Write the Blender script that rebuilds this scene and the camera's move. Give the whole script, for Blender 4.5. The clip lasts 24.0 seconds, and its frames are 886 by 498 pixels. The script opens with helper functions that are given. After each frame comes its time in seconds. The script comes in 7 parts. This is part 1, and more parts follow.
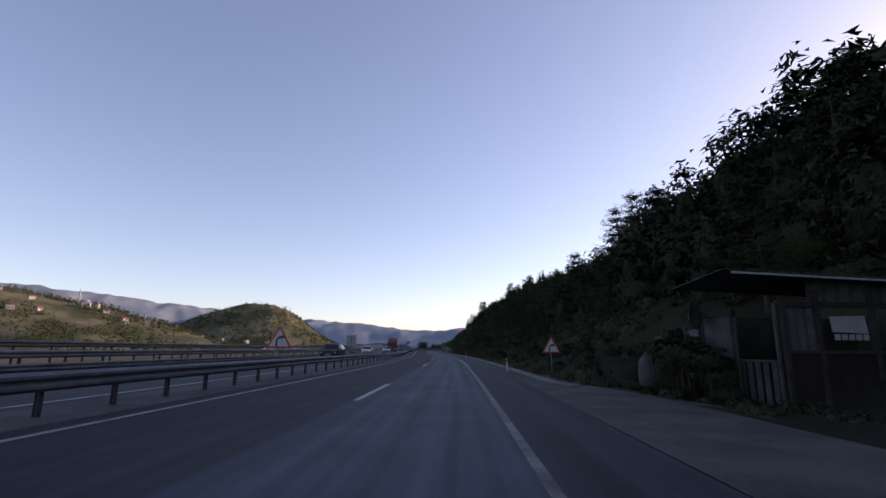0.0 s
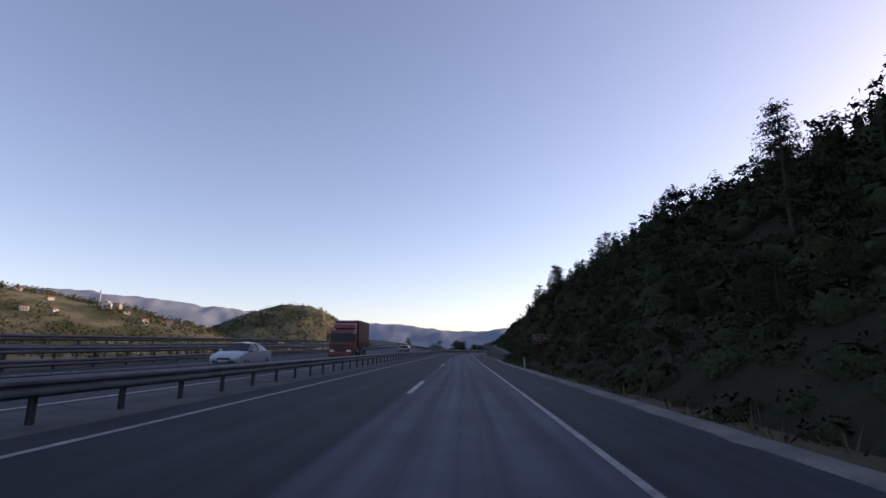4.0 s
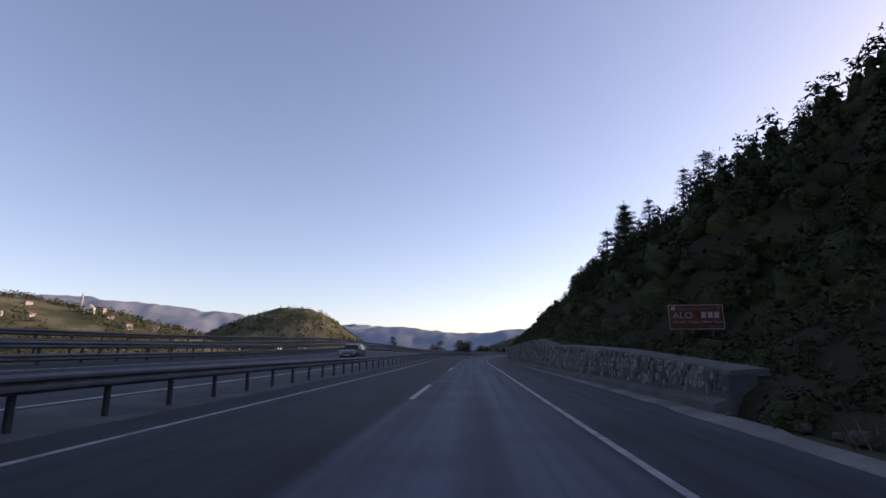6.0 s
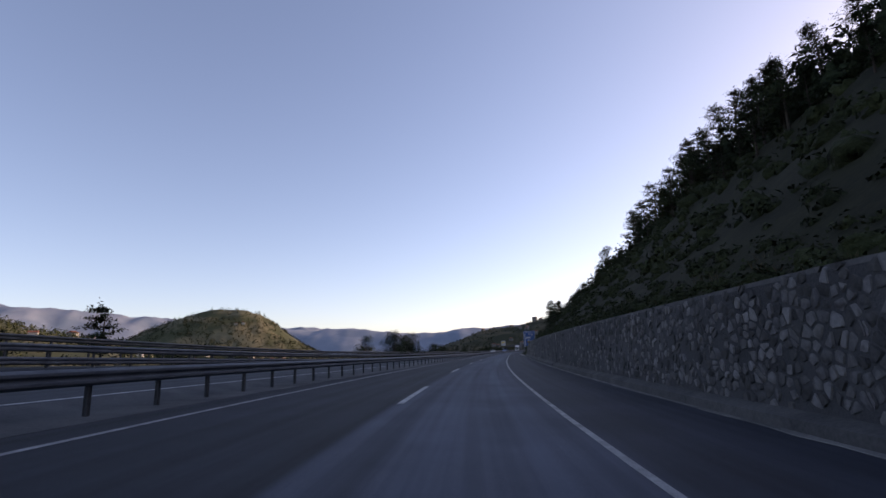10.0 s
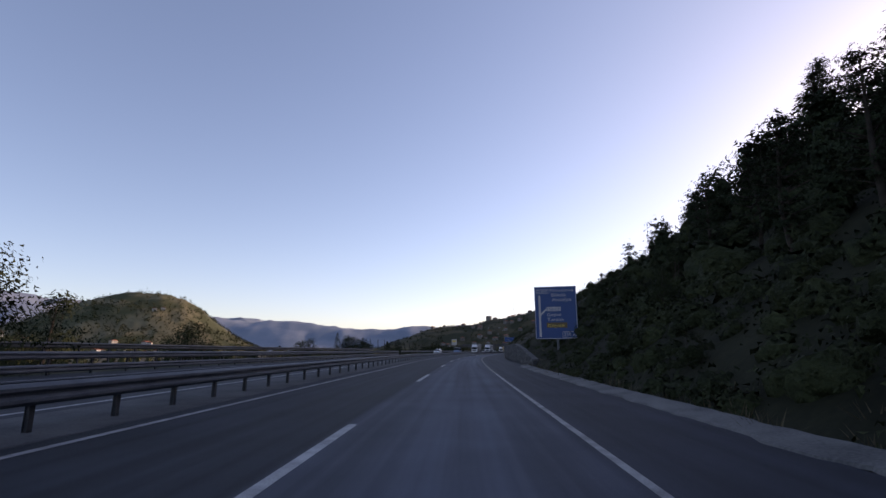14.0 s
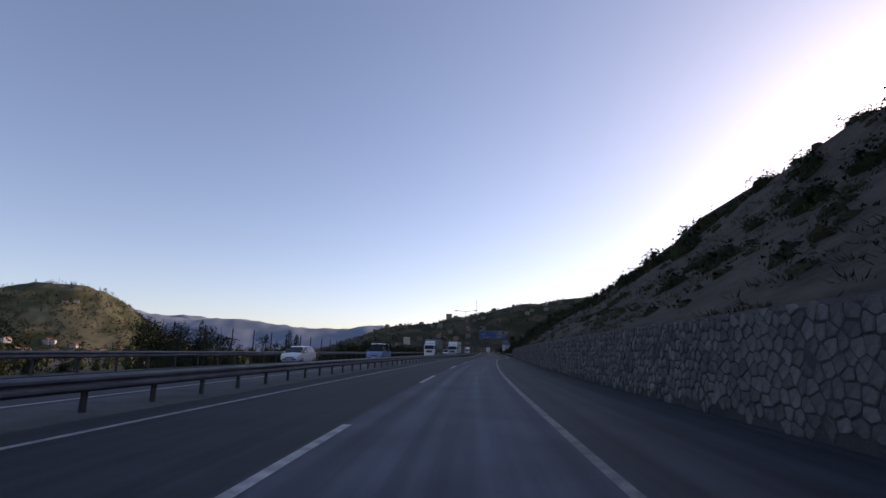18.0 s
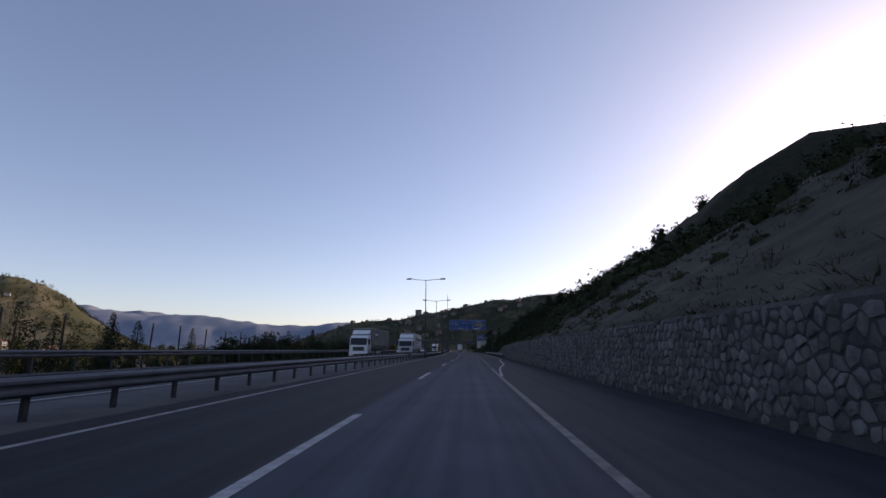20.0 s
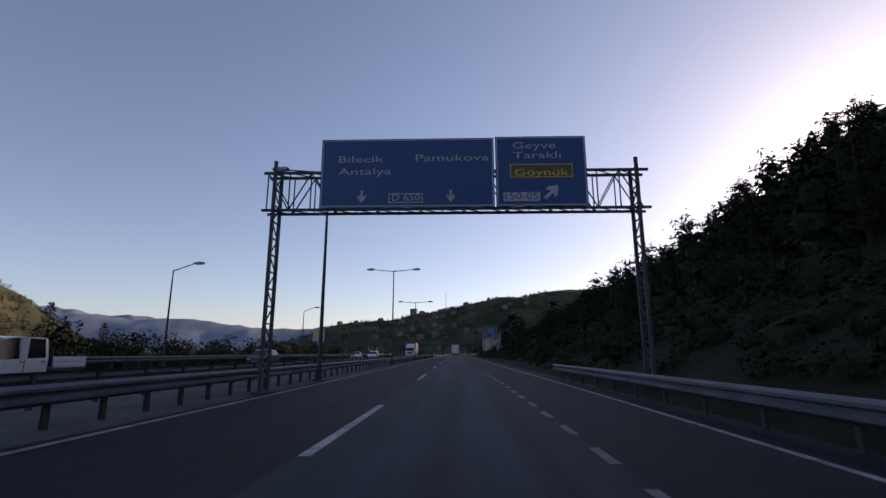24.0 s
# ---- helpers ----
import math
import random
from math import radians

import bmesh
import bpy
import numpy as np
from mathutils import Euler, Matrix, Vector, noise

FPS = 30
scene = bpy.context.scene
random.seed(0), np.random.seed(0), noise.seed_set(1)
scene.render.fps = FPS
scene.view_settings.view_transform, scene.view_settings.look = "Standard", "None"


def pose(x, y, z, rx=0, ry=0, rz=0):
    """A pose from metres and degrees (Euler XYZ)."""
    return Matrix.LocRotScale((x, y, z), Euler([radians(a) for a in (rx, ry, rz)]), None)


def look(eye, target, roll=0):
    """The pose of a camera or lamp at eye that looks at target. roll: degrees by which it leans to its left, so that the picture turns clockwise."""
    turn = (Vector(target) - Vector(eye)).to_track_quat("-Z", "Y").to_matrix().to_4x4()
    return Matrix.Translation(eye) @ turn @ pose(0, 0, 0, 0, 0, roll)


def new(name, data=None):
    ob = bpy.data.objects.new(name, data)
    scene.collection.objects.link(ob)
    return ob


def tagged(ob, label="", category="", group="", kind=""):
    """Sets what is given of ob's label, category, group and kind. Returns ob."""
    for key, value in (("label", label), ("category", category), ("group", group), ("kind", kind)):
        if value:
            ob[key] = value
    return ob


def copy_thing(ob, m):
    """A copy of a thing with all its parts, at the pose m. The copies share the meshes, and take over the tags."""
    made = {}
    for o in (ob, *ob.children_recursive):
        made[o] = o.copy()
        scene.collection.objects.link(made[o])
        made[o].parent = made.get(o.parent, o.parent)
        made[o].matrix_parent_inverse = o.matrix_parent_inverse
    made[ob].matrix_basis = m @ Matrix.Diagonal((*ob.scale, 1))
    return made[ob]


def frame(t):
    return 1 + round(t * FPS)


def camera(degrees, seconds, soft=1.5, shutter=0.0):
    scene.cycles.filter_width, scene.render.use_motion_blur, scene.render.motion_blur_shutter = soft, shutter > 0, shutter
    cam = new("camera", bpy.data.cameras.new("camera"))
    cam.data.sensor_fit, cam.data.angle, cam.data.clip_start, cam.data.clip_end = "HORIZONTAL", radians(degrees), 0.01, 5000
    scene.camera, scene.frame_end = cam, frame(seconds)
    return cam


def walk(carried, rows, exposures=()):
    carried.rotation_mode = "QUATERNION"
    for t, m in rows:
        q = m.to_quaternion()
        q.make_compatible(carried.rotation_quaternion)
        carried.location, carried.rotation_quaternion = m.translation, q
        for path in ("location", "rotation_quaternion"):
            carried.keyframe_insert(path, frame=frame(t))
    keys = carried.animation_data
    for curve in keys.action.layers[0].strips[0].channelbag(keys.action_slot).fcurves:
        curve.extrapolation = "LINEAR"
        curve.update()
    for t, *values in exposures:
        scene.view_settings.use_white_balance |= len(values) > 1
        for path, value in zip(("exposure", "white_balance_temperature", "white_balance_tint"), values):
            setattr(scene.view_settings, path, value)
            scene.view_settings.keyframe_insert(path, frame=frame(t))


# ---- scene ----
cam = camera(84.44, 24.0)
PATH = [
    (0.0, pose(0.00, 0.00, 1.25, 101.57, -0.61, -0.00)),
    (0.5, pose(0.27, 11.40, 1.25, 101.62, -0.72, 0.92)),
    (1.0, pose(0.46, 22.87, 1.25, 101.63, -0.14, 1.53)),
    (1.5, pose(0.61, 34.58, 1.25, 101.58, -0.47, 2.02)),
    (2.0, pose(0.67, 46.52, 1.25, 101.84, -0.53, 2.46)),
    (2.5, pose(0.60, 58.69, 1.25, 101.67, -0.74, 3.05)),
    (3.0, pose(0.39, 71.05, 1.25, 101.73, -0.69, 3.76)),
    (3.5, pose(0.07, 83.55, 1.25, 101.53, -0.63, 4.40)),
    (4.0, pose(-0.39, 96.12, 1.25, 101.69, -0.30, 4.87)),
    (4.5, pose(-0.95, 108.77, 1.25, 101.79, -0.05, 5.19)),
    (5.0, pose(-1.56, 121.47, 1.25, 101.87, 0.17, 5.38)),
    (5.5, pose(-2.20, 134.21, 1.25, 101.94, 0.45, 5.46)),
    (6.0, pose(-2.84, 146.97, 1.25, 101.96, 0.41, 5.40)),
    (6.5, pose(-3.42, 159.75, 1.25, 102.05, 0.65, 5.20)),
    (7.0, pose(-3.91, 172.57, 1.25, 102.40, 0.68, 4.95)),
    (7.5, pose(-4.39, 185.43, 1.25, 102.57, 0.76, 4.60)),
    (8.0, pose(-4.83, 198.39, 1.25, 102.16, 1.27, 4.14)),
    (8.5, pose(-5.12, 211.32, 1.25, 102.34, 2.15, 3.44)),
    (9.0, pose(-5.23, 224.21, 1.25, 101.85, 2.57, 2.56)),
    (9.5, pose(-5.11, 237.08, 1.25, 102.07, 2.71, 1.46)),
    (10.0, pose(-4.67, 249.91, 1.25, 101.94, 2.10, 0.06)),
    (10.5, pose(-3.87, 262.71, 1.25, 102.29, 1.83, -1.48)),
    (11.0, pose(-2.84, 275.45, 1.25, 102.11, 1.24, -2.75)),
    (11.5, pose(-1.56, 288.14, 1.25, 101.99, 0.67, -3.78)),
    (12.0, pose(-0.07, 300.79, 1.25, 101.88, 0.19, -4.56)),
    (12.5, pose(1.55, 313.43, 1.25, 101.77, -0.23, -5.12)),
    (13.0, pose(3.28, 326.06, 1.25, 101.72, -0.28, -5.47)),
    (13.5, pose(5.04, 338.71, 1.25, 101.78, -0.25, -5.64)),
    (14.0, pose(6.83, 351.35, 1.25, 101.72, -0.10, -5.69)),
    (14.5, pose(8.63, 363.97, 1.25, 101.74, -0.23, -5.76)),
    (15.0, pose(10.49, 376.58, 1.25, 101.62, -0.01, -6.01)),
    (15.5, pose(12.41, 389.07, 1.25, 101.74, -0.29, -6.36)),
    (16.0, pose(14.42, 401.56, 1.25, 101.81, -0.52, -6.81)),
    (16.5, pose(16.54, 414.07, 1.25, 101.95, -0.34, -7.40)),
    (17.0, pose(18.82, 426.61, 1.25, 102.01, -0.15, -8.27)),
    (17.5, pose(21.38, 439.16, 1.25, 102.04, -0.26, -9.36)),
    (18.0, pose(24.14, 451.71, 1.25, 101.85, -0.40, -10.41)),
    (18.5, pose(27.14, 464.23, 1.25, 101.75, -0.48, -11.54)),
    (19.0, pose(30.38, 476.74, 1.25, 101.72, -0.67, -12.50)),
    (19.5, pose(33.79, 489.22, 1.25, 101.41, -0.68, -13.24)),
    (20.0, pose(37.37, 501.66, 1.25, 101.62, -0.39, -13.78)),
    (20.5, pose(41.04, 514.07, 1.25, 101.75, -0.23, -14.15)),
    (21.0, pose(44.78, 526.47, 1.25, 101.85, -0.14, -14.38)),
    (21.5, pose(48.55, 538.86, 1.25, 101.93, -0.09, -14.50)),
    (22.0, pose(52.34, 551.22, 1.25, 102.02, -0.02, -14.56)),
    (22.5, pose(56.14, 563.56, 1.25, 101.75, -0.06, -14.59)),
    (23.0, pose(59.92, 575.88, 1.25, 102.11, -0.15, -14.47)),
    (23.5, pose(63.63, 588.17, 1.25, 101.71, 0.21, -14.15)),
    (24.0, pose(67.21, 600.38, 1.25, 102.01, 0.01, -13.64)),
]
walk(cam, PATH, [(0.0, 0.83, 7450, 31), (10.0, 0.83, 7450, 31), (16.0, 0.68, 7300, 30), (19.0, 0.52, 7200, 29), (22.3, 0.36, 7200, 28), (24.0, 0.3, 7200, 28)])

# ---- light: low sun hidden behind the wooded hill, clear sky ----
SUN_AZ, SUN_EL = 62.0, 13.0
world = bpy.data.worlds.new("sky")
scene.world = world
world.use_nodes = True
wn = world.node_tree.nodes
sky = wn.new("ShaderNodeTexSky")
sky.sky_type = "NISHITA"
sky.sun_disc = False
sky.sun_elevation, sky.sun_rotation = radians(SUN_EL), radians(SUN_AZ)
sky.air_density, sky.dust_density, sky.ozone_density = 0.8, 0.7, 2.3
# thin even haze flattens the clear-sky gradient
haze = wn.new("ShaderNodeGamma")
haze.inputs[1].default_value = 0.86
world.node_tree.links.new(sky.outputs[0], haze.inputs[0])
world.node_tree.links.new(haze.outputs[0], wn["Background"].inputs[0])
wn["Background"].inputs[1].default_value = 0.175
sun = new("sun", bpy.data.lights.new("sun", "SUN"))
sun.data.energy, sun.data.angle, sun.data.color = 3.0, radians(0.53), (1.0, 0.82, 0.6)
sun_dir = Vector((math.sin(radians(SUN_AZ)) * math.cos(radians(SUN_EL)), math.cos(radians(SUN_AZ)) * math.cos(radians(SUN_EL)), math.sin(radians(SUN_EL))))
sun.matrix_world = look(sun_dir * 500, (0, 0, 0))


# ---- materials ----
def material(name, c1, c2, rough=0.8, scale=3.0, fine=40.0, bump=0.2, metal=0.0, coords="Object", per_piece=0.0, spec=0.22, island=False, depth=0.02):
    """Two colours mixed by coarse and fine noise, with a little relief; per_piece shifts the value from piece to piece."""
    m = bpy.data.materials.new(name)
    m.use_nodes = True
    n, l = m.node_tree.nodes, m.node_tree.links
    b = n["Principled BSDF"]
    tc = n.new("ShaderNodeTexCoord")
    src = tc.outputs[coords]
    a, f = n.new("ShaderNodeTexNoise"), n.new("ShaderNodeTexNoise")
    a.inputs["Scale"].default_value, a.inputs["Detail"].default_value = scale, 4
    f.inputs["Scale"].default_value, f.inputs["Detail"].default_value = fine, 3
    l.new(src, a.inputs["Vector"]), l.new(src, f.inputs["Vector"])
    add = n.new("ShaderNodeMath")
    add.operation = "MULTIPLY_ADD"
    l.new(f.outputs["Fac"], add.inputs[0])
    add.inputs[1].default_value = 0.5
    l.new(a.outputs["Fac"], add.inputs[2])
    ramp = n.new("ShaderNodeMapRange")
    ramp.inputs[1].default_value, ramp.inputs[2].default_value = 0.5, 1.0
    l.new(add.outputs[0], ramp.inputs[0])
    mix = n.new("ShaderNodeMix")
    mix.data_type = "RGBA"
    mix.inputs[6].default_value, mix.inputs[7].default_value = (*c1, 1), (*c2, 1)
    l.new(ramp.outputs[0], mix.inputs[0])
    col = mix.outputs[2]
    if per_piece:
        hsv = n.new("ShaderNodeHueSaturation")
        mr = n.new("ShaderNodeMapRange")
        mr.inputs[3].default_value, mr.inputs[4].default_value = 1 - per_piece, 1 + per_piece
        if island:
            info = n.new("ShaderNodeNewGeometry")
            l.new(info.outputs["Random Per Island"], mr.inputs[0])
        else:
            info = n.new("ShaderNodeObjectInfo")
            l.new(info.outputs["Random"], mr.inputs[0])
        l.new(mr.outputs[0], hsv.inputs["Value"])
        l.new(col, hsv.inputs["Color"])
        col = hsv.outputs[0]
    l.new(col, b.inputs["Base Color"])
    b.inputs["Roughness"].default_value, b.inputs["Metallic"].default_value = rough, metal
    b.inputs["Specular IOR Level"].default_value = spec
    if bump:
        bp = n.new("ShaderNodeBump")
        bp.inputs["Strength"].default_value, bp.inputs["Distance"].default_value = bump, depth
        l.new(f.outputs["Fac"], bp.inputs["Height"])
        l.new(bp.outputs[0], b.inputs["Normal"])
    return m


def asphalt(name, dark, light, shoulder, gloss=0.75):
    """Worn asphalt: across the road u runs 0 at the dashed line to 1 at the edge line; the travelled lane is paler, with two wheel paths."""
    m = material(name, dark, tuple(c * 1.6 for c in dark), gloss, 0.5, 45, 0.4, spec=0.14)
    n, l = m.node_tree.nodes, m.node_tree.links
    b = n["Principled BSDF"]
    base = b.inputs["Base Color"].links[0].from_socket
    uv = n.new("ShaderNodeUVMap")
    uv.uv_map = "UVMap"
    sep = n.new("ShaderNodeSeparateXYZ")
    l.new(uv.outputs[0], sep.inputs[0])
    ramp = n.new("ShaderNodeValToRGB")
    shift = n.new("ShaderNodeMath")
    shift.operation = "MULTIPLY_ADD"
    shift.inputs[1].default_value, shift.inputs[2].default_value = 0.25, 0.5
    l.new(sep.outputs[0], shift.inputs[0])
    l.new(shift.outputs[0], ramp.inputs[0])
    e = ramp.color_ramp.elements
    e[0].position, e[0].color = 0.0, (1, 1, 1, 1)
    e[1].position, e[1].color = 1.0, (shoulder,) * 3 + (1,)
    for pos, v in ((0.488, 1.0), (0.5, light), (0.54, light * 1.06), (0.575, light * 1.3), (0.625, light * 1.12), (0.675, light * 1.3), (0.72, light * 1.05), (0.745, light * 0.85), (0.76, shoulder)):
        x = e.new(pos)
        x.color = (v, v, v, 1)
    # long streaks of wear along the lane
    mp = n.new("ShaderNodeMapping")
    mp.inputs["Scale"].default_value = (9.0, 0.03, 1.0)
    l.new(uv.outputs[0], mp.inputs[0])
    st = n.new("ShaderNodeTexNoise")
    st.inputs["Scale"].default_value, st.inputs["Detail"].default_value = 1.0, 5
    l.new(mp.outputs[0], st.inputs["Vector"])
    mr = n.new("ShaderNodeMapRange")
    mr.inputs[1].default_value, mr.inputs[2].default_value, mr.inputs[3].default_value, mr.inputs[4].default_value = 0.3, 0.75, 0.6, 1.4
    l.new(st.outputs["Fac"], mr.inputs[0])
    m1 = n.new("ShaderNodeVectorMath")
    m1.operation = "SCALE"
    l.new(base, m1.inputs[0])
    l.new(mr.outputs[0], m1.inputs["Scale"])
    # last stretch: darker asphalt, with dimmer ground light put into its colour
    dim_end = n.new("ShaderNodeMapRange")
    dim_end.inputs[1].default_value, dim_end.inputs[2].default_value, dim_end.inputs[3].default_value, dim_end.inputs[4].default_value = 470, 570, 1.0, 0.48
    l.new(sep.outputs[1], dim_end.inputs[0])
    m0 = n.new("ShaderNodeVectorMath")
    m0.operation = "SCALE"
    l.new(m1.outputs[0], m0.inputs[0])
    l.new(dim_end.outputs[0], m0.inputs["Scale"])
    m2 = n.new("ShaderNodeVectorMath")
    m2.operation = "MULTIPLY"
    l.new(m0.outputs[0], m2.inputs[0])
    l.new(ramp.outputs[0], m2.inputs[1])
    l.new(m2.outputs[0], b.inputs["Base Color"])
    return m


def plain(name, c, rough=0.5, metal=0.0, spec=0.5):
    return material(name, tuple(x * 0.9 for x in c), c, rough, 1.5, 30, 0.05, metal, spec=spec)


def terrain(name, soil, grass, wood, s1=0.02, s2=0.15):
    """Open ground: soil, dry grass and green in patches."""
    m = material(name, soil, grass, 0.95, s2, 2.0, 0.4, spec=0.15)
    n, l = m.node_tree.nodes, m.node_tree.links
    b = n["Principled BSDF"]
    base = b.inputs["Base Color"].links[0].from_socket
    tc = n.new("ShaderNodeTexCoord")
    a = n.new("ShaderNodeTexNoise")
    a.inputs["Scale"].default_value, a.inputs["Detail"].default_value = s1, 6
    l.new(tc.outputs["Object"], a.inputs["Vector"])
    r = n.new("ShaderNodeMapRange")
    r.inputs[1].default_value, r.inputs[2].default_value = 0.44, 0.56
    l.new(a.outputs["Fac"], r.inputs[0])
    mix = n.new("ShaderNodeMix")
    mix.data_type = "RGBA"
    mix.inputs[7].default_value = (*wood, 1)
    l.new(r.outputs[0], mix.inputs[0])
    l.new(base, mix.inputs[6])
    l.new(mix.outputs[2], b.inputs["Base Color"])
    return m


M_ROAD = asphalt("asphalt", (0.018, 0.0205, 0.0275), 2.55, 1.25)
M_ROAD2 = asphalt("asphalt_opposite", (0.031, 0.034, 0.041), 1.1, 1.0)
M_LINE = material("road_paint", (0.17, 0.17, 0.175), (0.5, 0.5, 0.5), 0.7, 2.5, 45, 0.15)
M_LINE_E = material("thin_road_paint", (0.13, 0.13, 0.135), (0.38, 0.38, 0.38), 0.7, 2.5, 45, 0.15)
M_LINE2 = material("worn_road_paint", (0.05, 0.05, 0.052), (0.24, 0.24, 0.235), 0.75, 1.5, 30, 0.15)
M_CONC = material("concrete", (0.1, 0.1, 0.1), (0.19, 0.185, 0.18), 0.9, 1.2, 25, 0.35)
M_FOOT = material("stained_footing_concrete", (0.045, 0.045, 0.047), (0.105, 0.103, 0.1), 0.92, 0.9, 14, 0.6)
M_KERB = material("kerb_concrete", (0.075, 0.075, 0.075), (0.2, 0.195, 0.185), 0.9, 0.8, 20, 0.4)
M_MEDIAN = material("dusty_median_concrete", (0.05, 0.052, 0.056), (0.115, 0.115, 0.118), 0.95, 0.7, 18, 0.5)
M_GRAVEL = material("gravel", (0.04, 0.04, 0.041), (0.1, 0.097, 0.095), 0.95, 0.8, 22, 1.0)
M_LINE3 = material("dusty_road_paint", (0.08, 0.08, 0.08), (0.22, 0.22, 0.215), 0.75, 3, 40, 0.15)
M_MORTAR = material("mortar", (0.036, 0.036, 0.039), (0.082, 0.081, 0.083), 0.95, 0.6, 22, 0.8)
M_MORTAR2 = material("pale_mortar", (0.03, 0.03, 0.032), (0.065, 0.064, 0.066), 0.95, 0.6, 22, 0.8)
M_STONE = material("wall_stone", (0.06, 0.059, 0.062), (0.14, 0.134, 0.129), 0.9, 2.0, 14, 0.8, per_piece=0.6)
# the wall stone's relief in a darker, browner tone
M_RUBBLE = material("earthy_rubble", (0.028, 0.026, 0.023), (0.075, 0.07, 0.062), 0.95, 2.0, 14, 0.8, per_piece=0.4)
M_STONE_I = material("wall_stone_small", (0.06, 0.059, 0.062), (0.14, 0.134, 0.129), 0.9, 2.0, 14, 0.8, per_piece=0.6, island=True)
M_STONE_B = material("pale_wall_stone", (0.07, 0.07, 0.073), (0.135, 0.13, 0.127), 0.9, 2.0, 14, 0.8, per_piece=0.32)
M_STONE_BI = material("pale_wall_stone_small", (0.07, 0.07, 0.073), (0.135, 0.13, 0.127), 0.9, 2.0, 14, 0.8, per_piece=0.32, island=True)
M_ZINC = material("galvanised_steel", (0.085, 0.093, 0.107), (0.15, 0.16, 0.178), 0.6, 1.5, 30, 0.1, 0.2)
M_POST = material("weathered_post_steel", (0.04, 0.04, 0.043), (0.085, 0.085, 0.09), 0.65, 2.0, 30, 0.15, 0.3)
# galvanised steel darkened in colour, as if standing against the bright sky
M_DARKZINC = material("dull_grey_steel", (0.035, 0.037, 0.042), (0.08, 0.084, 0.092), 0.6, 1.5, 30, 0.1, 0.2)
M_RUST = material("dull_rail_steel", (0.075, 0.077, 0.08), (0.13, 0.13, 0.132), 0.65, 1.2, 25, 0.15, 0.2)
M_GROUND = terrain("valley_ground", (0.06, 0.05, 0.037), (0.1, 0.083, 0.055), (0.035, 0.04, 0.022))
# sun on the slopes is partly put into these paler tones
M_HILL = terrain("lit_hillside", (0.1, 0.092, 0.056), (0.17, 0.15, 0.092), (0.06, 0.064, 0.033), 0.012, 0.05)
# distance haze is put into these pale blue tones
M_FAR_HAZE = terrain("distant_mountain", (0.2, 0.235, 0.295), (0.245, 0.27, 0.32), (0.17, 0.21, 0.27), 0.006, 0.02)
# browner copy of the hillside, darkened in colour for the backlit town slope
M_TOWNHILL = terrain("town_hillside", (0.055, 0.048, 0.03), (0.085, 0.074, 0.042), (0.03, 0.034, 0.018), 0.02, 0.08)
M_SCRUB = material("scrubby_soil", (0.03, 0.029, 0.024), (0.085, 0.077, 0.06), 0.95, 0.45, 3, 1.0, spec=0.1)
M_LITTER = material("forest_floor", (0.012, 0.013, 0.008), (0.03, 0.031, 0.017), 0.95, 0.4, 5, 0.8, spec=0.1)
M_LEAF = material("pine_needles", (0.016, 0.024, 0.013), (0.035, 0.047, 0.022), 0.9, 0.6, 5, 1.0, per_piece=0.25, island=True, spec=0.1, depth=0.25)
M_LEAF2 = material("broad_leaves", (0.019, 0.025, 0.012), (0.04, 0.048, 0.021), 0.9, 0.25, 5, 1.0, per_piece=0.25, island=True, spec=0.1, depth=0.25)
M_LEAF5 = material("dry_scrub_leaves", (0.03, 0.032, 0.017), (0.062, 0.06, 0.033), 0.9, 0.15, 5, 1.0, per_piece=0.25, island=True, spec=0.1, depth=0.25)
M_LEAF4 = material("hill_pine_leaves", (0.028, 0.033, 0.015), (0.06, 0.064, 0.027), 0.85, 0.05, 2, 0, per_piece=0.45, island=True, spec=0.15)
# lighter leaf copy, with sunlight on the groves put into its tone
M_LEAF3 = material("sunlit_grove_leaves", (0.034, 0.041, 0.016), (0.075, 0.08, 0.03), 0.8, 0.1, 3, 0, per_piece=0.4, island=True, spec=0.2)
M_DRY = material("dry_grass", (0.055, 0.045, 0.028), (0.12, 0.1, 0.062), 0.9, 1.0, 9, 0, per_piece=0.4, island=True, spec=0.1)
M_DRYDARK = material("dusty_slope_grass", (0.035, 0.036, 0.02), (0.08, 0.074, 0.045), 0.95, 0.3, 5, 0, per_piece=0.4, island=True, spec=0.05)
M_BARK = material("bark", (0.028, 0.023, 0.018), (0.062, 0.05, 0.04), 0.95, 2, 20, 0.8)
M_BLUE = plain("blue_sign_sheet", (0.004, 0.05, 0.185), 0.5)
M_WHITE = plain("white_sign_sheet", (0.4, 0.4, 0.41), 0.5)
M_BROWN = plain("brown_sign_sheet", (0.1, 0.065, 0.02), 0.5)
M_YELLOW = plain("yellow_letters", (0.62, 0.45, 0.08), 0.5)
M_BLACK = plain("black_paint", (0.015, 0.015, 0.016), 0.5)
M_RED = plain("red_paint", (0.4, 0.03, 0.03), 0.5)
M_GREY = plain("grey_paint", (0.3, 0.3, 0.31), 0.55)
M_MAROON = material("faded_maroon_sheet", (0.035, 0.01, 0.01), (0.12, 0.04, 0.02), 0.6, 1.2, 9, 0.05)
M_DULL = plain("dull_white_sheet", (0.24, 0.24, 0.25), 0.6)
M_STAIN = plain("rusty_print", (0.1, 0.05, 0.035), 0.6)

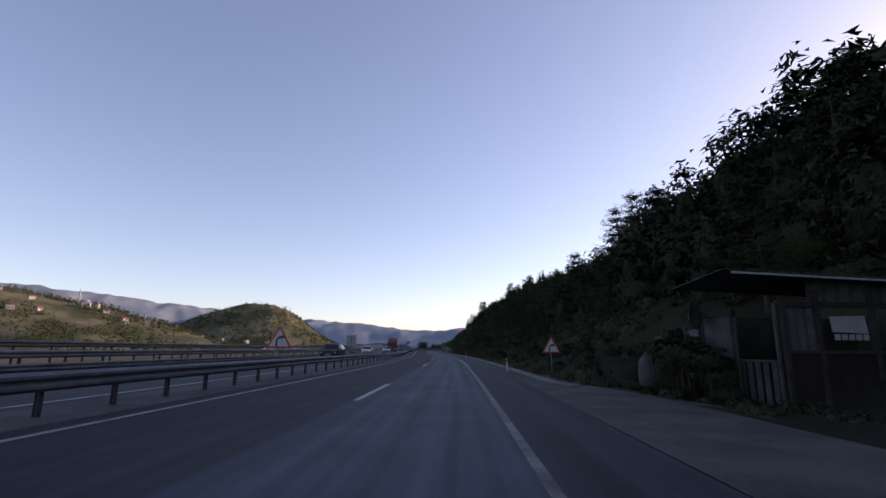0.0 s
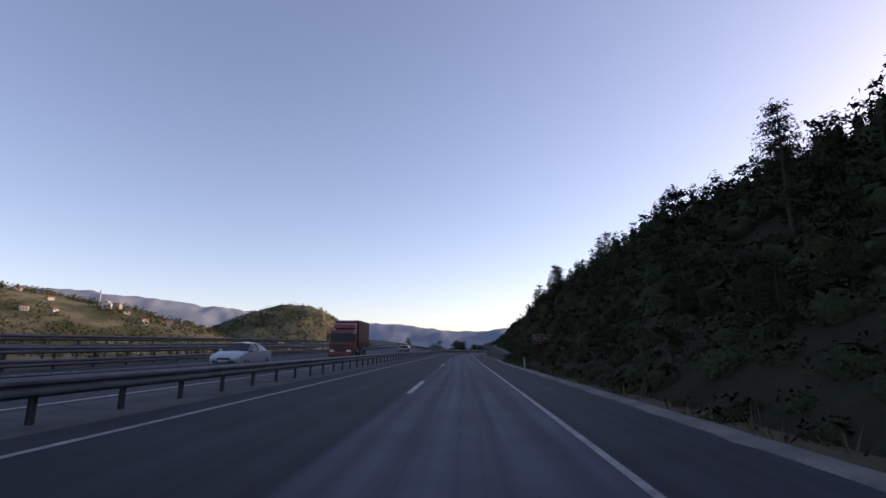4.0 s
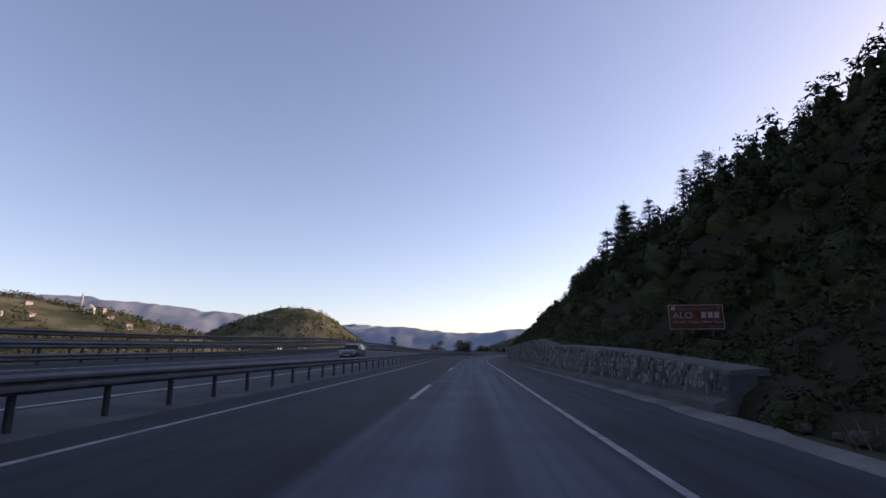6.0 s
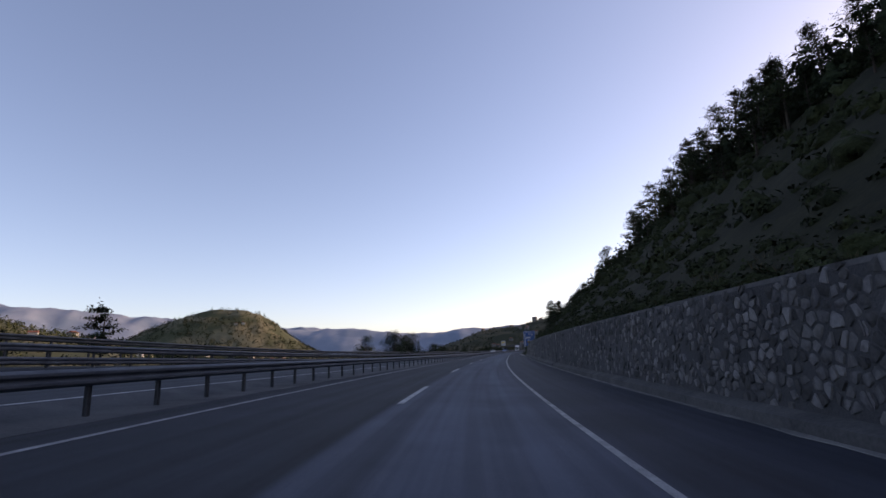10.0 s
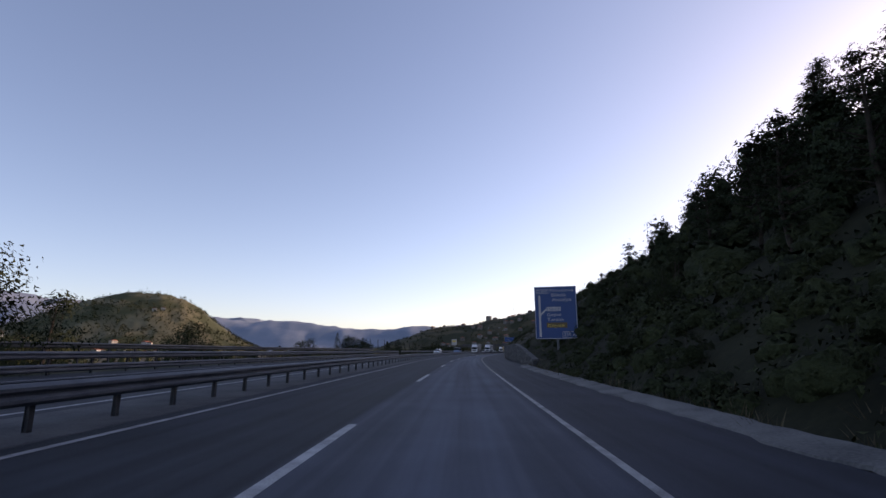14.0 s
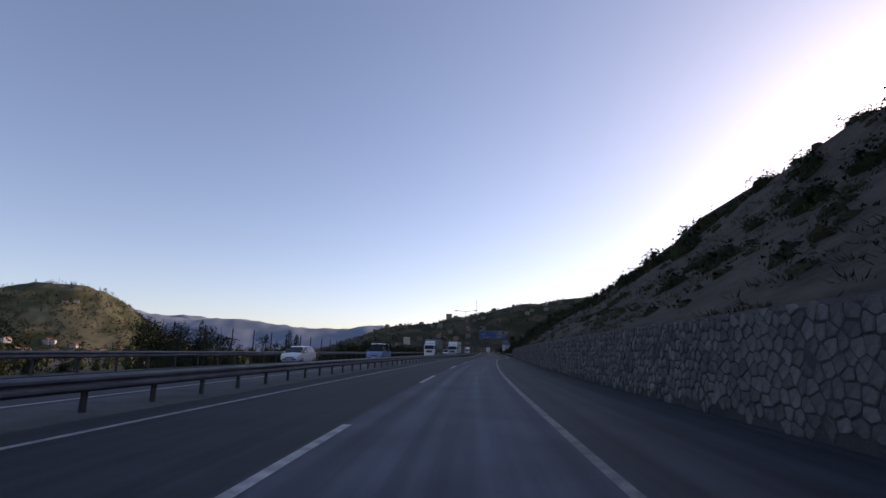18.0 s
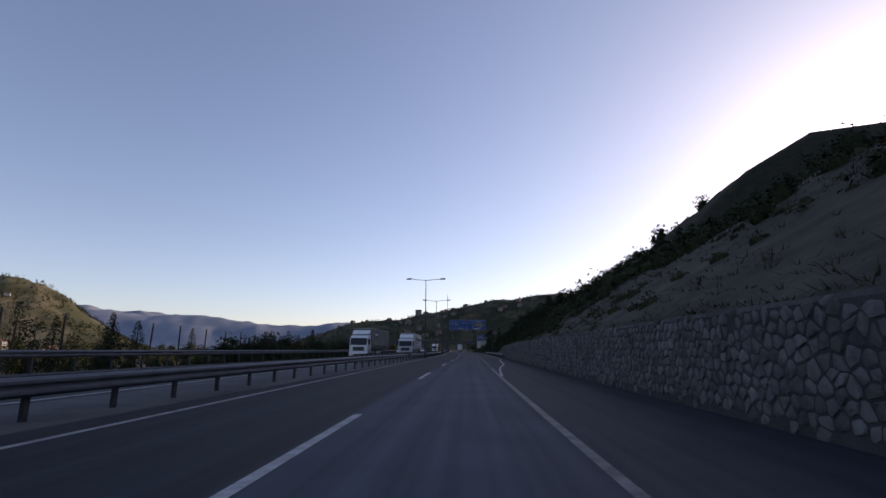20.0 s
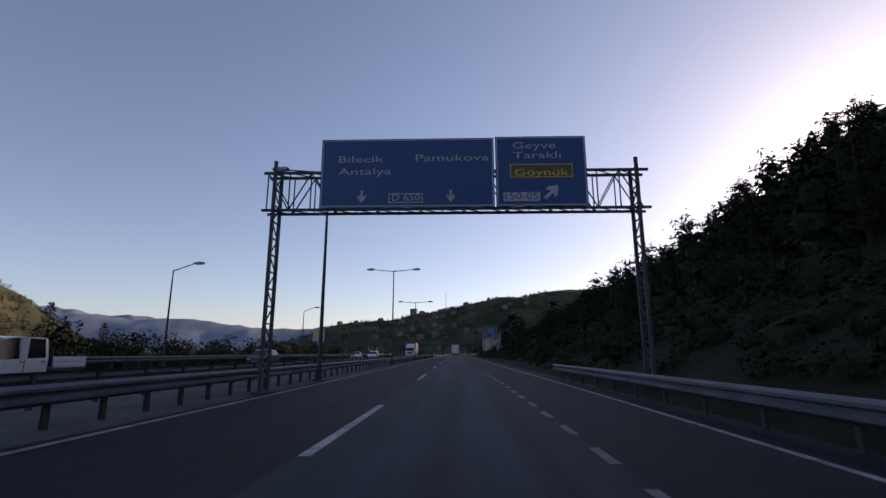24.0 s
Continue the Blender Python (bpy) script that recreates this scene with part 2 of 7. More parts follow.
# ---- the road's line in plan ----
ROAD = [(0.0, 0.0), (0.46, 22.87), (0.67, 46.52), (0.39, 71.05), (-0.39, 96.12), (-1.56, 121.47), (-2.84, 146.97), (-3.91, 172.57), (-4.83, 198.39), (-5.23, 224.21), (-4.67, 249.91), (-2.84, 275.45), (-0.07, 300.79), (3.28, 326.06), (6.83, 351.35), (10.49, 376.58), (14.42, 401.56), (18.82, 426.61), (24.14, 451.71), (30.38, 476.74), (37.37, 501.66), (44.78, 526.47), (52.34, 551.22), (59.92, 575.88), (67.21, 600.38)]
_ctl = np.array([(-6.0, -300.0), (-3.0, -150.0), (-1.0, -50.0)] + ROAD + [(67.21 + 0.262 * d, 600.38 + 0.965 * d) for d in (60, 200, 500, 1200, 2500, 4400)])
_k = np.r_[0, np.cumsum(np.hypot(*np.diff(_ctl, axis=0).T))]
_k -= _k[3]


def _spline(s):
    """Cubic through the control points; tangents from the neighbours."""
    i = np.clip(np.searchsorted(_k, s) - 1, 0, len(_k) - 2)
    tg = np.gradient(_ctl, _k, axis=0)
    h = (_k[i + 1] - _k[i])[..., None]
    u = ((s - _k[i]) / (_k[i + 1] - _k[i]))[..., None]
    return ((2 * u**3 - 3 * u**2 + 1) * _ctl[i] + (u**3 - 2 * u**2 + u) * h * tg[i] + (3 * u**2 - 2 * u**3) * _ctl[i + 1] + (u**3 - u**2) * h * tg[i + 1])


def road_xy(s, o):
    """Plan place of road coordinates: s metres along, o metres to the right. Far out it goes over to straight axes."""
    s, o = np.broadcast_arrays(np.asarray(s, float), np.asarray(o, float))
    c = _spline(s)
    t = _spline(s + 0.5) - _spline(s - 0.5)
    t /= np.hypot(t[..., 0], t[..., 1])[..., None]
    near = c + o[..., None] * np.stack([t[..., 1], -t[..., 0]], -1)
    ax = np.array([0.112, 0.9937])
    far = np.array([0.0, -8.0]) + s[..., None] * ax + o[..., None] * np.array([ax[1], -ax[0]])
    w = np.clip((np.abs(o) - 90) / 260, 0, 1)[..., None]
    w = w * w * (3 - 2 * w)
    return near * (1 - w) + far * w


def heading(s):
    a, b = _spline(np.array([s - 0.5, s + 0.5]))
    return math.degrees(math.atan2(-(b[0] - a[0]), b[1] - a[1]))


def at(s, o, z=0.0, turn=0.0):
    """Pose on the road: local y along it, x to the right."""
    x, y = road_xy(s, o)
    return pose(x, y, z, 0, 0, heading(s) + turn)


def tab(*pairs):
    xs, ys = zip(*pairs)
    return lambda s: np.interp(s, xs, ys)


edge_r = tab((-40, 0.6), (0, 0.88), (30, 1.13), (55, 1.4), (78, 1.58), (155, 1.95), (185, 2.08), (210, 1.87), (235, 1.8), (260, 1.75), (335, 1.78), (360, 1.75), (390, 1.6), (440, 1.43), (465, 1.52), (530, 1.55), (550, 1.6), (590, 1.75), (700, 1.7))
line_d = tab((-40, -2.8), (0, -2.5), (19, -2.3), (36, -2.09), (60, -1.8), (88, -1.6), (160, -1.6), (185, -1.45), (208, -1.55), (230, -1.75), (260, -1.85), (335, -1.88), (390, -1.95), (410, -2.1), (495, -2.1), (565, -2.05), (620, -1.97))
edge_l = tab((-40, -6.4), (0, -6.0), (30, -5.6), (55, -5.39), (80, -5.35), (155, -5.45), (180, -5.4), (207, -5.75), (258, -5.95), (335, -5.4), (386, -5.47), (412, -6.0), (437, -6.05), (463, -5.9), (489, -5.67), (555, -6.0), (592, -5.8))
rail_o = tab((-40, -7.6), (0, -7.3), (33, -7.0), (56, -6.8), (120, -7.2), (157, -7.5), (209, -7.78), (258, -7.8), (337, -6.6), (362, -6.65), (388, -7.05), (415, -7.65), (491, -7.65), (560, -6.85), (800, -6.85))
opp_in = tab((10, -9.0), (57, -8.6), (158, -9.7), (210, -10.2), (260, -10.0), (336, -8.6), (390, -9.0), (466, -9.9), (560, -10.3), (620, -10.6))
outer_line = tab((528, 1.55), (540, 2.1), (550, 3.05), (561, 3.4), (571, 4.0), (590, 4.15), (700, 4.3))
kerb_o = tab((-40, 9.0), (2, 6.5), (12, 5.2), (20, 3.7), (50, 3.7), (150, 4.0), (160, 4.5), (210, 4.75), (260, 4.8), (340, 4.8), (352, 4.3), (390, 4.1), (400, 5.0), (600, 5.2), (720, 5.2))
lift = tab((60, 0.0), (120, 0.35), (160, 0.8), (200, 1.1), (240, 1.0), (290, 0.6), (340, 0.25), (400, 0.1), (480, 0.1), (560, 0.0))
wall_top = tab((150, 0.2), (156, 0.3), (157.5, 0.86), (159.4, 0.96), (165, 1.28), (173.8, 1.55), (179.3, 1.66), (182, 1.92), (185, 2.17), (189, 2.23), (205, 2.2), (230, 2.22), (258, 2.5), (290, 2.45), (333, 2.35), (340, 1.62), (346, 0.65), (349, 0.28), (352, 0.2), (388, 0.25), (393, 0.65), (402, 1.5), (410, 2.0), (470, 2.08), (550, 2.1), (567, 2.1), (585, 1.85), (597, 0.95), (604, 0.3))
WALL_O = 5.2


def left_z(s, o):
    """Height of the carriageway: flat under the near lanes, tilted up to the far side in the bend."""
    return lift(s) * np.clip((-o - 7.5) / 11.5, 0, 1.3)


steep = tab((-160, 32), (0, 36), (40, 30.5), (75, 27.5), (120, 30), (180, 38), (250, 40), (330, 39), (380, 36), (415, 31), (480, 33), (540, 32), (600, 29), (635, 29), (665, 21), (700, 17), (780, 9), (860, 4), (1000, 1))


# width of the level strip behind the walls
shelf = tab((140, 0), (152, 2.6), (164, 4.0), (170, 7.6), (177, 7.6), (181, 3.0), (190, 0.6), (199, 2.5), (205, 4.8), (211, 4.8), (219, 2.0), (228, 0.5), (245, 0.5), (260, 1.2), (330, 1.2), (345, 0))


def hill_z(s, o):
    """The wooded slope on the right, and a sun-blocking rise added unseen behind it."""
    x = np.maximum(o - 5.75 - shelf(s), 0)
    h = 38 * np.tanh(x * np.tan(np.radians(steep(s))) / 38)
    # rise hidden behind the slope, added to keep sun off the road
    back = np.clip((s - 590) / 50, 0, 1) * np.clip((950 - s) / 120, 0, 1)
    rise = np.clip((o - 40) / 60, 0, 1)
    return wall_top(s) + h + 32 * back * rise * rise * (3 - 2 * rise)


def ground_z(s, o):
    s, o = np.broadcast_arrays(np.asarray(s, float), np.asarray(o, float))
    z = np.full(s.shape, -0.06)
    z = np.where(o < -7.5, left_z(s, o) - 0.06, z)
    drop = np.clip((-o - 21) / 16, 0, 1)
    z = np.where(o < -21, z * (1 - drop) - 5.0 * drop**1.3, z)
    z = np.where(o > 5.6, np.where((s > 0) & (s < 22), np.where(o > 9, hill_z(s, o - 4), 0.02), hill_z(s, o)), z)
    return z


# ---- mesh helpers ----
def mk(name, verts, faces, mat=None, parent=None, uv=None, smooth=None, label="", bevel=0.0):
    me = bpy.data.meshes.new(name)
    me.from_pydata([tuple(v) for v in verts], [], [tuple(f) for f in faces])
    if uv is not None:
        lay = me.uv_layers.new(name="UVMap")
        idx = np.zeros(len(me.loops), dtype=np.int32)
        me.loops.foreach_get("vertex_index", idx)
        lay.data.foreach_set("uv", np.asarray(uv, np.float32)[idx].ravel())
    if smooth is not None:
        me.shade_smooth()
        me.set_sharp_from_angle(angle=radians(smooth))
    if mat:
        me.materials.append(mat)
    ob = new(name, me)
    if parent:
        ob.parent = parent
    if label:
        ob["label"] = label
    if bevel:
        b = ob.modifiers.new("bevel", "BEVEL")
        b.width, b.segments, b.limit_method = bevel, 2, "ANGLE"
    return ob


class Shape:
    """Collects simple solids into one mesh."""

    def __init__(self):
        self.v, self.f = [], []

    def add(self, verts, faces, m=None):
        k = len(self.v)
        self.v += [tuple(m @ Vector(p)) if m else tuple(p) for p in verts]
        self.f += [tuple(i + k for i in f) for f in faces]
        return self

    def box(self, c, size, m=None):
        x, y, z = (a / 2 for a in size)
        vs = [(c[0] + i * x, c[1] + j * y, c[2] + k * z) for i in (-1, 1) for j in (-1, 1) for k in (-1, 1)]
        return self.add(vs, [(0, 1, 3, 2), (4, 6, 7, 5), (0, 4, 5, 1), (2, 3, 7, 6), (0, 2, 6, 4), (1, 5, 7, 3)], m)

    def tube(self, p, q, r0, r1=None, n=8, m=None):
        p, q = Vector(p), Vector(q)
        r1 = r0 if r1 is None else r1
        a = (q - p).normalized()
        u = a.orthogonal().normalized()
        w = a.cross(u)
        vs = [e + (u * math.cos(6.2832 * i / n) + w * math.sin(6.2832 * i / n)) * r for e, r in ((p, r0), (q, r1)) for i in range(n)]
        fs = [(i, (i + 1) % n, n + (i + 1) % n, n + i) for i in range(n)] + [tuple(range(n - 1, -1, -1)), tuple(range(n, 2 * n))]
        return self.add(vs, fs, m)

    def prism(self, pts, axis, a, b, m=None):
        """A polygon in two axes, pushed along the third from a to b."""
        n = len(pts)

        def at3(p, h):
            return {"x": (h, p[0], p[1]), "y": (p[0], h, p[1]), "z": (p[0], p[1], h)}[axis]

        vs = [at3(p, a) for p in pts] + [at3(p, b) for p in pts]
        return self.add(vs, [tuple(range(n)), tuple(range(2 * n - 1, n - 1, -1))] + [(i, n + i, n + (i + 1) % n, (i + 1) % n) for i in range(n)], m)

    def made(self, name, mat, parent=None, smooth=None, label="", bevel=0.0):
        return mk(name, self.v, self.f, mat, parent, None, smooth, label, bevel)


def thing(name, m=None, label="", category="", group="", kind=""):
    e = new(name)
    e.empty_display_size = 0.2
    if m is not None:
        e.matrix_world = m
    return tagged(e, label, category, group, kind)


def sweep(name, ss, profile, mat, parent=None, closed=False, smooth=30, label=""):
    """A profile of (o, z) pairs, given at each s, drawn along the road."""
    ss = np.asarray(ss, float)
    pr = [np.array(profile(s), float) for s in ss]
    n = len(pr[0])
    o = np.array([p[:, 0] for p in pr])
    z = np.array([p[:, 1] for p in pr])
    xy = road_xy(np.repeat(ss[:, None], n, 1), o)
    v = np.concatenate([xy, z[..., None]], -1).reshape(-1, 3)
    f = []
    m = n if closed else n - 1
    for i in range(len(ss) - 1):
        for j in range(m):
            k = (j + 1) % n
            f.append((i * n + j, i * n + k, (i + 1) * n + k, (i + 1) * n + j))
    if closed:
        f += [tuple(range(n - 1, -1, -1)), tuple((len(ss) - 1) * n + j for j in range(n))]
    return mk(name, v, f, mat, parent, None, smooth, label)


def lane_strip(name, ss, left, right, across, zf, mat, ufun, kind="structure", label="", category="road"):
    ss = np.asarray(ss, float)
    w = np.linspace(0, 1, across + 1)
    S = np.repeat(ss[:, None], across + 1, 1)
    O = left(ss)[:, None] * (1 - w) + right(ss)[:, None] * w
    xy = road_xy(S, O)
    v = np.concatenate([xy, zf(S, O)[..., None]], -1).reshape(-1, 3)
    uv = np.stack([ufun(S, O), S], -1).reshape(-1, 2)
    c = across + 1
    f = [(i * c + j, i * c + j + 1, (i + 1) * c + j + 1, (i + 1) * c + j) for i in range(len(ss) - 1) for j in range(across)]
    ob = mk(name, v, f, mat, None, uv)
    return tagged(ob, label, category, "", kind)
# ---- ground: one sheet from the road to the horizon ----
sg = np.unique(np.concatenate([np.arange(-600, -160, 40), np.arange(-160, 900, 4), np.arange(900, 1400, 25), np.arange(1400, 4500, 120)]).astype(float))
og = np.array([-4200, -3600, -3000, -2500, -2000, -1600, -1300, -1000, -800, -600, -450, -330, -240, -170, -120, -85, -60, -48, -40, -34, -30, -26, -23, -21, -19, -15, -11, -7.5, -3, 1, 4, 5.3, 5.75, 6.5, 7.5, 9, 11, 13, 16, 19, 23, 27, 32, 37, 43, 50, 58, 68, 80, 100, 130, 170, 230, 320, 450, 650, 900, 1300, 1800])
SG, OG = np.meshgrid(sg, og, indexing="ij")
zz = ground_z(SG, OG)
for _i in range(len(sg)):
    for _j in range(len(og)):
        if og[_j] > 6 or og[_j] < -24:
            a = min(1.0, abs(og[_j]) / 20)
            zz[_i, _j] += a * (1.3 * noise.noise((sg[_i] * 0.06, og[_j] * 0.06, 0.3)) + 0.5 * noise.noise((sg[_i] * 0.2, og[_j] * 0.2, 7.3))) + (3 * noise.noise((sg[_i] * 0.012, og[_j] * 0.012, 2.0)) if og[_j] > 20 else 0)


def floor_z(s, o):
    """Height of the ground sheet itself, between its grid points."""
    i = min(max(int(np.searchsorted(sg, s)) - 1, 0), len(sg) - 2)
    j = min(max(int(np.searchsorted(og, o)) - 1, 0), len(og) - 2)
    u, w = (s - sg[i]) / (sg[i + 1] - sg[i]), (o - og[j]) / (og[j + 1] - og[j])
    return float((zz[i, j] * (1 - u) + zz[i + 1, j] * u) * (1 - w) + (zz[i, j + 1] * (1 - u) + zz[i + 1, j + 1] * u) * w)


xy = road_xy(SG, OG)
v = np.concatenate([xy, zz[..., None]], -1).reshape(-1, 3)
nc = len(og)
f = [(i * nc + j, i * nc + j + 1, (i + 1) * nc + j + 1, (i + 1) * nc + j) for i in range(len(sg) - 1) for j in range(nc - 1)]
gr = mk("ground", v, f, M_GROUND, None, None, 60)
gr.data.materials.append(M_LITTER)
gr.data.materials.append(M_SCRUB)
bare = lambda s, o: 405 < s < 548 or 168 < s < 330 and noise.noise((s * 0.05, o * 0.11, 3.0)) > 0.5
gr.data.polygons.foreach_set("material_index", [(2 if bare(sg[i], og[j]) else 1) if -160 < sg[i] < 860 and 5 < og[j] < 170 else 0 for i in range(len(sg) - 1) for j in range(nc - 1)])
tagged(gr, "dry grass and soil running from the road over the valley", "ground", kind="structure")


def hill_mesh(name, cx, cy, axis_deg, prof, depth, mat, label, rough=6.0, nu=70, nv=26, base=-8.0, seed=0.0, skew=0.0, wave=0.02):
    """A hill: height table along its axis (metres from its centre), falling off to both sides."""
    us, hs = zip(*prof)
    U = np.linspace(us[0], us[-1], nu)
    V = np.linspace(-1, 1, nv)
    a = radians(axis_deg)
    ux, uy = math.cos(a), math.sin(a)
    vs, fs = [], []
    for i, u in enumerate(U):
        h = np.interp(u, us, hs)
        for j, w in enumerate(V):
            ww = w - skew
            fall = math.exp(-2.2 * ww * ww) - math.exp(-2.2 * (1 + abs(skew)) ** 2)
            z = base + (h - base) * max(0.0, fall) / (1 - math.exp(-2.2))
            x, y = cx + ux * u - uy * w * depth, cy + uy * u + ux * w * depth
            k = max(0.0, min(1.0, (z - base) / 20))
            z += k * rough * (noise.noise((x * wave, y * wave, seed)) + 0.5 * noise.noise((x * wave * 3, y * wave * 3, seed + 4)))
            vs.append((x, y, z))
    fs = [(i * nv + j, (i + 1) * nv + j, (i + 1) * nv + j + 1, i * nv + j + 1) for i in range(nu - 1) for j in range(nv - 1)]
    return tagged(mk(name, vs, fs, mat, None, None, 60), label, "hill", kind="structure")


def polar(az, dist, x0=0.0, y0=0.0):
    return x0 + dist * math.sin(radians(az)), y0 + dist * math.cos(radians(az))


HUMP = [(-420, -8), (-330, 20), (-250, 66), (-180, 98), (-105, 130), (-60, 143), (0, 148), (45, 146), (90, 134), (125, 112), (165, 80), (205, 50), (250, 20), (310, -8)]
hx, hy = polar(-20.6, 1834)
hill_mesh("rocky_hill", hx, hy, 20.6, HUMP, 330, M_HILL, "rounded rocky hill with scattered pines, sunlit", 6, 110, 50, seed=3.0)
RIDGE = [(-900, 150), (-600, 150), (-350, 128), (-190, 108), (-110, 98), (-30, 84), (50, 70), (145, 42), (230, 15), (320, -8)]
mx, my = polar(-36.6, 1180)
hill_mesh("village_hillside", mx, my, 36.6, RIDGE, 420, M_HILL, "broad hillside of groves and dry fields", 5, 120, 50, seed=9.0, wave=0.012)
FARL = [(-2600, 225), (-1500, 262), (-900, 322), (-350, 335), (150, 292), (500, 265), (900, 228), (1300, 215), (1700, 190), (2100, 120), (2500, 0)]
fx, fy = polar(-36.0, 3600)
hill_mesh("distant_mountain_west", fx, fy, 36.0, FARL, 600, M_FAR_HAZE, "distant mountain ridge with haze in its pale blue colour", 30, 220, 40, base=-30, seed=14.0, wave=0.005)
FARR = [(-1500, 160), (-1000, 170), (-700, 145), (-480, 150), (-240, 118), (0, 108), (200, 126), (400, 140), (600, 132), (900, 110), (1500, 120), (2200, 60)]
fx, fy = polar(-1.0, 2750, 0, 300)
hill_mesh("distant_mountain_north", fx, fy, 1.0, FARR, 500, M_FAR_HAZE, "distant mountain ridge with haze in its pale blue colour", 17, 200, 24, base=-30, seed=21.0, wave=0.006)
TOWNH = [(-260, -8), (-170, 24), (-90, 50), (0, 60), (100, 80), (200, 102), (330, 118), (480, 126), (700, 120), (1000, 60)]
tx, ty = polar(8.0, 900, 67, 600)
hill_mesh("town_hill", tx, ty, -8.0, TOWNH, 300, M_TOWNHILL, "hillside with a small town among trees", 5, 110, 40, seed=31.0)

# ---- carriageways ----
s_all = np.concatenate([np.arange(-120, 700, 4.0), np.arange(700, 1500, 20)])
own_u = lambda S, O: np.where(O < line_d(S), (O - line_d(S)) / (line_d(S) - edge_l(S)), (O - line_d(S)) / (edge_r(S) - line_d(S)))
lane_strip("road", s_all, lambda s: rail_o(s) + 0.75, kerb_o, 14, lambda S, O: np.zeros(S.shape), M_ROAD, own_u, label="worn grey asphalt carriageway with a paler travelled lane")
opp_u = lambda S, O: (O - opp_in(S)) / -3.6 - 1.0
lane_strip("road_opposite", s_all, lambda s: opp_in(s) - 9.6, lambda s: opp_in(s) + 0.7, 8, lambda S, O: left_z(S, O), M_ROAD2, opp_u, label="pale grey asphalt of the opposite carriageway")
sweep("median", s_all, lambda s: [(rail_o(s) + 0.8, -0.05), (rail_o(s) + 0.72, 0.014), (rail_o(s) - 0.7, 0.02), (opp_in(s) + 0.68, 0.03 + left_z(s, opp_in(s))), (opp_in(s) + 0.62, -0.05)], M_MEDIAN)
tagged(bpy.data.objects["median"], "dusty concrete strip under the median guardrail", "median", kind="structure")
# slanting concrete gutter at the road's right edge
worn = lambda s, k: 0.16 * noise.noise((s * 0.7, k, 4.0)) + 0.1 * noise.noise((s * 2.3, k, 8.0))
sweep("gutter", np.arange(18, 352, 0.8), lambda s: [(kerb_o(s) - 0.03 + worn(s, 1), -0.02), (kerb_o(s) + worn(s, 1), 0.012), (kerb_o(s) + 0.4 + 0.5 * worn(s, 2), 0.05 + 0.1 * worn(s, 3)), (kerb_o(s) + (0.5 if s < 155 else 0.75), 0.02 if s < 155 else 0.0), (kerb_o(s) + (0.55 if s < 155 else 0.8), -0.1)], M_KERB)
tagged(bpy.data.objects["gutter"], "chipped pale concrete gutter along the road edge", "gutter", kind="structure")
sweep("gutter_east", np.arange(350, 396, 0.5), lambda s: [(kerb_o(s) - 0.03 + 1.6 * worn(s, 1), -0.02), (kerb_o(s) + 1.6 * worn(s, 1), 0.03), (kerb_o(s) + 0.6 + worn(s, 2), 0.12 + 0.3 * worn(s, 3)), (kerb_o(s) + 0.85 + worn(s, 2), 0.05), (kerb_o(s) + 1.0, -0.1)], M_KERB)
tagged(bpy.data.objects["gutter_east"], "broken pale concrete gutter beside the bank", "gutter", kind="structure")
# gravel lay-by by the hut
lane_strip("gravel_layby", np.arange(-40, 26, 3.0), lambda s: edge_r(s) + 1.7, lambda s: np.maximum(kerb_o(s) + 1.0, edge_r(s) + 1.9), 6, lambda S, O: np.full(S.shape, 0.012), M_GRAVEL, lambda S, O: O, label="gravel lay-by beside the hut", category="gravel")


def paint_line(name, ss, oc, w, zf, label, mat=None):
    ob = lane_strip(name, ss, lambda s: oc(s) - w / 2, lambda s: oc(s) + w / 2, 1, lambda S, O: zf(S, O) + 0.005, mat or M_LINE, lambda S, O: O, label=label, category="road marking")
    return ob


flat = lambda S, O: np.zeros(np.shape(S))
paint_line("edge_line_near", np.arange(-100, 40, 4.0), edge_r, 0.14, flat, "faded white edge line", M_LINE2)
paint_line("edge_line_near_middle", np.arange(36, 381, 4.0), edge_r, 0.115, flat, "worn white edge line", M_LINE_E)
paint_line("edge_line_near_end", np.arange(380, 541, 4.0), edge_r, 0.15, flat, "faded dusty white edge line", M_LINE3)
paint_line("edge_line_outer", np.arange(530, 900, 4.0), outer_line, 0.13, flat, "worn white edge line of the exit lane", M_LINE_E)
paint_line("edge_line_median", np.arange(-100, 900, 4.0), edge_l, 0.15, flat, "worn white line beside the median", M_LINE_E)
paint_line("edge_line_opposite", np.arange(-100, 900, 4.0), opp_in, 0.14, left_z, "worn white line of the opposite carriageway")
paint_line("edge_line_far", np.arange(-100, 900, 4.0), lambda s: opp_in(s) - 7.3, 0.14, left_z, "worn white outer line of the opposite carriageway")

lane_dashes = thing("lane_dashes", None, "white painted dashes between the lanes", "road marking", kind="structure")
starts = [-12.3, 12.3, 36.9, 61.5, 86.4, 111.0, 135.7, 161.0, 182.5]
ends = np.interp(np.arange(0, 40), [0, 1, 3, 7, 8, 11, 14, 20, 39], [211.4, 230.5, 268.4, 342, 360.9, 414.2, 462.8, 568.4, 568.4 + 19 * 17.6])
for s0 in starts + [e - 6.0 for e in ends]:
    ln = 5.7 if s0 < 150 else 6.0
    sv = np.array([s0, s0 + ln / 2, s0 + ln])
    x = lane_strip("dash", sv, lambda s: line_d(s) - 0.08, lambda s: line_d(s) + 0.08, 1, lambda S, O: np.full(S.shape, 0.005), M_LINE, lambda S, O: O, kind="", category="")
    x.parent = lane_dashes
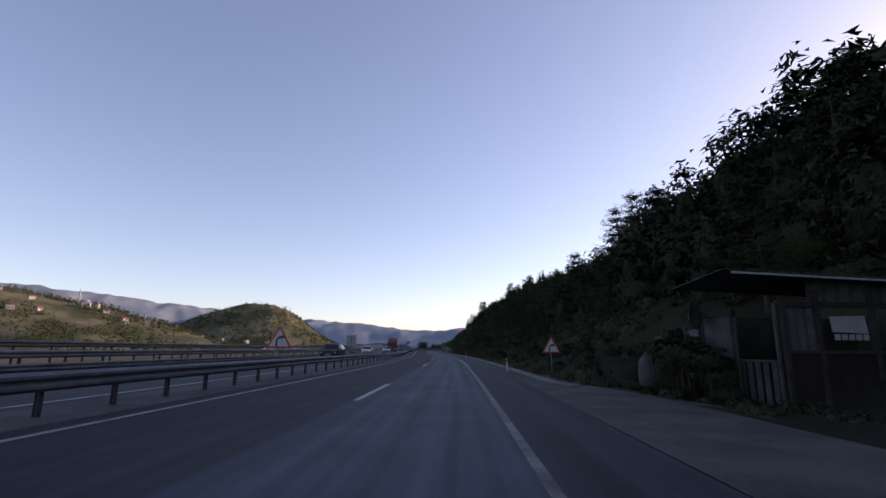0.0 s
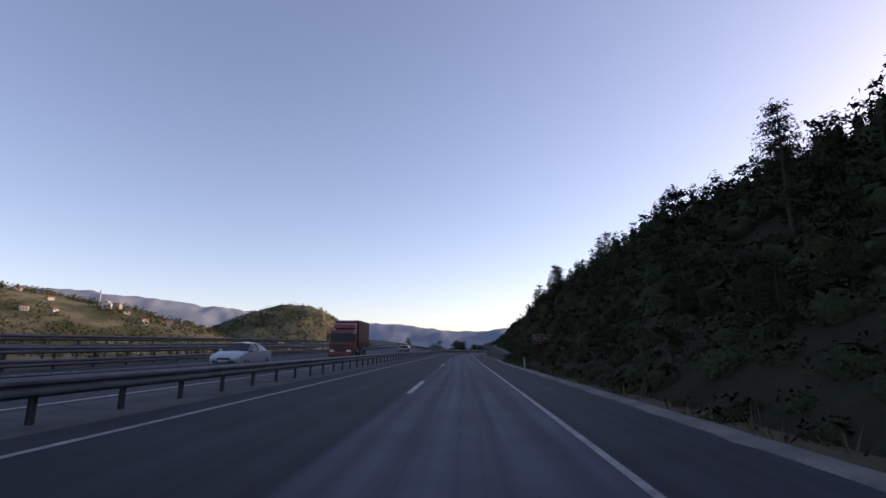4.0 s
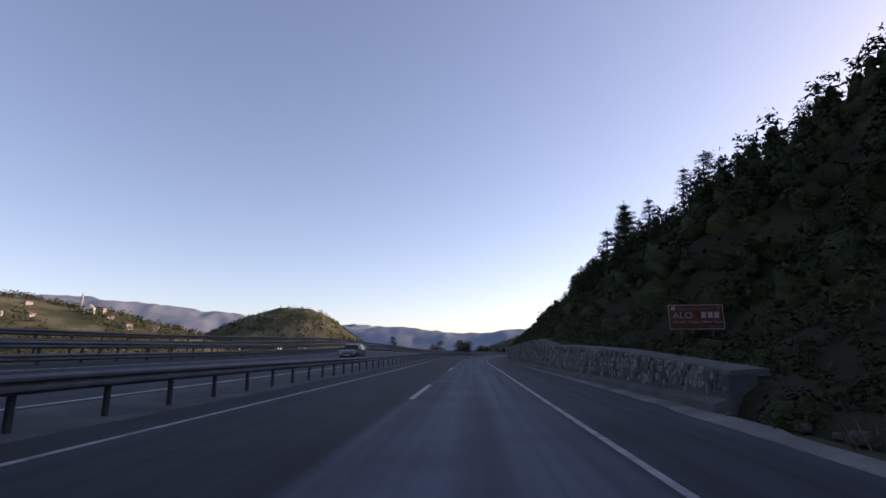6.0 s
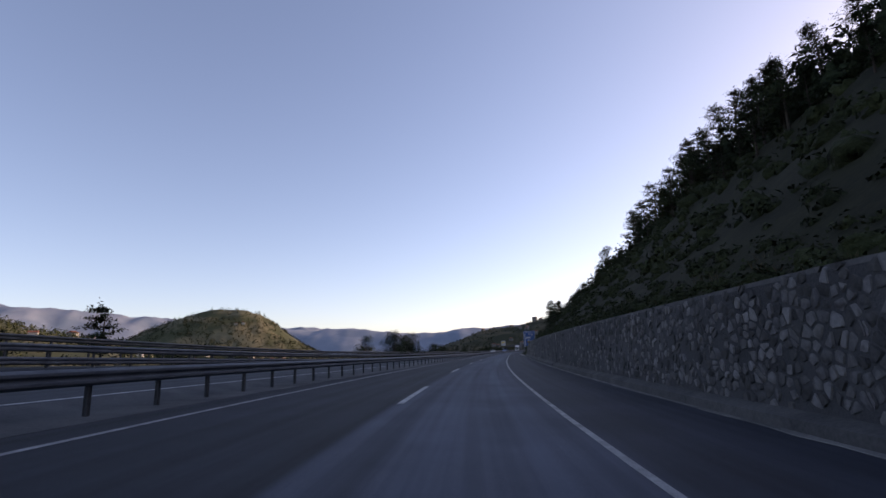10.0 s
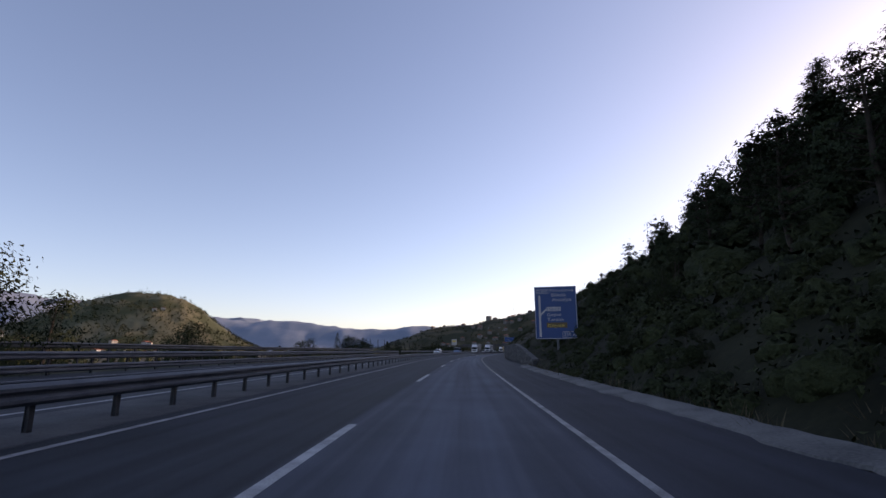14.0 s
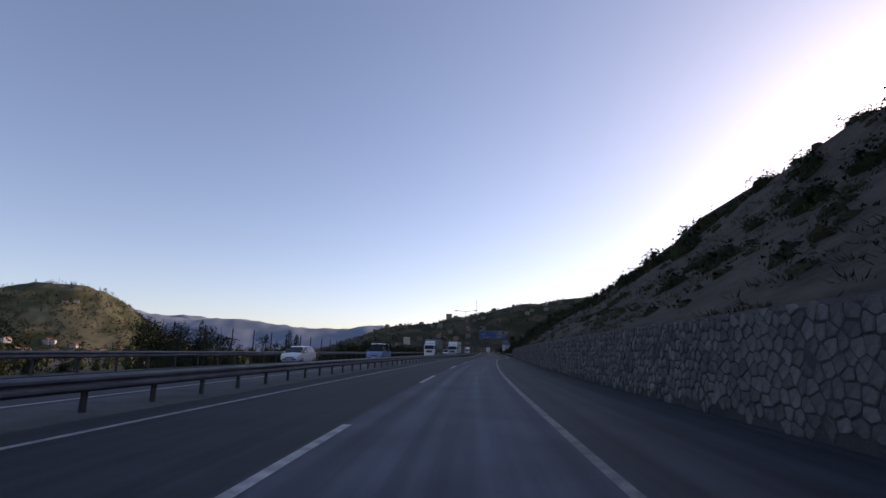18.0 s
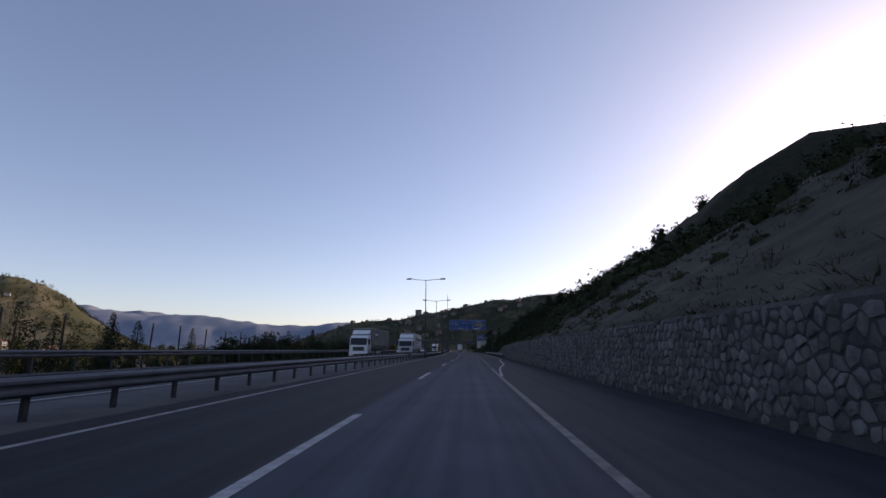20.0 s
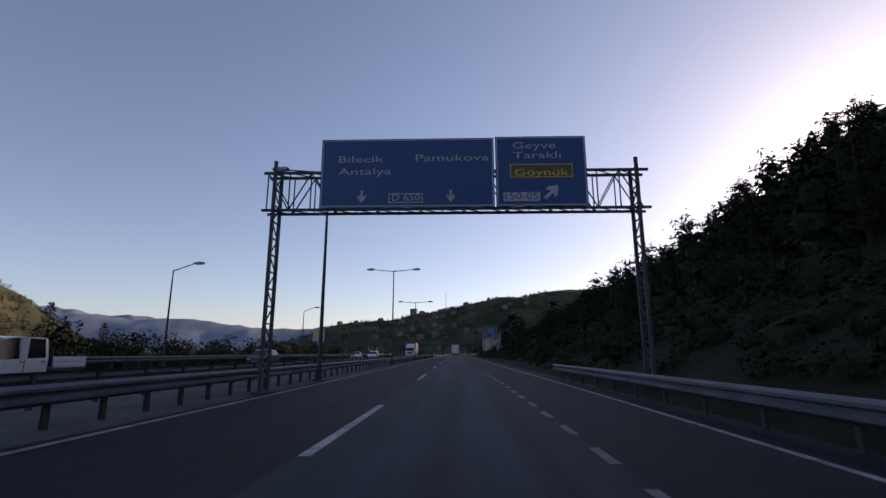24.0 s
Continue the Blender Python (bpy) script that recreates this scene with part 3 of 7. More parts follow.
for k in range(30):
    sv = np.array([k * 18.0 - 30, k * 18.0 - 24])
    oc = lambda s: opp_in(s) - 3.65
    x = lane_strip("dash", sv, lambda s: oc(s) - 0.07, lambda s: oc(s) + 0.07, 1, lambda S, O: left_z(S, O) + 0.005, M_LINE, lambda S, O: O, kind="", category="")
    x.parent = lane_dashes
exit_dashes = thing("exit_lane_dashes", None, "short white dashes of the exit lane", "road marking", kind="structure")
for k in range(50):
    s0 = 542.8 + k * 2.06
    x = lane_strip("short_dash", np.array([s0, s0 + 1.0]), lambda s: edge_r(s) - 0.07, lambda s: edge_r(s) + 0.07, 1, lambda S, O: np.full(S.shape, 0.005), M_LINE3, lambda S, O: O, kind="", category="")
    x.parent = exit_dashes

# ---- guardrails ----
W_BEAM = [(0.0, 0.0), (0.035, 0.02), (0.085, 0.06), (0.085, 0.11), (0.02, 0.155), (0.02, 0.185), (0.085, 0.23), (0.085, 0.28), (0.035, 0.32), (0.0, 0.34)]


def beam_profile(o, z, side):
    return [(o + side * a, z + b) for a, b in W_BEAM] + [(o + side * (a - 0.008), z + b) for a, b in reversed(W_BEAM)]


def guardrail(name, s0, s1, oc, zf, mat, label, post_step=2.0, beams=((0.42, 1, 0.1),), post_top=0.72, max_posts=300, post_mat=M_POST, step=4.0, post_at=None):
    """Steel barrier: W-beams at the given heights, sides and distances from the posts, on rolled posts."""
    g = thing(name, None, label, "guardrail", kind="")
    ss = np.arange(s0, s1 + 0.1, step)
    for z0, side, gap in beams:
        sweep("beam", ss, lambda s: beam_profile(oc(s) + side * gap, z0 + zf(s), side), mat, g, True)
    sh = Shape()
    sh.box((0, 0, post_top / 2 - 0.25), (0.06, 0.07, post_top + 0.5)).box((0.035, 0, post_top / 2 - 0.25), (0.012, 0.1, post_top + 0.5)).box((-0.035, 0, post_top / 2 - 0.25), (0.012, 0.1, post_top + 0.5))
    me = None
    rest = Shape()
    for k, s in enumerate(post_at if post_at is not None else [s0 + 0.6 + k * post_step for k in range(int((s1 - s0) / post_step))]):
        m = at(s, float(oc(s)), float(zf(s)))
        if k < max_posts:
            if me is None:
                p = sh.made("post", post_mat, g)
                me = p.data
            else:
                p = new("post", me)
                p.parent = g
            p.matrix_world = m
        else:
            rest.add(sh.v, sh.f, m)
    if rest.v:
        r = rest.made("joined_post_row", post_mat, g)
        r["kind"] = "stuff"
    return g


rail_z = tab((110, 0.03), (150, 0.17), (157, 0.2), (209, 0.23), (258, 0.2), (310, 0.08), (345, 0.0))
# the posts stand closer or wider apart from stretch to stretch
POST_S = np.interp(np.arange(-24, 261), [-24, 0, 6, 12, 18, 36, 42, 83, 88, 93, 99, 104, 110, 163, 169, 189, 194, 201, 206, 213, 218, 225, 230, 260], [-38, 8.7, 20.2, 31.7, 43.0, 78.7, 91.0, 181.5, 193.6, 206.8, 221.3, 232.9, 247.0, 359.7, 371.2, 412.9, 423.7, 438.2, 449.0, 463.7, 474.4, 488.7, 499.3, 561.9])
for a, b, posts in ((-39.79, 562.21, POST_S), (562.79, 760, np.arange(563.6, 759, 1.335))):
    guardrail("median_guardrail", a, b, lambda s: rail_o(s), lambda s: rail_z(s), M_ZINC, "grey steel guardrail with beams on both sides of its posts", beams=((0.42, 1, 0.12), (0.42, -1, 0.12)), post_top=0.74, max_posts=300, post_at=posts)
guardrail("median_guardrail", 545, 760, lambda s: opp_in(s) + 1.2, lambda s: 0.04, M_ZINC, "grey steel guardrail on the far side of the median", beams=((0.45, -1, 0.1),), post_top=0.74)
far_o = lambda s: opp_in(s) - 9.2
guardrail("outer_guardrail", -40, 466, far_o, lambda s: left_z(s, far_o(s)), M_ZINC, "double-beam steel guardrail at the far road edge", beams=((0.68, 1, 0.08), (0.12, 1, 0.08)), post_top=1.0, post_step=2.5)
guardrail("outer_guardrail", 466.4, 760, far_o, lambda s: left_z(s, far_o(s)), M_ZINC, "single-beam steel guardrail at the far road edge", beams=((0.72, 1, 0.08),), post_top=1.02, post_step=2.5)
bo = lambda s: opp_in(s) - 14.0
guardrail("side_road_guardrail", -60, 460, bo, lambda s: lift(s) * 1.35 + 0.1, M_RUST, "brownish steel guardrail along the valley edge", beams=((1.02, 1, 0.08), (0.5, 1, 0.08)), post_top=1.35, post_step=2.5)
right_o = tab((560, 4.9), (575, 5.1), (600, 5.1), (632, 5.0), (645, 5.0))
guardrail("exit_guardrail", 583, 635, right_o, lambda s: 0.0, M_ZINC, "grey steel guardrail beside the exit lane", beams=((0.36, -1, 0.08),), post_top=0.68, step=2.0)
# ---- plants ----
rng = np.random.default_rng(5)


def leaf_quads(C, size, gen, heart, tall=1.0):
    """Small leaf cards of uneven size and tilt round the centres C, turned away from the heart of the plant; returns vertices, faces and soft normals."""
    n = len(C)
    out = C - heart + np.array([0, 0, 0.15])
    out /= np.linalg.norm(out, axis=1)[:, None] + 1e-6
    u = gen.normal(size=(n, 3))
    u -= out * (u * out).sum(1)[:, None] * 0.7
    u /= np.linalg.norm(u, axis=1)[:, None]
    w = np.cross(u, out + gen.normal(size=(n, 3)) * 0.35)
    w /= np.linalg.norm(w, axis=1)[:, None] + 1e-9
    a = (np.asarray(size) * gen.uniform(0.6, 1.35, n))[:, None]
    b = a * gen.uniform(0.3, 0.6, n)[:, None] * tall
    face = np.cross(u * 1.8 * a + w * b, u * 1.3 * a - w * b)
    face /= np.linalg.norm(face, axis=1)[:, None] + 1e-9
    side = np.where((face * out).sum(1) < 0, -1.0, 1.0)[:, None]
    w = w * side
    soft = out + 0.22 * face * side
    soft /= np.linalg.norm(soft, axis=1)[:, None] + 1e-6
    V = np.stack([C - u * a, C + u * a * 0.8 + w * b, C + u * a * 0.3 - w * b], 1).reshape(-1, 3)
    F = np.arange(3 * n).reshape(n, 3)
    return V, F, np.repeat(soft, 3, axis=0)


def fast_mesh(name, V, F, mat, parent=None, soft=None):
    me = bpy.data.meshes.new(name)
    me.vertices.add(len(V))
    me.vertices.foreach_set("co", np.asarray(V, np.float32).ravel())
    me.loops.add(F.size)
    me.loops.foreach_set("vertex_index", F.astype(np.int32).ravel())
    me.polygons.add(len(F))
    me.polygons.foreach_set("loop_start", np.arange(0, F.size, F.shape[1], dtype=np.int32))
    if soft is not None:
        me.attributes.new("custom_normal", "FLOAT_VECTOR", "POINT").data.foreach_set("vector", np.asarray(soft, np.float32).ravel())
    me.update(calc_edges=True)
    me.materials.append(mat)
    ob = new(name, me)
    if parent:
        ob.parent = parent
    return ob


def pine_points(h, gen, n_br=34, per=16, spread=0.3, bare=0.25, tuft=0.019):
    """Needle cards in flat pads towards the ends of rising branches; whorls of uneven reach leave gaps in the crown."""
    P, br = [], []
    lean = gen.normal(size=2) * 0.03 * h
    whorls = max(5, n_br // 5)
    reach = gen.uniform(0.55, 1.3, (whorls, 5))
    turn = gen.uniform(0, 6.283, whorls)
    for k in range(n_br):
        w, j = min(k // 5, whorls - 1), k % 5
        t = bare + (1 - bare) * (w + gen.uniform(0.0, 0.45)) / whorls
        t = min(t, 0.985)
        z = h * t
        r = h * spread * (1.0 - t) ** 0.65 * min(1.0, 0.55 + 2.2 * (t - bare)) * reach[w, j] + 0.02 * h
        a = turn[w] + j * 1.2566 + gen.normal() * 0.25
        root = np.array([lean[0] * t, lean[1] * t, z])
        tip = root + np.array([math.cos(a) * r, math.sin(a) * r, r * gen.uniform(0.05, 0.5)])
        br.append((root, tip))
        m = max(2, int(per / 12))
        q = np.linspace(0.4, 1.0, m) + gen.normal(size=m) * 0.05
        c = root * (1 - q[:, None]) + tip * q[:, None] + gen.normal(size=(m, 3)) * np.array([0.02, 0.02, 0.008]) * h
        c = np.repeat(c, max(1, per // m), axis=0)
        P.append(c + gen.normal(size=c.shape) * (tuft * h) * np.array([1.25, 1.25, 0.5]))
    c = np.array([lean[0], lean[1], h * 0.97])
    P.append(c + gen.normal(size=(per, 3)) * (tuft * h) * np.array([0.8, 0.8, 1.9]))
    return np.concatenate(P), br


def broad_points(h, gen, lobes=16, per=42, wide=0.36, low=0.22):
    """Leaf clumps of a round but ragged broad-leaved crown."""
    P, br = [], []
    for k in range(lobes):
        a, t = gen.uniform(0, 6.283), gen.uniform(0, 1)
        z = h * (low + (0.95 - low) * t)
        r = h * wide * math.sin(math.pi * min(0.95, 0.25 + 0.7 * t)) * gen.uniform(0.35, 1.0)
        c = np.array([math.cos(a) * r, math.sin(a) * r, z])
        br.append((np.array([0, 0, h * low * gen.uniform(0.6, 1.4)]), c))
        d = gen.normal(size=(per, 3))
        d /= np.linalg.norm(d, axis=1)[:, None]
        P.append(c + d * (h * 0.13 * gen.uniform(0.5, 1.15, per)[:, None]) * np.array([1.1, 1.1, 0.75]))
    return np.concatenate(P), br


def mounds(C, R, gen, rings=4, around=8):
    """Lumpy closed masses of foliage round the centres C with half-axes R: vertices, faces and soft normals."""
    n = len(C)
    th = np.linspace(0.0, math.pi, rings + 1)
    ph = np.linspace(0, 2 * math.pi, around, endpoint=False)
    T, A = np.meshgrid(th, ph, indexing="ij")
    d = np.stack([np.sin(T) * np.cos(A), np.sin(T) * np.sin(A), np.cos(T)], -1).reshape(-1, 3)
    k = len(d)
    D = d[None] * gen.uniform(0.62, 1.16, (n, k, 1))
    V = (C[:, None] + D * R[:, None]).reshape(-1, 3)
    f = []
    for i in range(rings):
        for j in range(around):
            a, b, c, e = i * around + j, i * around + (j + 1) % around, (i + 1) * around + (j + 1) % around, (i + 1) * around + j
            if i < rings - 1:
                f.append((a, e, c))
            if i > 0:
                f.append((a, c, b))
    f = np.array(f)
    F = (f[None] + (np.arange(n) * k)[:, None, None]).reshape(-1, 3)
    N = np.repeat(d[None], n, 0) + gen.normal(size=(n, k, 3)) * 0.45
    N /= np.linalg.norm(N, axis=2)[..., None]
    return V, F, N.reshape(-1, 3)


def tree(name, h, pts, br, leaf, mat, gen, label, category="tree", trunk_r=None, tall=1.0):
    t = thing(name, None, label, category)
    sh = Shape()
    r = trunk_r or 0.022 * h
    bend = gen.normal(size=2) * 0.02 * h
    segs = [(0, 0, -0.6), (bend[0], bend[1], h * 0.35), (bend[0] * 0.4, bend[1] * 0.4, h * 0.7), (0, 0, h * 0.97)]
    for i in range(3):
        sh.tube(segs[i], segs[i + 1], r * (1 - 0.3 * i), r * (0.7 - 0.3 * i), 7)
    for p, q in br:
        sh.tube(p, p + (q - p) * 0.9, r * 0.28, r * 0.08, 4)
    sh.made("trunk", M_BARK, t, 60)
    V, F, N = leaf_quads(pts, leaf, gen, pts * np.array([0, 0, 0.85]), tall)
    fast_mesh("crown", V, F, mat, t, N)
    return t


def make_trees():
    out = {"pine": [], "broad": [], "bush": []}
    for i, (h, n, per, sp, bare) in enumerate([(8.0, 55, 66, 0.27, 0.12), (9.0, 50, 66, 0.24, 0.2), (7.0, 55, 66, 0.34, 0.08), (8.5, 45, 72, 0.3, 0.28)]):
        p, b = pine_points(h, rng, n, per, sp, bare)
        out["pine"].append((tree("pine_tree", h, p, b, 0.125, M_LEAF, rng, "dark green pine with an open uneven crown on the slope", tall=0.85), h))
    for h, lob in [(6.0, 24), (5.0, 20)]:
        p, b = broad_points(h, rng, lob, 100)
        out["broad"].append((tree("broadleaf_tree", h, p, b, 0.122, M_LEAF2, rng, "leafy dark broadleaf tree on the slope"), h))
    for h, lob in [(2.0, 12), (1.6, 10)]:
        p, b = broad_points(h, rng, lob, 160, 0.55, 0.1)
        out["bush"].append((tree("bush", h, p, b, 0.058, M_LEAF2, rng, "dense dark green bush", "bush", 0.03), h))
    return out


TREES = make_trees()

# how thick the wood stands along the slope: s, share of trees, mean height
dens = tab((-60, 1.0), (150, 1.0), (175, 0.8), (230, 0.75), (300, 0.85), (345, 1.0), (400, 1.0), (418, 0.45), (440, 0.4), (540, 0.4), (560, 0.6), (590, 0.95), (760, 0.9), (860, 0.6))
tall_at = tab((-60, 9.6), (35, 9.0), (58, 7.6), (78, 6.0), (100, 4.9), (150, 4.6), (190, 4.6), (206, 6.0), (240, 4.3), (262, 4.5), (282, 5.8), (310, 7.0), (338, 7.0), (358, 5.6), (400, 5.2), (420, 3.0), (540, 2.6), (570, 3.2), (605, 4.8), (620, 6.8), (650, 6.8), (690, 5.6), (860, 4.5))
first_o = tab((-60, 12.0), (0, 13.5), (20, 13.0), (26, 8.5), (100, 8.0), (150, 8.5), (165, 12.0), (232, 13.0), (244, 14.5), (256, 17.0), (268, 19.0), (280, 21.0), (292, 22.5), (304, 23.5), (318, 25.0), (334, 25.0), (340, 22.0), (347, 15.0), (356, 10.0), (400, 9.5), (420, 14.0), (540, 13.0), (606, 13.0), (616, 10.0), (860, 9.0))
spots = []
for s in np.arange(-60, 860, 3.3):
    for o in np.arange(8, 62, 3.5):
        ss, oo = s + rng.uniform(-1.7, 1.7), o + rng.uniform(-1.8, 1.8)
        if oo < first_o(ss) or 378 < ss < 396 and oo < 11 or 155 < ss < 179 and oo < 15.5 or 186 < ss < 210 and oo < 13 or rng.uniform() > dens(ss) * (1.0 if oo < 38 else 0.6) or noise.noise((ss * 0.05, oo * 0.08, 11.0)) > 0.42 and 160 < ss < 340:
            continue
        spots.append((ss, oo, float(tall_at(ss)) * rng.uniform(0.6, 1.2) * float(np.interp(oo, [6, 10, 20, 30], [0.35, 0.45, 0.85, 1.05]))))
for s, o, top in [(46, 16, 15.0), (42, 16, 13.2), (39.5, 15.5, 14.2), (34, 14.5, 13.0), (20.5, 17, 14.6), (24.5, 17, 14.3), (52, 14, 11.6), (62, 14, 11.2), (124.7, 19.5, 16.5), (120.5, 11, 9.5), (193.6, 14.5, 13.2), (192, 17, 15.3), (207, 17, 16.2), (229.4, 35.8, 33), (220.1, 35.4, 32), (88, 13, 10.5), (85.7, 13.5, 10.2), (90.5, 13, 10.6), (93.6, 13, 10.0), (98.5, 13, 10.3), (106.7, 13, 12.0), (219, 23, 22.5), (223, 24, 23.5), (216, 22, 22.5), (268, 22, 19.6), (274, 23, 21), (281, 26, 24.2), (287, 27, 26), (294, 27, 26.2), (300, 29, 28.5), (306, 30, 30.2), (312, 30.5, 31), (318, 30, 30.5), (326, 32, 32.5), (334, 31, 30.5), (340, 30, 30), (348, 30, 29.3), (356, 30, 29.8), (282, 22.5, 19.3), (296, 23, 19.6), (356, 14, 9.8), (380, 26.5, 21.5), (382, 22, 17.2), (388, 27, 22.5), (392, 30, 25.8), (341, 11.5, 9.6), (338.6, 11.2, 9.3), (348, 11.2, 9.9), (352.5, 11.2, 10.9), (361, 11.2, 11.1), (369.5, 11.6, 9.9), (366, 12, 10.3), (374, 13, 10.4), (380, 14, 10.9), (381, 18, 13.9), (390, 18, 13.5), (405, 25, 18.2), (412, 16, 10.5), (614, 11, 8.8), (626, 14.5, 10.4), (632, 14, 9.6), (618, 16, 11.8), (622, 19, 14.0), (615, 20, 14.2)]:
    spots.append((s, o, top - (floor_z(s, o)) + 0.3, 1))
spots.sort(key=lambda p: p[1] - first_o(p[0]) - (40 if len(p) > 3 else 5 if p[2] > 7.0 else 0))
on_open = lambda q: 404 < q[0] < 548 and len(q) == 3
ridge_shrubs = [q for q in spots if on_open(q)]
spots = [q for q in spots if not on_open(q)]
near_spots, far_spots = spots[:210], spots[210:]
used = {id(t): False for k in TREES.values() for t, _ in k}


def put(kind, s, o, z, h, gen, turn=None):
    t, h0 = TREES[kind][int(gen.integers(len(TREES[kind])))]
    k = h / h0
    x, y = road_xy(s, o)
    m = Matrix.Translation((x, y, z)) @ Matrix.Rotation(gen.uniform(0, 6.28), 4, "Z") @ Matrix.Diagonal((k * gen.uniform(0.9, 1.15), k * gen.uniform(0.9, 1.15), k, 1))
    if not used[id(t)]:
        used[id(t)] = True
        t.matrix_world = m
        return t
    c = copy_thing(t, m)
    c.matrix_world = m
    return c


for s, o, h, *tall_one in near_spots:
    kind = "broad" if not tall_one and (rng.uniform() < 0.25 or h < 3.2) else "pine"
    put(kind, s, o, (floor_z(s, o)) - 0.3, h, rng)


def joined_wood(name, spots, label, mat, leaf=0.25, seed=2, share_broad=0.2, n_var=5, fill=1.0, rings=(5, 8)):
    """Trees too many to count: crowns and trunks in one mesh."""
    gen = np.random.default_rng(seed)
    variants = [pine_points(8.0, gen, 30, int(14 * fill), 0.29, 0.1, 0.04)[0] for _ in range(n_var)] + [broad_points(8.0, gen, 16, int(26 * fill))[0] for _ in range(2)]
    VV, FF, NN, k = [], [], [], 0
    for x, y, z, h in spots:
        p = variants[int(gen.integers(n_var)) if gen.uniform() > share_broad else n_var + int(gen.integers(2))]
        a = gen.uniform(0, 6.283)
        c, sn = math.cos(a), math.sin(a)
        q = np.stack([p[:, 0] * c - p[:, 1] * sn, p[:, 0] * sn + p[:, 1] * c, p[:, 2]], 1) * (h / 8.0) + np.array([x, y, z])
        V, F, N = leaf_quads(q, leaf * h / 8.0, gen, np.stack([np.full(len(q), x), np.full(len(q), y), z + 0.85 * (q[:, 2] - z)], 1))
        NN.append(N)
        VV.append(V)
        FF.append(F + k)
        k += len(V)
    S = np.array(spots)
    for low, wide in ((0.28, 0.19), (0.52, 0.11)):
        V, F, N = mounds(S[:, :3] + np.stack([0 * S[:, 3], 0 * S[:, 3], low * S[:, 3]], 1), np.stack([wide * S[:, 3], wide * S[:, 3], 0.19 * S[:, 3]], 1), gen, *rings)
        NN.append(N)
        VV.append(V)
        FF.append(F + k)
        k += len(V)
    return tagged(fast_mesh(name, np.concatenate(VV), np.concatenate(FF), mat, None, np.concatenate(NN)), label, "trees", kind="stuff")


def on_road(spots):
    out = []
    for s, o, h, *_ in spots:
        x, y = road_xy(s, o)
        out.append((float(x), float(y), (floor_z(s, o)) - 0.3, h))
    return out


joined_wood("hill_wood", on_road([p for p in far_spots if p[1] < 24 and p[0] > -20]), "dark pine wood covering the steep slope", M_LEAF, 0.33, fill=1.0)
joined_wood("upper_hill_wood", on_road([p for p in far_spots if p[1] >= 24 and p[0] > -20 and (p[1] < 44 or p[0] > 560)]), "dark pines on the upper part of the slope", M_LEAF, 0.52, 3, fill=0.36, rings=(4, 6))

# undergrowth on the slope: small-leaved close to the road, coarser further up
cover = tab((-60, 0.6), (22, 0.97), (400, 0.97), (412, 0.97), (582, 0.97), (800, 0.97))


def thicket(o0, o1, ds, do, hmin, hmax, s0=-60, s1=760):
    out = []
    for s in np.arange(s0, s1, ds):
        for o in np.arange(o0, o1, do):
            ss, oo = s + rng.uniform(-0.6, 0.6) * ds, o + rng.uniform(-0.6, 0.6) * do
            lo = 5.95 if 156 < ss < 350 or ss > 392 else 4.9
            if ss < 22 and oo < 15 or oo < lo or rng.uniform() > float(cover(ss)) * (0.85 if 168 < ss < 330 and noise.noise((ss * 0.05, oo * 0.11, 3.0)) > 0.35 else 1.0):
                continue
            x, y = road_xy(ss, oo)
            out.append((float(x), float(y), (floor_z(ss, oo)) - 0.2, rng.uniform(hmin, hmax) * float(np.interp(oo - lo, [0, 1.5], [0.6, 1.0])) * (0.7 if (381 < ss < 393 and oo < 9) or (157 < ss < 179 and oo < 15) or (190 < ss < 210 and oo < 12) else 0.55 if 252 < ss < 338 and oo < 23 else 1.0)))
    return out


def joined_bushes(name, spots, label, mat, leaf=0.23, n=70, seed=8, flat=0.8, tall=1.6, fine=(7, 11)):
    gen = np.random.default_rng(seed)
    VV, FF, NN, k = [], [], [], 0
    for x, y, z, h in spots:
        d = gen.normal(size=(n, 3))
        d /= np.linalg.norm(d, axis=1)[:, None]
        d[:, 2] = np.abs(d[:, 2]) * flat
        lump = 1 + 0.35 * np.sin(d[:, 0] * 5 + x) * np.cos(d[:, 1] * 5 + y)
        q = np.array([x, y, z]) + d * (h * gen.uniform(0.45, 1.08, n) * lump)[:, None] * np.array([0.95, 0.95, 1.0])
        V, F, N = leaf_quads(q, leaf * (0.7 + 0.3 * h), gen, np.array([x, y, z]), tall)
        NN.append(N)
        VV.append(V)
        FF.append(F + k)
        k += len(V)
    S = np.array(spots)
    V, F, N = mounds(S[:, :3], S[:, 3:4] * np.array([[0.66, 0.66, 0.7 * flat]]), gen, *fine)
    NN.append(N)
    VV.append(V)
    FF.append(F + k)
    return tagged(fast_mesh(name, np.concatenate(VV), np.concatenate(FF), mat, None, np.concatenate(NN)), label, "bushes", kind="stuff")


off_slope = lambda spots: [p for p in spots if not (405 < p[1] < 545 and p[0] > 15) or noise.noise((p[0] * 0.1, p[1] * 0.1, 1.7)) > 0.25]
joined_bushes("undergrowth", off_slope(thicket(5.0, 9.3, 1.45, 1.25, 0.6, 1.2)), "tangled dark undergrowth along the foot of the slope", M_LEAF2, 0.074, 150, fine=(6, 9))
gen_top = np.random.default_rng(77)
top_shrubs = []
for s in np.arange(212, 345, 0.85):
    for o in (6.15, 7.0, 7.9):
        ss, oo = s + gen_top.uniform(-0.5, 0.5), o + gen_top.uniform(-0.2, 0.4)
        x, y = road_xy(ss, oo)
        top_shrubs.append((float(x), float(y), floor_z(ss, oo) - 0.15, gen_top.uniform(0.4, 0.75) * (0.8 if oo < 6.6 else 1.25)))
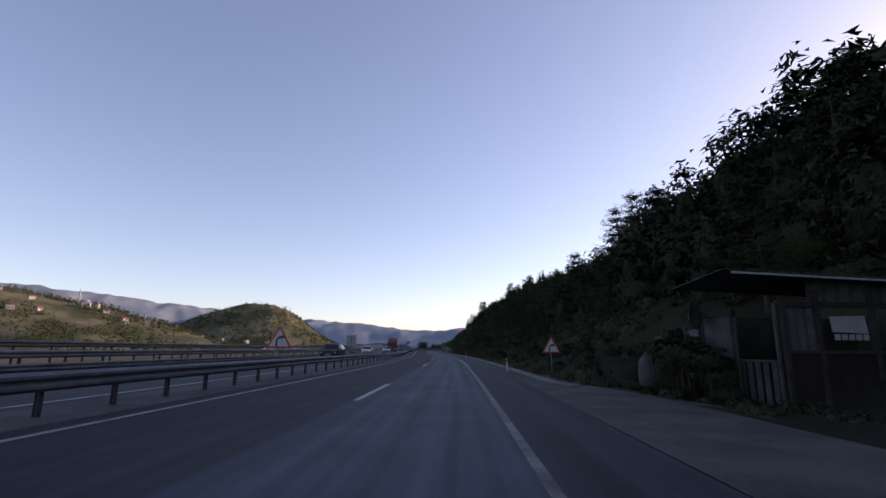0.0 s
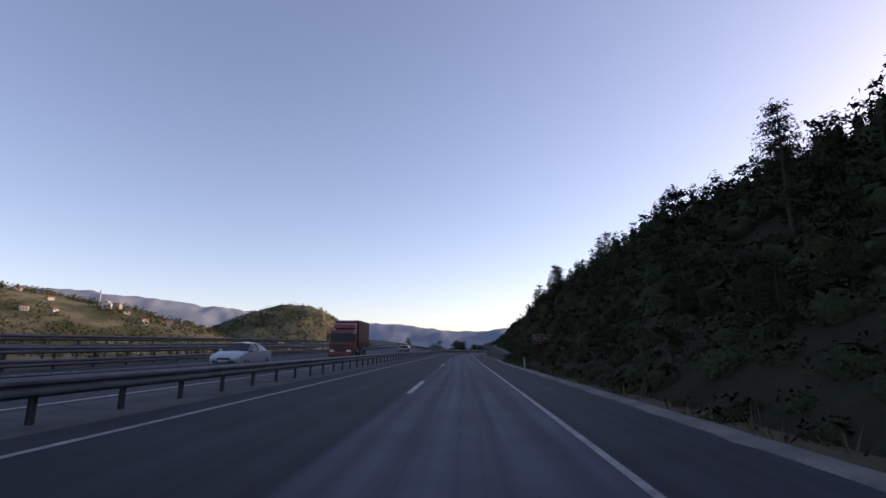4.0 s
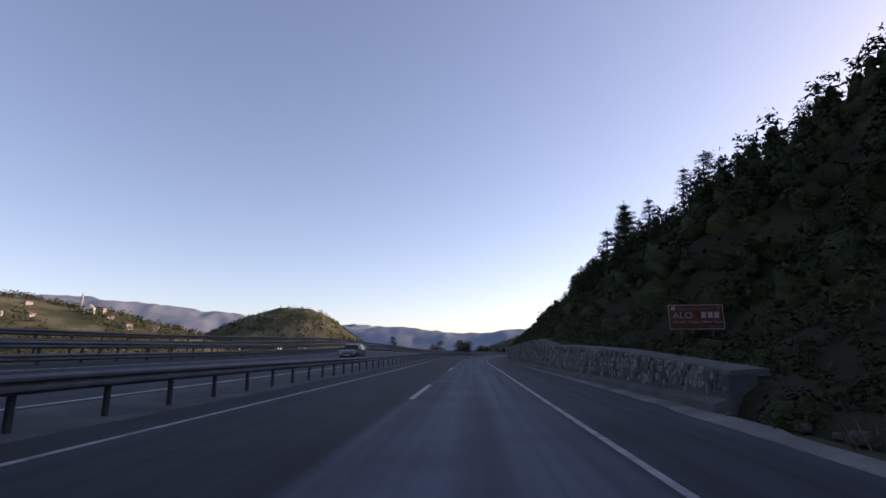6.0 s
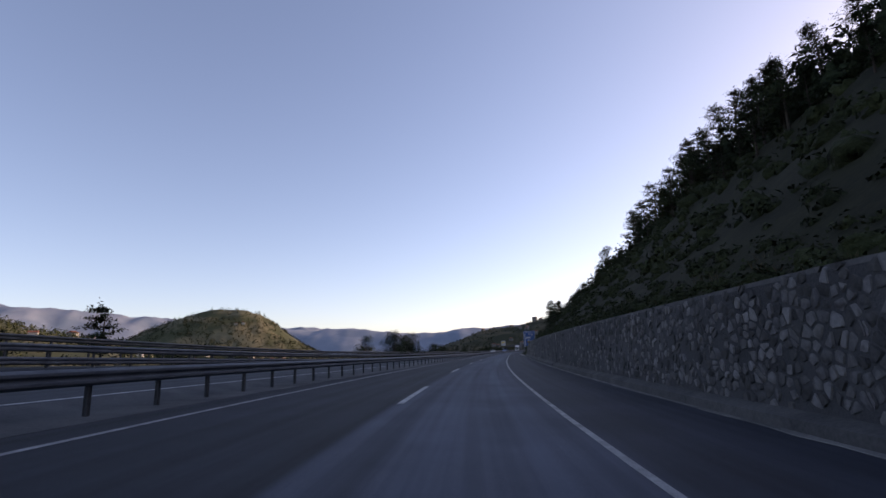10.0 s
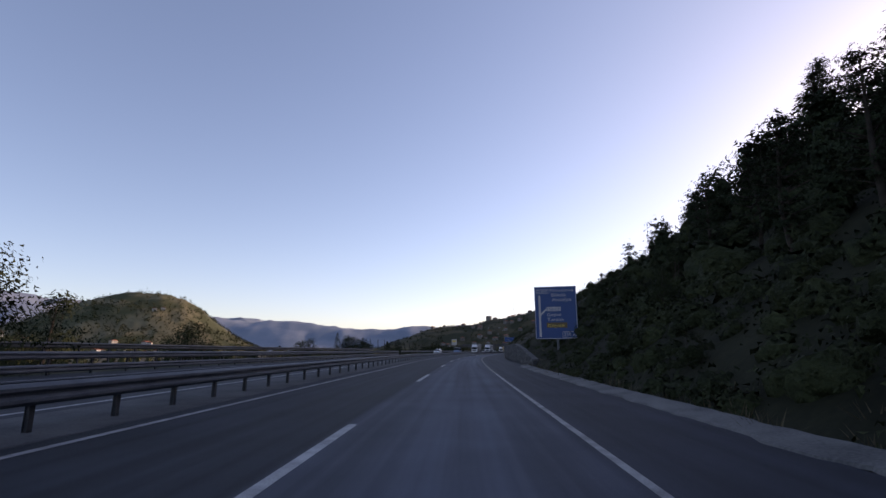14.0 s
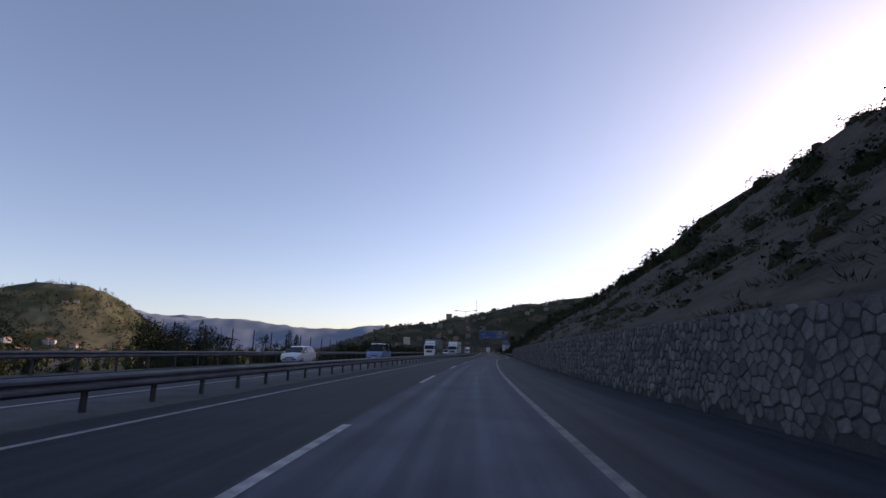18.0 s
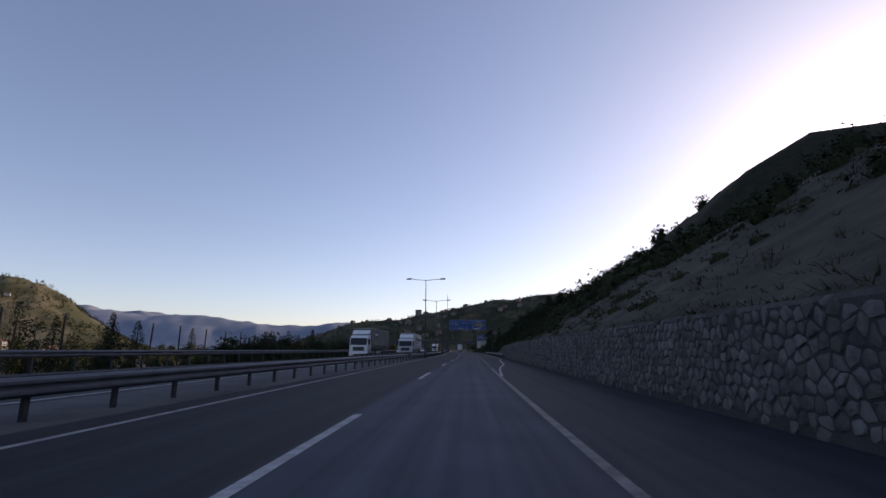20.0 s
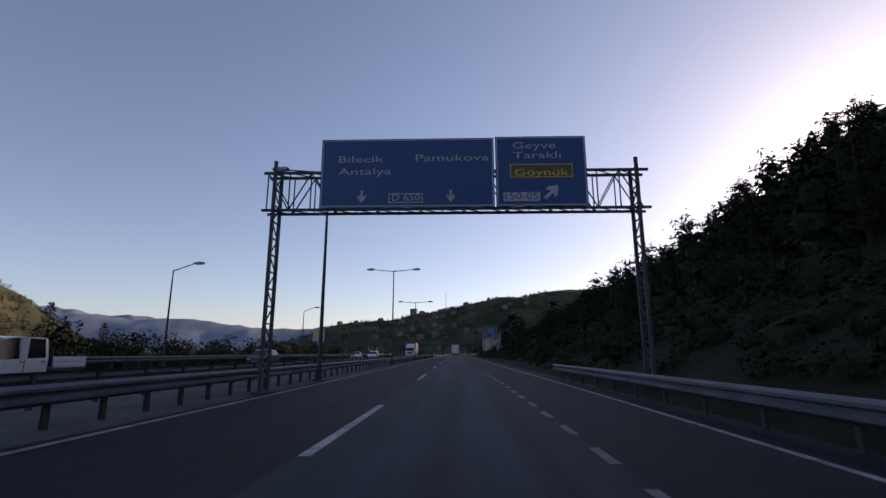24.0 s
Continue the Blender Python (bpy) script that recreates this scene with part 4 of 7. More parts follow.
joined_bushes("wall_top_shrubs", top_shrubs, "dark shrubs hanging over the top of the wall", M_LEAF2, 0.07, 110, 22, fine=(5, 8))
joined_bushes("shrub_patch", thicket(6.2, 17.0, 1.25, 1.25, 0.55, 0.95, 154, 182), "low dark shrubs above the broken end of the wall", M_LEAF2, 0.06, 210, 21)
weeds = []
for k in range(160):
    s, o = rng.uniform(3, 24), rng.uniform(0.9, 3.2)
    o += float(kerb_o(s))
    if o > 7.5 and s < 19:
        continue
    x, y = road_xy(s, o)
    weeds.append((float(x), float(y), -0.03, rng.uniform(0.15, 0.5)))
joined_bushes("verge_weeds", weeds, "low dark weeds round the lay-by", M_LEAF5, 0.045, 120, 14)
joined_bushes("low_scrub", off_slope(thicket(9.3, 13.2, 1.5, 1.3, 0.6, 1.3)), "dark low scrub on the foot of the slope", M_LEAF2, 0.1, 100, 10, fine=(6, 9))
open_slope = [p for p in thicket(6.5, 45, 1.6, 1.9, 0.3, 0.9, 402, 552) if noise.noise((p[0] * 0.07, p[1] * 0.07, 5.0)) > 0.5 * rng.uniform() - 0.25]
joined_bushes("slope_scrub", thicket(13, 38, 2.3, 2.6, 1.2, 2.6, -15, 402) + thicket(13, 38, 2.3, 2.6, 1.2, 2.6, 550, 760), "dark scrub between the trees of the slope", M_LEAF2, 0.155, 44, 9, fine=(5, 8))
joined_bushes("open_slope_scrub", open_slope + thicket(45, 75, 3.2, 4.0, 1.0, 2.0, 395, 552), "low brownish-green scrub on the open slope", M_LEAF5, 0.09, 50, 12, fine=(5, 8))
joined_bushes("ridge_shrubs", [(x, y, z, h * 0.5) for x, y, z, h in on_road(ridge_shrubs)], "round dark shrubs scattered over the open slope", M_LEAF2, 0.085, 260, 31)
skyline = []
for k in range(330):
    s, o = rng.uniform(408, 548), rng.uniform(15, 46)
    x, y = road_xy(s, o)
    skyline.append((float(x), float(y), floor_z(s, o) - 0.2, rng.uniform(0.6, 1.25) * rng.uniform(0.9, 1.35)))
joined_bushes("tall_shrubs", skyline, "leafy dark shrubs standing along the open slope", M_LEAF2, 0.115, 210, 33, 1.2)
# dry grass along the road edge and on the bare slope
tufts = []
for s in np.arange(20, 600, 0.45):
    if 156 < s < 345 or 396 < s:
        o = rng.uniform(6.3, 26) if s > 396 else rng.uniform(6.0, 9)
        if rng.uniform() < 0.4:
            continue
    else:
        o = float(kerb_o(s)) + 0.6 + abs(rng.normal()) * 0.6
        if rng.uniform() < 0.5:
            continue
    x, y = road_xy(s, o)
    tufts.append((float(x), float(y), (floor_z(s, o)) - 0.05 if o > 5.6 else -0.03, rng.uniform(0.15, 0.42)))


def joined_tufts(name, spots, label, mat, n=16, seed=4):
    gen = np.random.default_rng(seed)
    VV, FF, k = [], [], 0
    for x, y, z, h in spots:
        a = gen.uniform(0, 6.283, n)
        r = gen.uniform(0, 0.4, n)
        base = np.stack([x + np.cos(a) * r, y + np.sin(a) * r, np.full(n, z)], 1)
        tip = base + np.stack([np.cos(a) * r * 0.8, np.sin(a) * r * 0.8, h * gen.uniform(0.5, 1.2, n)], 1) + gen.normal(size=(n, 3)) * 0.05
        side = np.stack([-np.sin(a), np.cos(a), np.zeros(n)], 1) * 0.018
        V = np.stack([base - side, base + side, tip], 1).reshape(-1, 3)
        VV.append(V)
        FF.append(np.arange(3 * n).reshape(n, 3) + k)
        k += 3 * n
    return tagged(fast_mesh(name, np.concatenate(VV), np.concatenate(FF), mat), label, "grass", kind="stuff")


slope_grass = []
for k in range(5200):
    s, o = rng.uniform(404, 552), 5.9 + 34 * rng.uniform() ** 1.4
    if noise.noise((s * 0.12, o * 0.12, 9.0)) < -0.15:
        continue
    x, y = road_xy(s, o)
    slope_grass.append((float(x), float(y), floor_z(s, o) - 0.03, rng.uniform(0.05, 0.2)))
joined_tufts("slope_grass", slope_grass, "thin brownish grass over the open slope", M_DRYDARK, 14, 17)
joined_tufts("dry_grass", tufts, "pale dry grass tufts along the verge", M_DRY)

# single bushes close to the road
for s, o, h in [(13.3, 6.7, 1.6), (14.2, 6.4, 1.9), (15.1, 6.6, 2.1), (16.2, 7.1, 2.2), (13.4, 7.1, 1.3), (17.4, 8.0, 1.9), (18.6, 8.6, 1.8), (19.8, 8.2, 1.6), (21, 7.6, 1.5), (24, 6.4, 1.4), (27, 6.2, 1.2), (34, 6.4, 1.5), (41, 6.3, 1.3), (47, 6.6, 1.7), (54, 6.2, 1.4), (61, 6.5, 1.6), (68, 6.4, 1.5), (76, 6.7, 1.8), (85, 6.5, 1.5), (93, 6.4, 1.4), (102, 6.6, 1.7), (112, 6.5, 1.5), (121, 6.6, 1.6), (131, 6.8, 1.5), (140, 6.7, 1.4), (147, 6.9, 1.6), (153, 7.2, 1.2), (354, 6.4, 1.3), (360, 6.6, 1.5), (367, 6.5, 1.4), (374, 6.7, 1.6), (606, 6.8, 1.5), (614, 6.7, 1.7), (630, 6.9, 1.6), (641, 6.6, 1.7), (646, 6.2, 1.6), (652, 6.4, 1.9), (661, 6.6, 1.7), (672, 6.9, 2.0)]:
    put("bush", s, o, (floor_z(s, o)) - 0.1, h, rng)
for ob, lab in [(o, "l") for o in scene.objects if o.name.startswith("bush") and not o.parent]:
    tagged(ob, "", "", "bushes along the verge")
for ob in [o for o in scene.objects if not o.parent and o.name.split(".")[0] in ("pine_tree", "broadleaf_tree")]:
    tagged(ob, "", "", "trees on the slope")

# trees beyond the opposite carriageway
def lone_tree(name, s, o, z, top, pts, br, h, leaf, mat, label, tall=1.0):
    t = tree(name, h, pts, br, leaf, mat, rng, label, tall=tall)
    x, y = road_xy(s, o)
    k = (top - z) / h
    t.matrix_world = Matrix.Translation((x, y, z)) @ Matrix.Diagonal((k, k, k, 1))
    return t


p_, b_ = pine_points(8.0, rng, 60, 40, 0.3, 0.12)
lone_tree("pine_tree", 284, -28, -3.5, 5.3, p_, b_, 8.0, 0.14, M_LEAF, "dark young pine below the far road edge")
p_, b_ = pine_points(6.0, rng, 40, 36, 0.34, 0.1)
lone_tree("pine_tree", 279, -31, -4, 3.0, p_, b_, 6.0, 0.14, M_LEAF, "small dark pine below the far road edge")
for s, o, top, sd in [(361, -24, 6.3, 1), (367, -26, 5.6, 2), (372, -24, 6.2, 3), (376, -25.5, 6.0, 4), (373, -23, 6.3, 5), (404, -30, 4.0, 7)]:
    p_, b_ = broad_points(9.0, np.random.default_rng(40 + sd), 19, 170, 0.42, 0.4)
    lone_tree("broadleaf_tree", s, o, -4.5, top, p_, b_, 9.0, 0.12, M_LEAF2, "spreading dark broadleaf tree beyond the far guardrail")
for s, o, top, wide in [(300, -34, 3.2, 0.5), (310, -36, 3.6, 0.5), (322, -40, 3.0, 0.6), (335, -44, 3.4, 0.6), (402, -44, 7.2, 0.4), (448, -60, 6.0, 0.5), (455, -66, 7.0, 0.4), (500, -60, 4.6, 0.6), (512, -64, 5.2, 0.6), (530, -52, 4.5, 0.6), (545, -56, 5.0, 0.6), (560, -50, 4.2, 0.6), (532, -58, 6.8, 0.42), (539, -60, 7.2, 0.42), (545, -61, 6.8, 0.45), (553, -60, 6.0, 0.5), (560, -61, 6.8, 0.42)]:
    p_, b_ = broad_points(8.0, rng, 18, 90, wide, 0.15)
    lone_tree("broadleaf_tree", s, o, -5.0, top, p_, b_, 8.0, 0.17, M_LEAF2, "leafy tree standing in the valley")


def cypress_points(h, gen, n=1500, r=0.13):
    t = gen.uniform(0.03, 1, n)
    a = gen.uniform(0, 6.283, n)
    rr = h * r * np.sin(np.pi * np.minimum(0.97, 0.18 + 0.8 * t)) ** 0.8 * gen.uniform(0.5, 1.1, n)
    return np.stack([np.cos(a) * rr, np.sin(a) * rr, h * t], 1)


for s, o, top in [(602, -92, 10.3), (655, -46, 6.2), (660, -52, 5.4), (668, -50, 7.4), (676, -54, 5.6), (686, -56, 6.0), (641, -58, 5.0), (640, -75, 6.5), (572, -50, 6.0), (566, -53, 5.0), (579, -51, 5.3)]:
    lone_tree("cypress_tree", s, o, -5.0, top, cypress_points(10.0, rng), [], 10.0, 0.16, M_LEAF, "slender dark cypress in the valley")
belt = []
near_belt = []
for k in range(420):
    s, o = rng.uniform(430, 1000), rng.uniform(-170, -36)
    if o > -42 - abs(s - 640) * 0.04 and s < 640:
        continue
    x, y = road_xy(s, o)
    (near_belt if o > -85 and s < 800 else belt).append((float(x), float(y), -5.2, rng.uniform(3.5, 8.5)))
for k in range(170):
    x, y = road_xy(rng.uniform(585, 800), rng.uniform(-47, -33))
    near_belt.append((float(x), float(y), -5.2, rng.uniform(5.5, 9.5)))
# the darker leaf tone carries the hill's shadow on this hedge
joined_wood("valley_hedge", near_belt, "dark bushy trees below the far road edge", M_LEAF2, 0.28, 16, 0.85, fill=1.5)
joined_wood("valley_grove", belt, "green groves and orchards on the valley floor", M_LEAF3, 0.42, 6, 0.85)
belt = []
for k in range(420):
    s, o = rng.uniform(700, 1150), rng.uniform(12, 120)
    x, y = road_xy(s, o)
    belt.append((float(x), float(y), (floor_z(s, o)) - 0.3, rng.uniform(4, 9)))
joined_wood("roadside_wood", belt, "dark trees behind the exit road", M_LEAF, 0.55, 7, 0.6, fill=0.6)
# ---- signs, gantry, lamps ----
def text_mesh(txt, width, height=None):
    """Letters of the built-in font, laid flat in x and z, fitted to a width (and height), with origin at the lower left."""
    cu = bpy.data.curves.new("letters", "FONT")
    cu.body = txt
    cu.resolution_u = 3
    tmp = bpy.data.objects.new("letters", cu)
    scene.collection.objects.link(tmp)
    dg = bpy.context.evaluated_depsgraph_get()
    dg.update()
    me = bpy.data.meshes.new_from_object(tmp.evaluated_get(dg))
    bpy.data.objects.remove(tmp)
    co = np.array([v.co[:] for v in me.vertices])
    lo, hi = co.min(0), co.max(0)
    k = width / (hi[0] - lo[0])
    kz = min(k, height / 0.73) if height else k
    for v in me.vertices:
        v.co = ((v.co.x - lo[0]) * k, 0, v.co.y * kz)
    return me


def letters(txt, parent, x, z, width, mat, y=-0.012, height=0.24):
    me = text_mesh(txt, width, height)
    me.materials.append(mat)
    ob = new("lettering", me)
    ob.parent = parent
    ob.location = (x, y, z)
    return ob


def plate(name, x0, x1, z0, z1, mat, parent, y=0.0, thick=0.03, bevel=0.0):
    return Shape().box(((x0 + x1) / 2, y + thick / 2, (z0 + z1) / 2), (x1 - x0, thick, z1 - z0)).made(name, mat, parent, bevel=bevel)


def border(x0, x1, z0, z1, w, mat, parent, y=-0.006):
    sh = Shape()
    for a, b, c, d in ((x0, x1, z0, z0 + w), (x0, x1, z1 - w, z1), (x0, x0 + w, z0 + w, z1 - w), (x1 - w, x1, z0 + w, z1 - w)):
        sh.box(((a + b) / 2, y + 0.003, (c + d) / 2), (b - a, 0.006, d - c))
    return sh.made("border", mat, parent)


def arrow(parent, x, z, size, deg, mat):
    c, s_ = math.cos(radians(deg)), math.sin(radians(deg))
    pts = [(-0.09, -0.5), (0.09, -0.5), (0.09, 0.05), (0.32, -0.12), (0.32, 0.12), (0, 0.5), (-0.32, 0.12), (-0.32, -0.12), (-0.09, 0.05)]
    pts = [(x + size * (a * c - b * s_), z + size * (a * s_ + b * c)) for a, b in pts]
    return Shape().prism(pts, "y", -0.012, -0.004).made("arrow", mat, parent)


# overhead gantry
G = at(624.3, 0.0, 0.0)
gantry = thing("sign_gantry", G, "galvanised lattice gantry carrying blue direction signs over the road", "gantry")
GL, GR = -6.25, 5.87
for x in (GL, GR):
    col = Shape()
    sgn = 1 if x < 0 else -1
    xc = x + sgn * 0.14
    for dy, top in ((-0.3, 7.5), (0.3, 7.3)):
        col.box((xc, dy, top / 2), (0.1, 0.1, top))
    col.made("column", M_DARKZINC, gantry)
    n = 12
    for k in range(n):
        z0, z1 = 0.5 + k * 0.55, 0.5 + (k + 1) * 0.55
        Shape().tube((xc, -0.3, z0), (xc, 0.3, z0), 0.03, n=4).made("rung", M_DARKZINC, gantry)
        Shape().tube((xc, -0.3, z0 if k % 2 else z1), (xc, 0.3, z1 if k % 2 else z0), 0.025, n=4).made("brace", M_DARKZINC, gantry)
    Shape().box((xc, 0, -0.04), (0.4, 1.0, 0.3)).made("footing", M_MEDIAN, gantry, bevel=0.03)
for z in (5.82, 7.10):
    for y in (-0.25, 0.25):
        Shape().box(((GL + GR) / 2, y, z), (GR - GL + 0.5, 0.08, 0.08)).made("chord", M_DARKZINC, gantry)
for k in range(17):
    x0, x1 = GL - 0.1 + k * 0.72, GL - 0.1 + (k + 1) * 0.72
    for y in (-0.25, 0.25):
        Shape().tube((x0, y, 5.82), (x0, y, 7.10), 0.025, n=4).made("strut", M_DARKZINC, gantry)
        Shape().tube((x0, y, 5.82 if k % 2 else 7.10), (x1, y, 7.10 if k % 2 else 5.82), 0.025, n=4).made("brace", M_DARKZINC, gantry)
    for z in (5.82, 7.10):
        Shape().tube((x0, -0.25, z), (x1, 0.25, z), 0.02, n=4).made("brace", M_DARKZINC, gantry)
sgn_l = plate("sign_panel", -4.58, 1.12, 5.85, 8.22, M_BLUE, gantry, -0.36)
sgn_l["label"] = "blue direction sign with white letters"
sgn_r = plate("sign_panel", 1.17, 4.12, 5.85, 8.25, M_BLUE, gantry, -0.36)
for p_, x0, x1, z1 in ((sgn_l, -4.58, 1.12, 8.22), (sgn_r, 1.17, 4.12, 8.25)):
    border(x0 + 0.03, x1 - 0.03, 5.88, z1 - 0.03, 0.035, M_WHITE, p_, -0.367)
YL = -0.372
letters("Bilecik", sgn_l, -4.0, 7.40, 1.48, M_WHITE, YL)
letters("Antalya", sgn_l, -4.0, 6.97, 1.75, M_WHITE, YL)
letters("Pamukova", sgn_l, -1.45, 7.42, 2.4, M_WHITE, YL)
letters("D 650", sgn_l, -2.2, 6.07, 0.9, M_WHITE, YL)
border(-2.32, -1.21, 6.00, 6.32, 0.03, M_WHITE, sgn_l, -0.367)
for x in (-3.2, -0.3):
    a = arrow(sgn_l, x, 6.22, 0.42, 180, M_WHITE)
    a.location.y = -0.36
letters("Geyve", sgn_r, 1.75, 7.82, 1.4, M_WHITE, YL)
letters("Tarakl\u0131", sgn_r, 1.75, 7.48, 1.55, M_WHITE, YL)
bx = plate("brown_panel", 1.62, 3.68, 6.80, 7.30, M_BROWN, sgn_r, -0.367, 0.004)
border(1.64, 3.66, 6.82, 7.28, 0.025, M_YELLOW, sgn_r, -0.374)
letters("G\u00f6yn\u00fck", sgn_r, 1.78, 6.88, 1.75, M_YELLOW, -0.376)
plate("number_panel", 1.4, 2.58, 6.02, 6.32, M_WHITE, sgn_r, -0.367, 0.004)
letters("150-05", sgn_r, 1.46, 6.08, 1.05, M_BLUE, -0.376)
a = arrow(sgn_r, 2.95, 6.32, 0.62, -45, M_WHITE)
a.location.y = -0.36

# large advance sign on one post
big = thing("advance_direction_sign", at(391.4, 7.05, 0.0, -14), "large blue advance direction sign leaning on a grey post", "road sign")
W, Z0, Z1 = 3.25, 2.13, 6.25
face = plate("sign_panel", -W / 2, W / 2, Z0, Z1, M_BLUE, big, -0.08)
border(-W / 2 + 0.02, W / 2 - 0.02, Z0 + 0.02, Z1 - 0.02, 0.04, M_WHITE, face, -0.086)
Shape().tube((0.12, 0.02, -0.3), (0.0, 0.02, Z1 - 0.3), 0.09, n=10).made("post", M_ZINC, big, 40)
U = lambda u: -W / 2 + u * W
Zv = lambda v_: Z1 - v_ * (Z1 - Z0)
YB = -0.094
for txt, u, v_, wu, mt in [("D 650", 0.07, 0.115, 0.24, M_WHITE), ("Pamukova", 0.38, 0.105, 0.56, M_WHITE), ("Bilecik", 0.41, 0.195, 0.36, M_WHITE), ("Antalya", 0.42, 0.285, 0.46, M_WHITE), ("Geyve", 0.29, 0.57, 0.34, M_WHITE), ("Tarakl\u0131", 0.29, 0.665, 0.39, M_WHITE), ("250 m", 0.67, 0.945, 0.29, M_WHITE)]:
    letters(txt, face, U(u), Zv(v_), wu * W, mt, YB, 0.27)
border(U(0.05), U(0.34), Zv(0.135), Zv(0.05), 0.03, M_WHITE, face, -0.087)
border(U(0.64), U(0.985), Zv(0.975), Zv(0.86), 0.03, M_WHITE, face, -0.087)
plate("number_panel", U(0.28), U(0.62), Zv(0.475), Zv(0.395), M_WHITE, face, -0.087, 0.004)
letters("150-05", face, U(0.3), Zv(0.465), 0.3 * W, M_BLUE, -0.097)
plate("brown_panel", U(0.27), U(0.76), Zv(0.79), Zv(0.69), M_BROWN, face, -0.087, 0.004)
letters("G\u00f6yn\u00fck", face, U(0.3), Zv(0.775), 0.42 * W, M_YELLOW, -0.097)
Shape().prism([(U(0.095), Zv(0.96)), (U(0.145), Zv(0.96)), (U(0.145), Zv(0.56)), (U(0.28), Zv(0.455)), (U(0.265), Zv(0.425)), (U(0.145), Zv(0.515)), (U(0.145), Zv(0.19)), (U(0.12), Zv(0.16)), (U(0.095), Zv(0.19))], "y", -0.092, -0.086).made("road_diagram", M_WHITE, face)

# forestry notice above the wall
alo = thing("forestry_notice", at(174.6, 12.4, 0.0, 0), "dark weathered maroon notice board with white letters on posts", "notice board")
b_ = plate("board", -1.48, 1.48, 2.36, 3.73, M_MAROON, alo, 0, 0.04)
border(-1.46, 1.46, 2.38, 3.71, 0.035, M_DULL, b_)
letters("ALO", b_, -1.25, 2.98, 1.05, M_DULL, height=0.36)
for x in (0.28, 0.62, 0.96):
    plate("number_bar", x, x + 0.26, 2.98, 3.32, M_DULL, b_, -0.01, 0.006)
letters("Orman Yang\u0131n\u0131 \u0130hbar Hatt\u0131", b_, -1.25, 2.72, 2.6, M_DULL, height=0.14)
for z, x0, x1 in ((3.5, -0.95, 1.0), (3.4, -0.95, 0.7), (2.5, 0.6, 1.3)):
    plate("text_bar", x0, x1, z, z + 0.06, M_STAIN, b_, -0.01, 0.006)
for x in (-1.2, 1.22):
    Shape().tube((x, -0.004, 3.52), (x, -0.012, 3.52), 0.12, n=14).made("emblem", M_DULL if x < 0 else M_STAIN, b_)
for x in (-0.85, 0.85):
    Shape().tube((x, 0.06, 0.9), (x, 0.06, 3.6), 0.045).made("post", M_POST, alo, 40)

# small blue board on the slope
bs = thing("blue_notice", at(208.6, 12.3, 0.0, 0), "small blue notice board with white lines of text on the slope", "notice board")
b_ = plate("board", -0.75, 0.75, 4.2, 5.0, plain("light_blue_sheet", (0.05, 0.13, 0.4), 0.5), bs)
for k, (x0, x1) in enumerate([(-0.62, 0.6), (-0.66, 0.68), (-0.5, 0.66), (-0.4, 0.3)]):
    plate("text_bar", x0, x1, 4.86 - k * 0.19, 4.94 - k * 0.19, M_WHITE, b_, -0.008, 0.006)
for x in (-0.5, 0.5):
    Shape().tube((x, 0.06, 2.0), (x, 0.06, 4.9), 0.03).made("post", M_POST, bs, 40)


def bend_sign(s, o, zc, size, label):
    """Triangular red-rimmed warning sign with a black bend arrow."""
    t = thing("bend_warning_sign", at(s, o, 0), label, "road sign")
    h = size * 0.866

    def tri(k, y0, y1):
        return Shape().prism([(-size / 2 * k, zc - h / 3 * k), (size / 2 * k, zc - h / 3 * k), (0, zc + 2 * h / 3 * k)], "y", y0, y1)

    pl = tri(1.0, 0.0, 0.02).made("plate", M_RED, t, bevel=0.02)
    tri(0.76, -0.008, -0.002).made("white_face", M_WHITE, pl)
    pts = [(-0.1, -0.22), (-0.1, 0.0), (-0.02, 0.12), (0.1, 0.13)]
    sh = Shape()
    for (a, b), (c, d) in zip(pts, pts[1:]):
        sh.tube((a * size, -0.012, zc + b * size), (c * size, -0.012, zc + d * size), 0.035 * size, n=6)
    sh.prism([(0.08 * size, zc + 0.05 * size), (0.22 * size, zc + 0.13 * size), (0.08 * size, zc + 0.21 * size)], "y", -0.016, -0.01)
    sh.made("bend_symbol", M_BLACK, pl)
    Shape().tube((0, 0.05, -0.2), (0, 0.05, zc + 0.3), 0.035).made("post", M_ZINC, t, 40)
    return t


bend_sign(27.8, 5.5, 1.4, 1.05, "red-rimmed triangular bend warning sign by the bushes")
bend_sign(22.6, -7.95, 1.55, 1.2, "red-rimmed triangular bend warning sign in the median")
t = thing("sign_seen_from_behind", at(44.5, -8.9, 0), "grey back of a square road sign in the median", "road sign")
plate("plate", -0.45, 0.45, 1.45, 2.4, M_GREY, t, 0, 0.02, 0.01)
for z in (1.7, 2.15):
    Shape().box((0, -0.02, z), (0.8, 0.03, 0.04)).made("rail", M_ZINC, t)
Shape().tube((0, -0.06, -0.2), (0, -0.06, 2.3), 0.035).made("post", M_ZINC, t, 40)


def delineator(s, o):
    t = thing("delineator_post", at(s, o, 0) @ pose(0, 0, 0, 0, -3, 0), "white plastic delineator post with a red reflector", "marker post", "marker posts")
    Shape().prism([(-0.045, -0.035), (0.045, -0.035), (0.04, 0.025), (0.0, 0.05), (-0.04, 0.025)], "z", -0.1, 0.74).made("body", M_WHITE, t, bevel=0.008)
    Shape().box((0, -0.045, 0.6), (0.06, 0.01, 0.14)).made("reflector", M_RED, t)
    return t


for s, o in ((29.2, 3.2), (82.8, 3.75), (133, 4.6)):
    delineator(s, o)


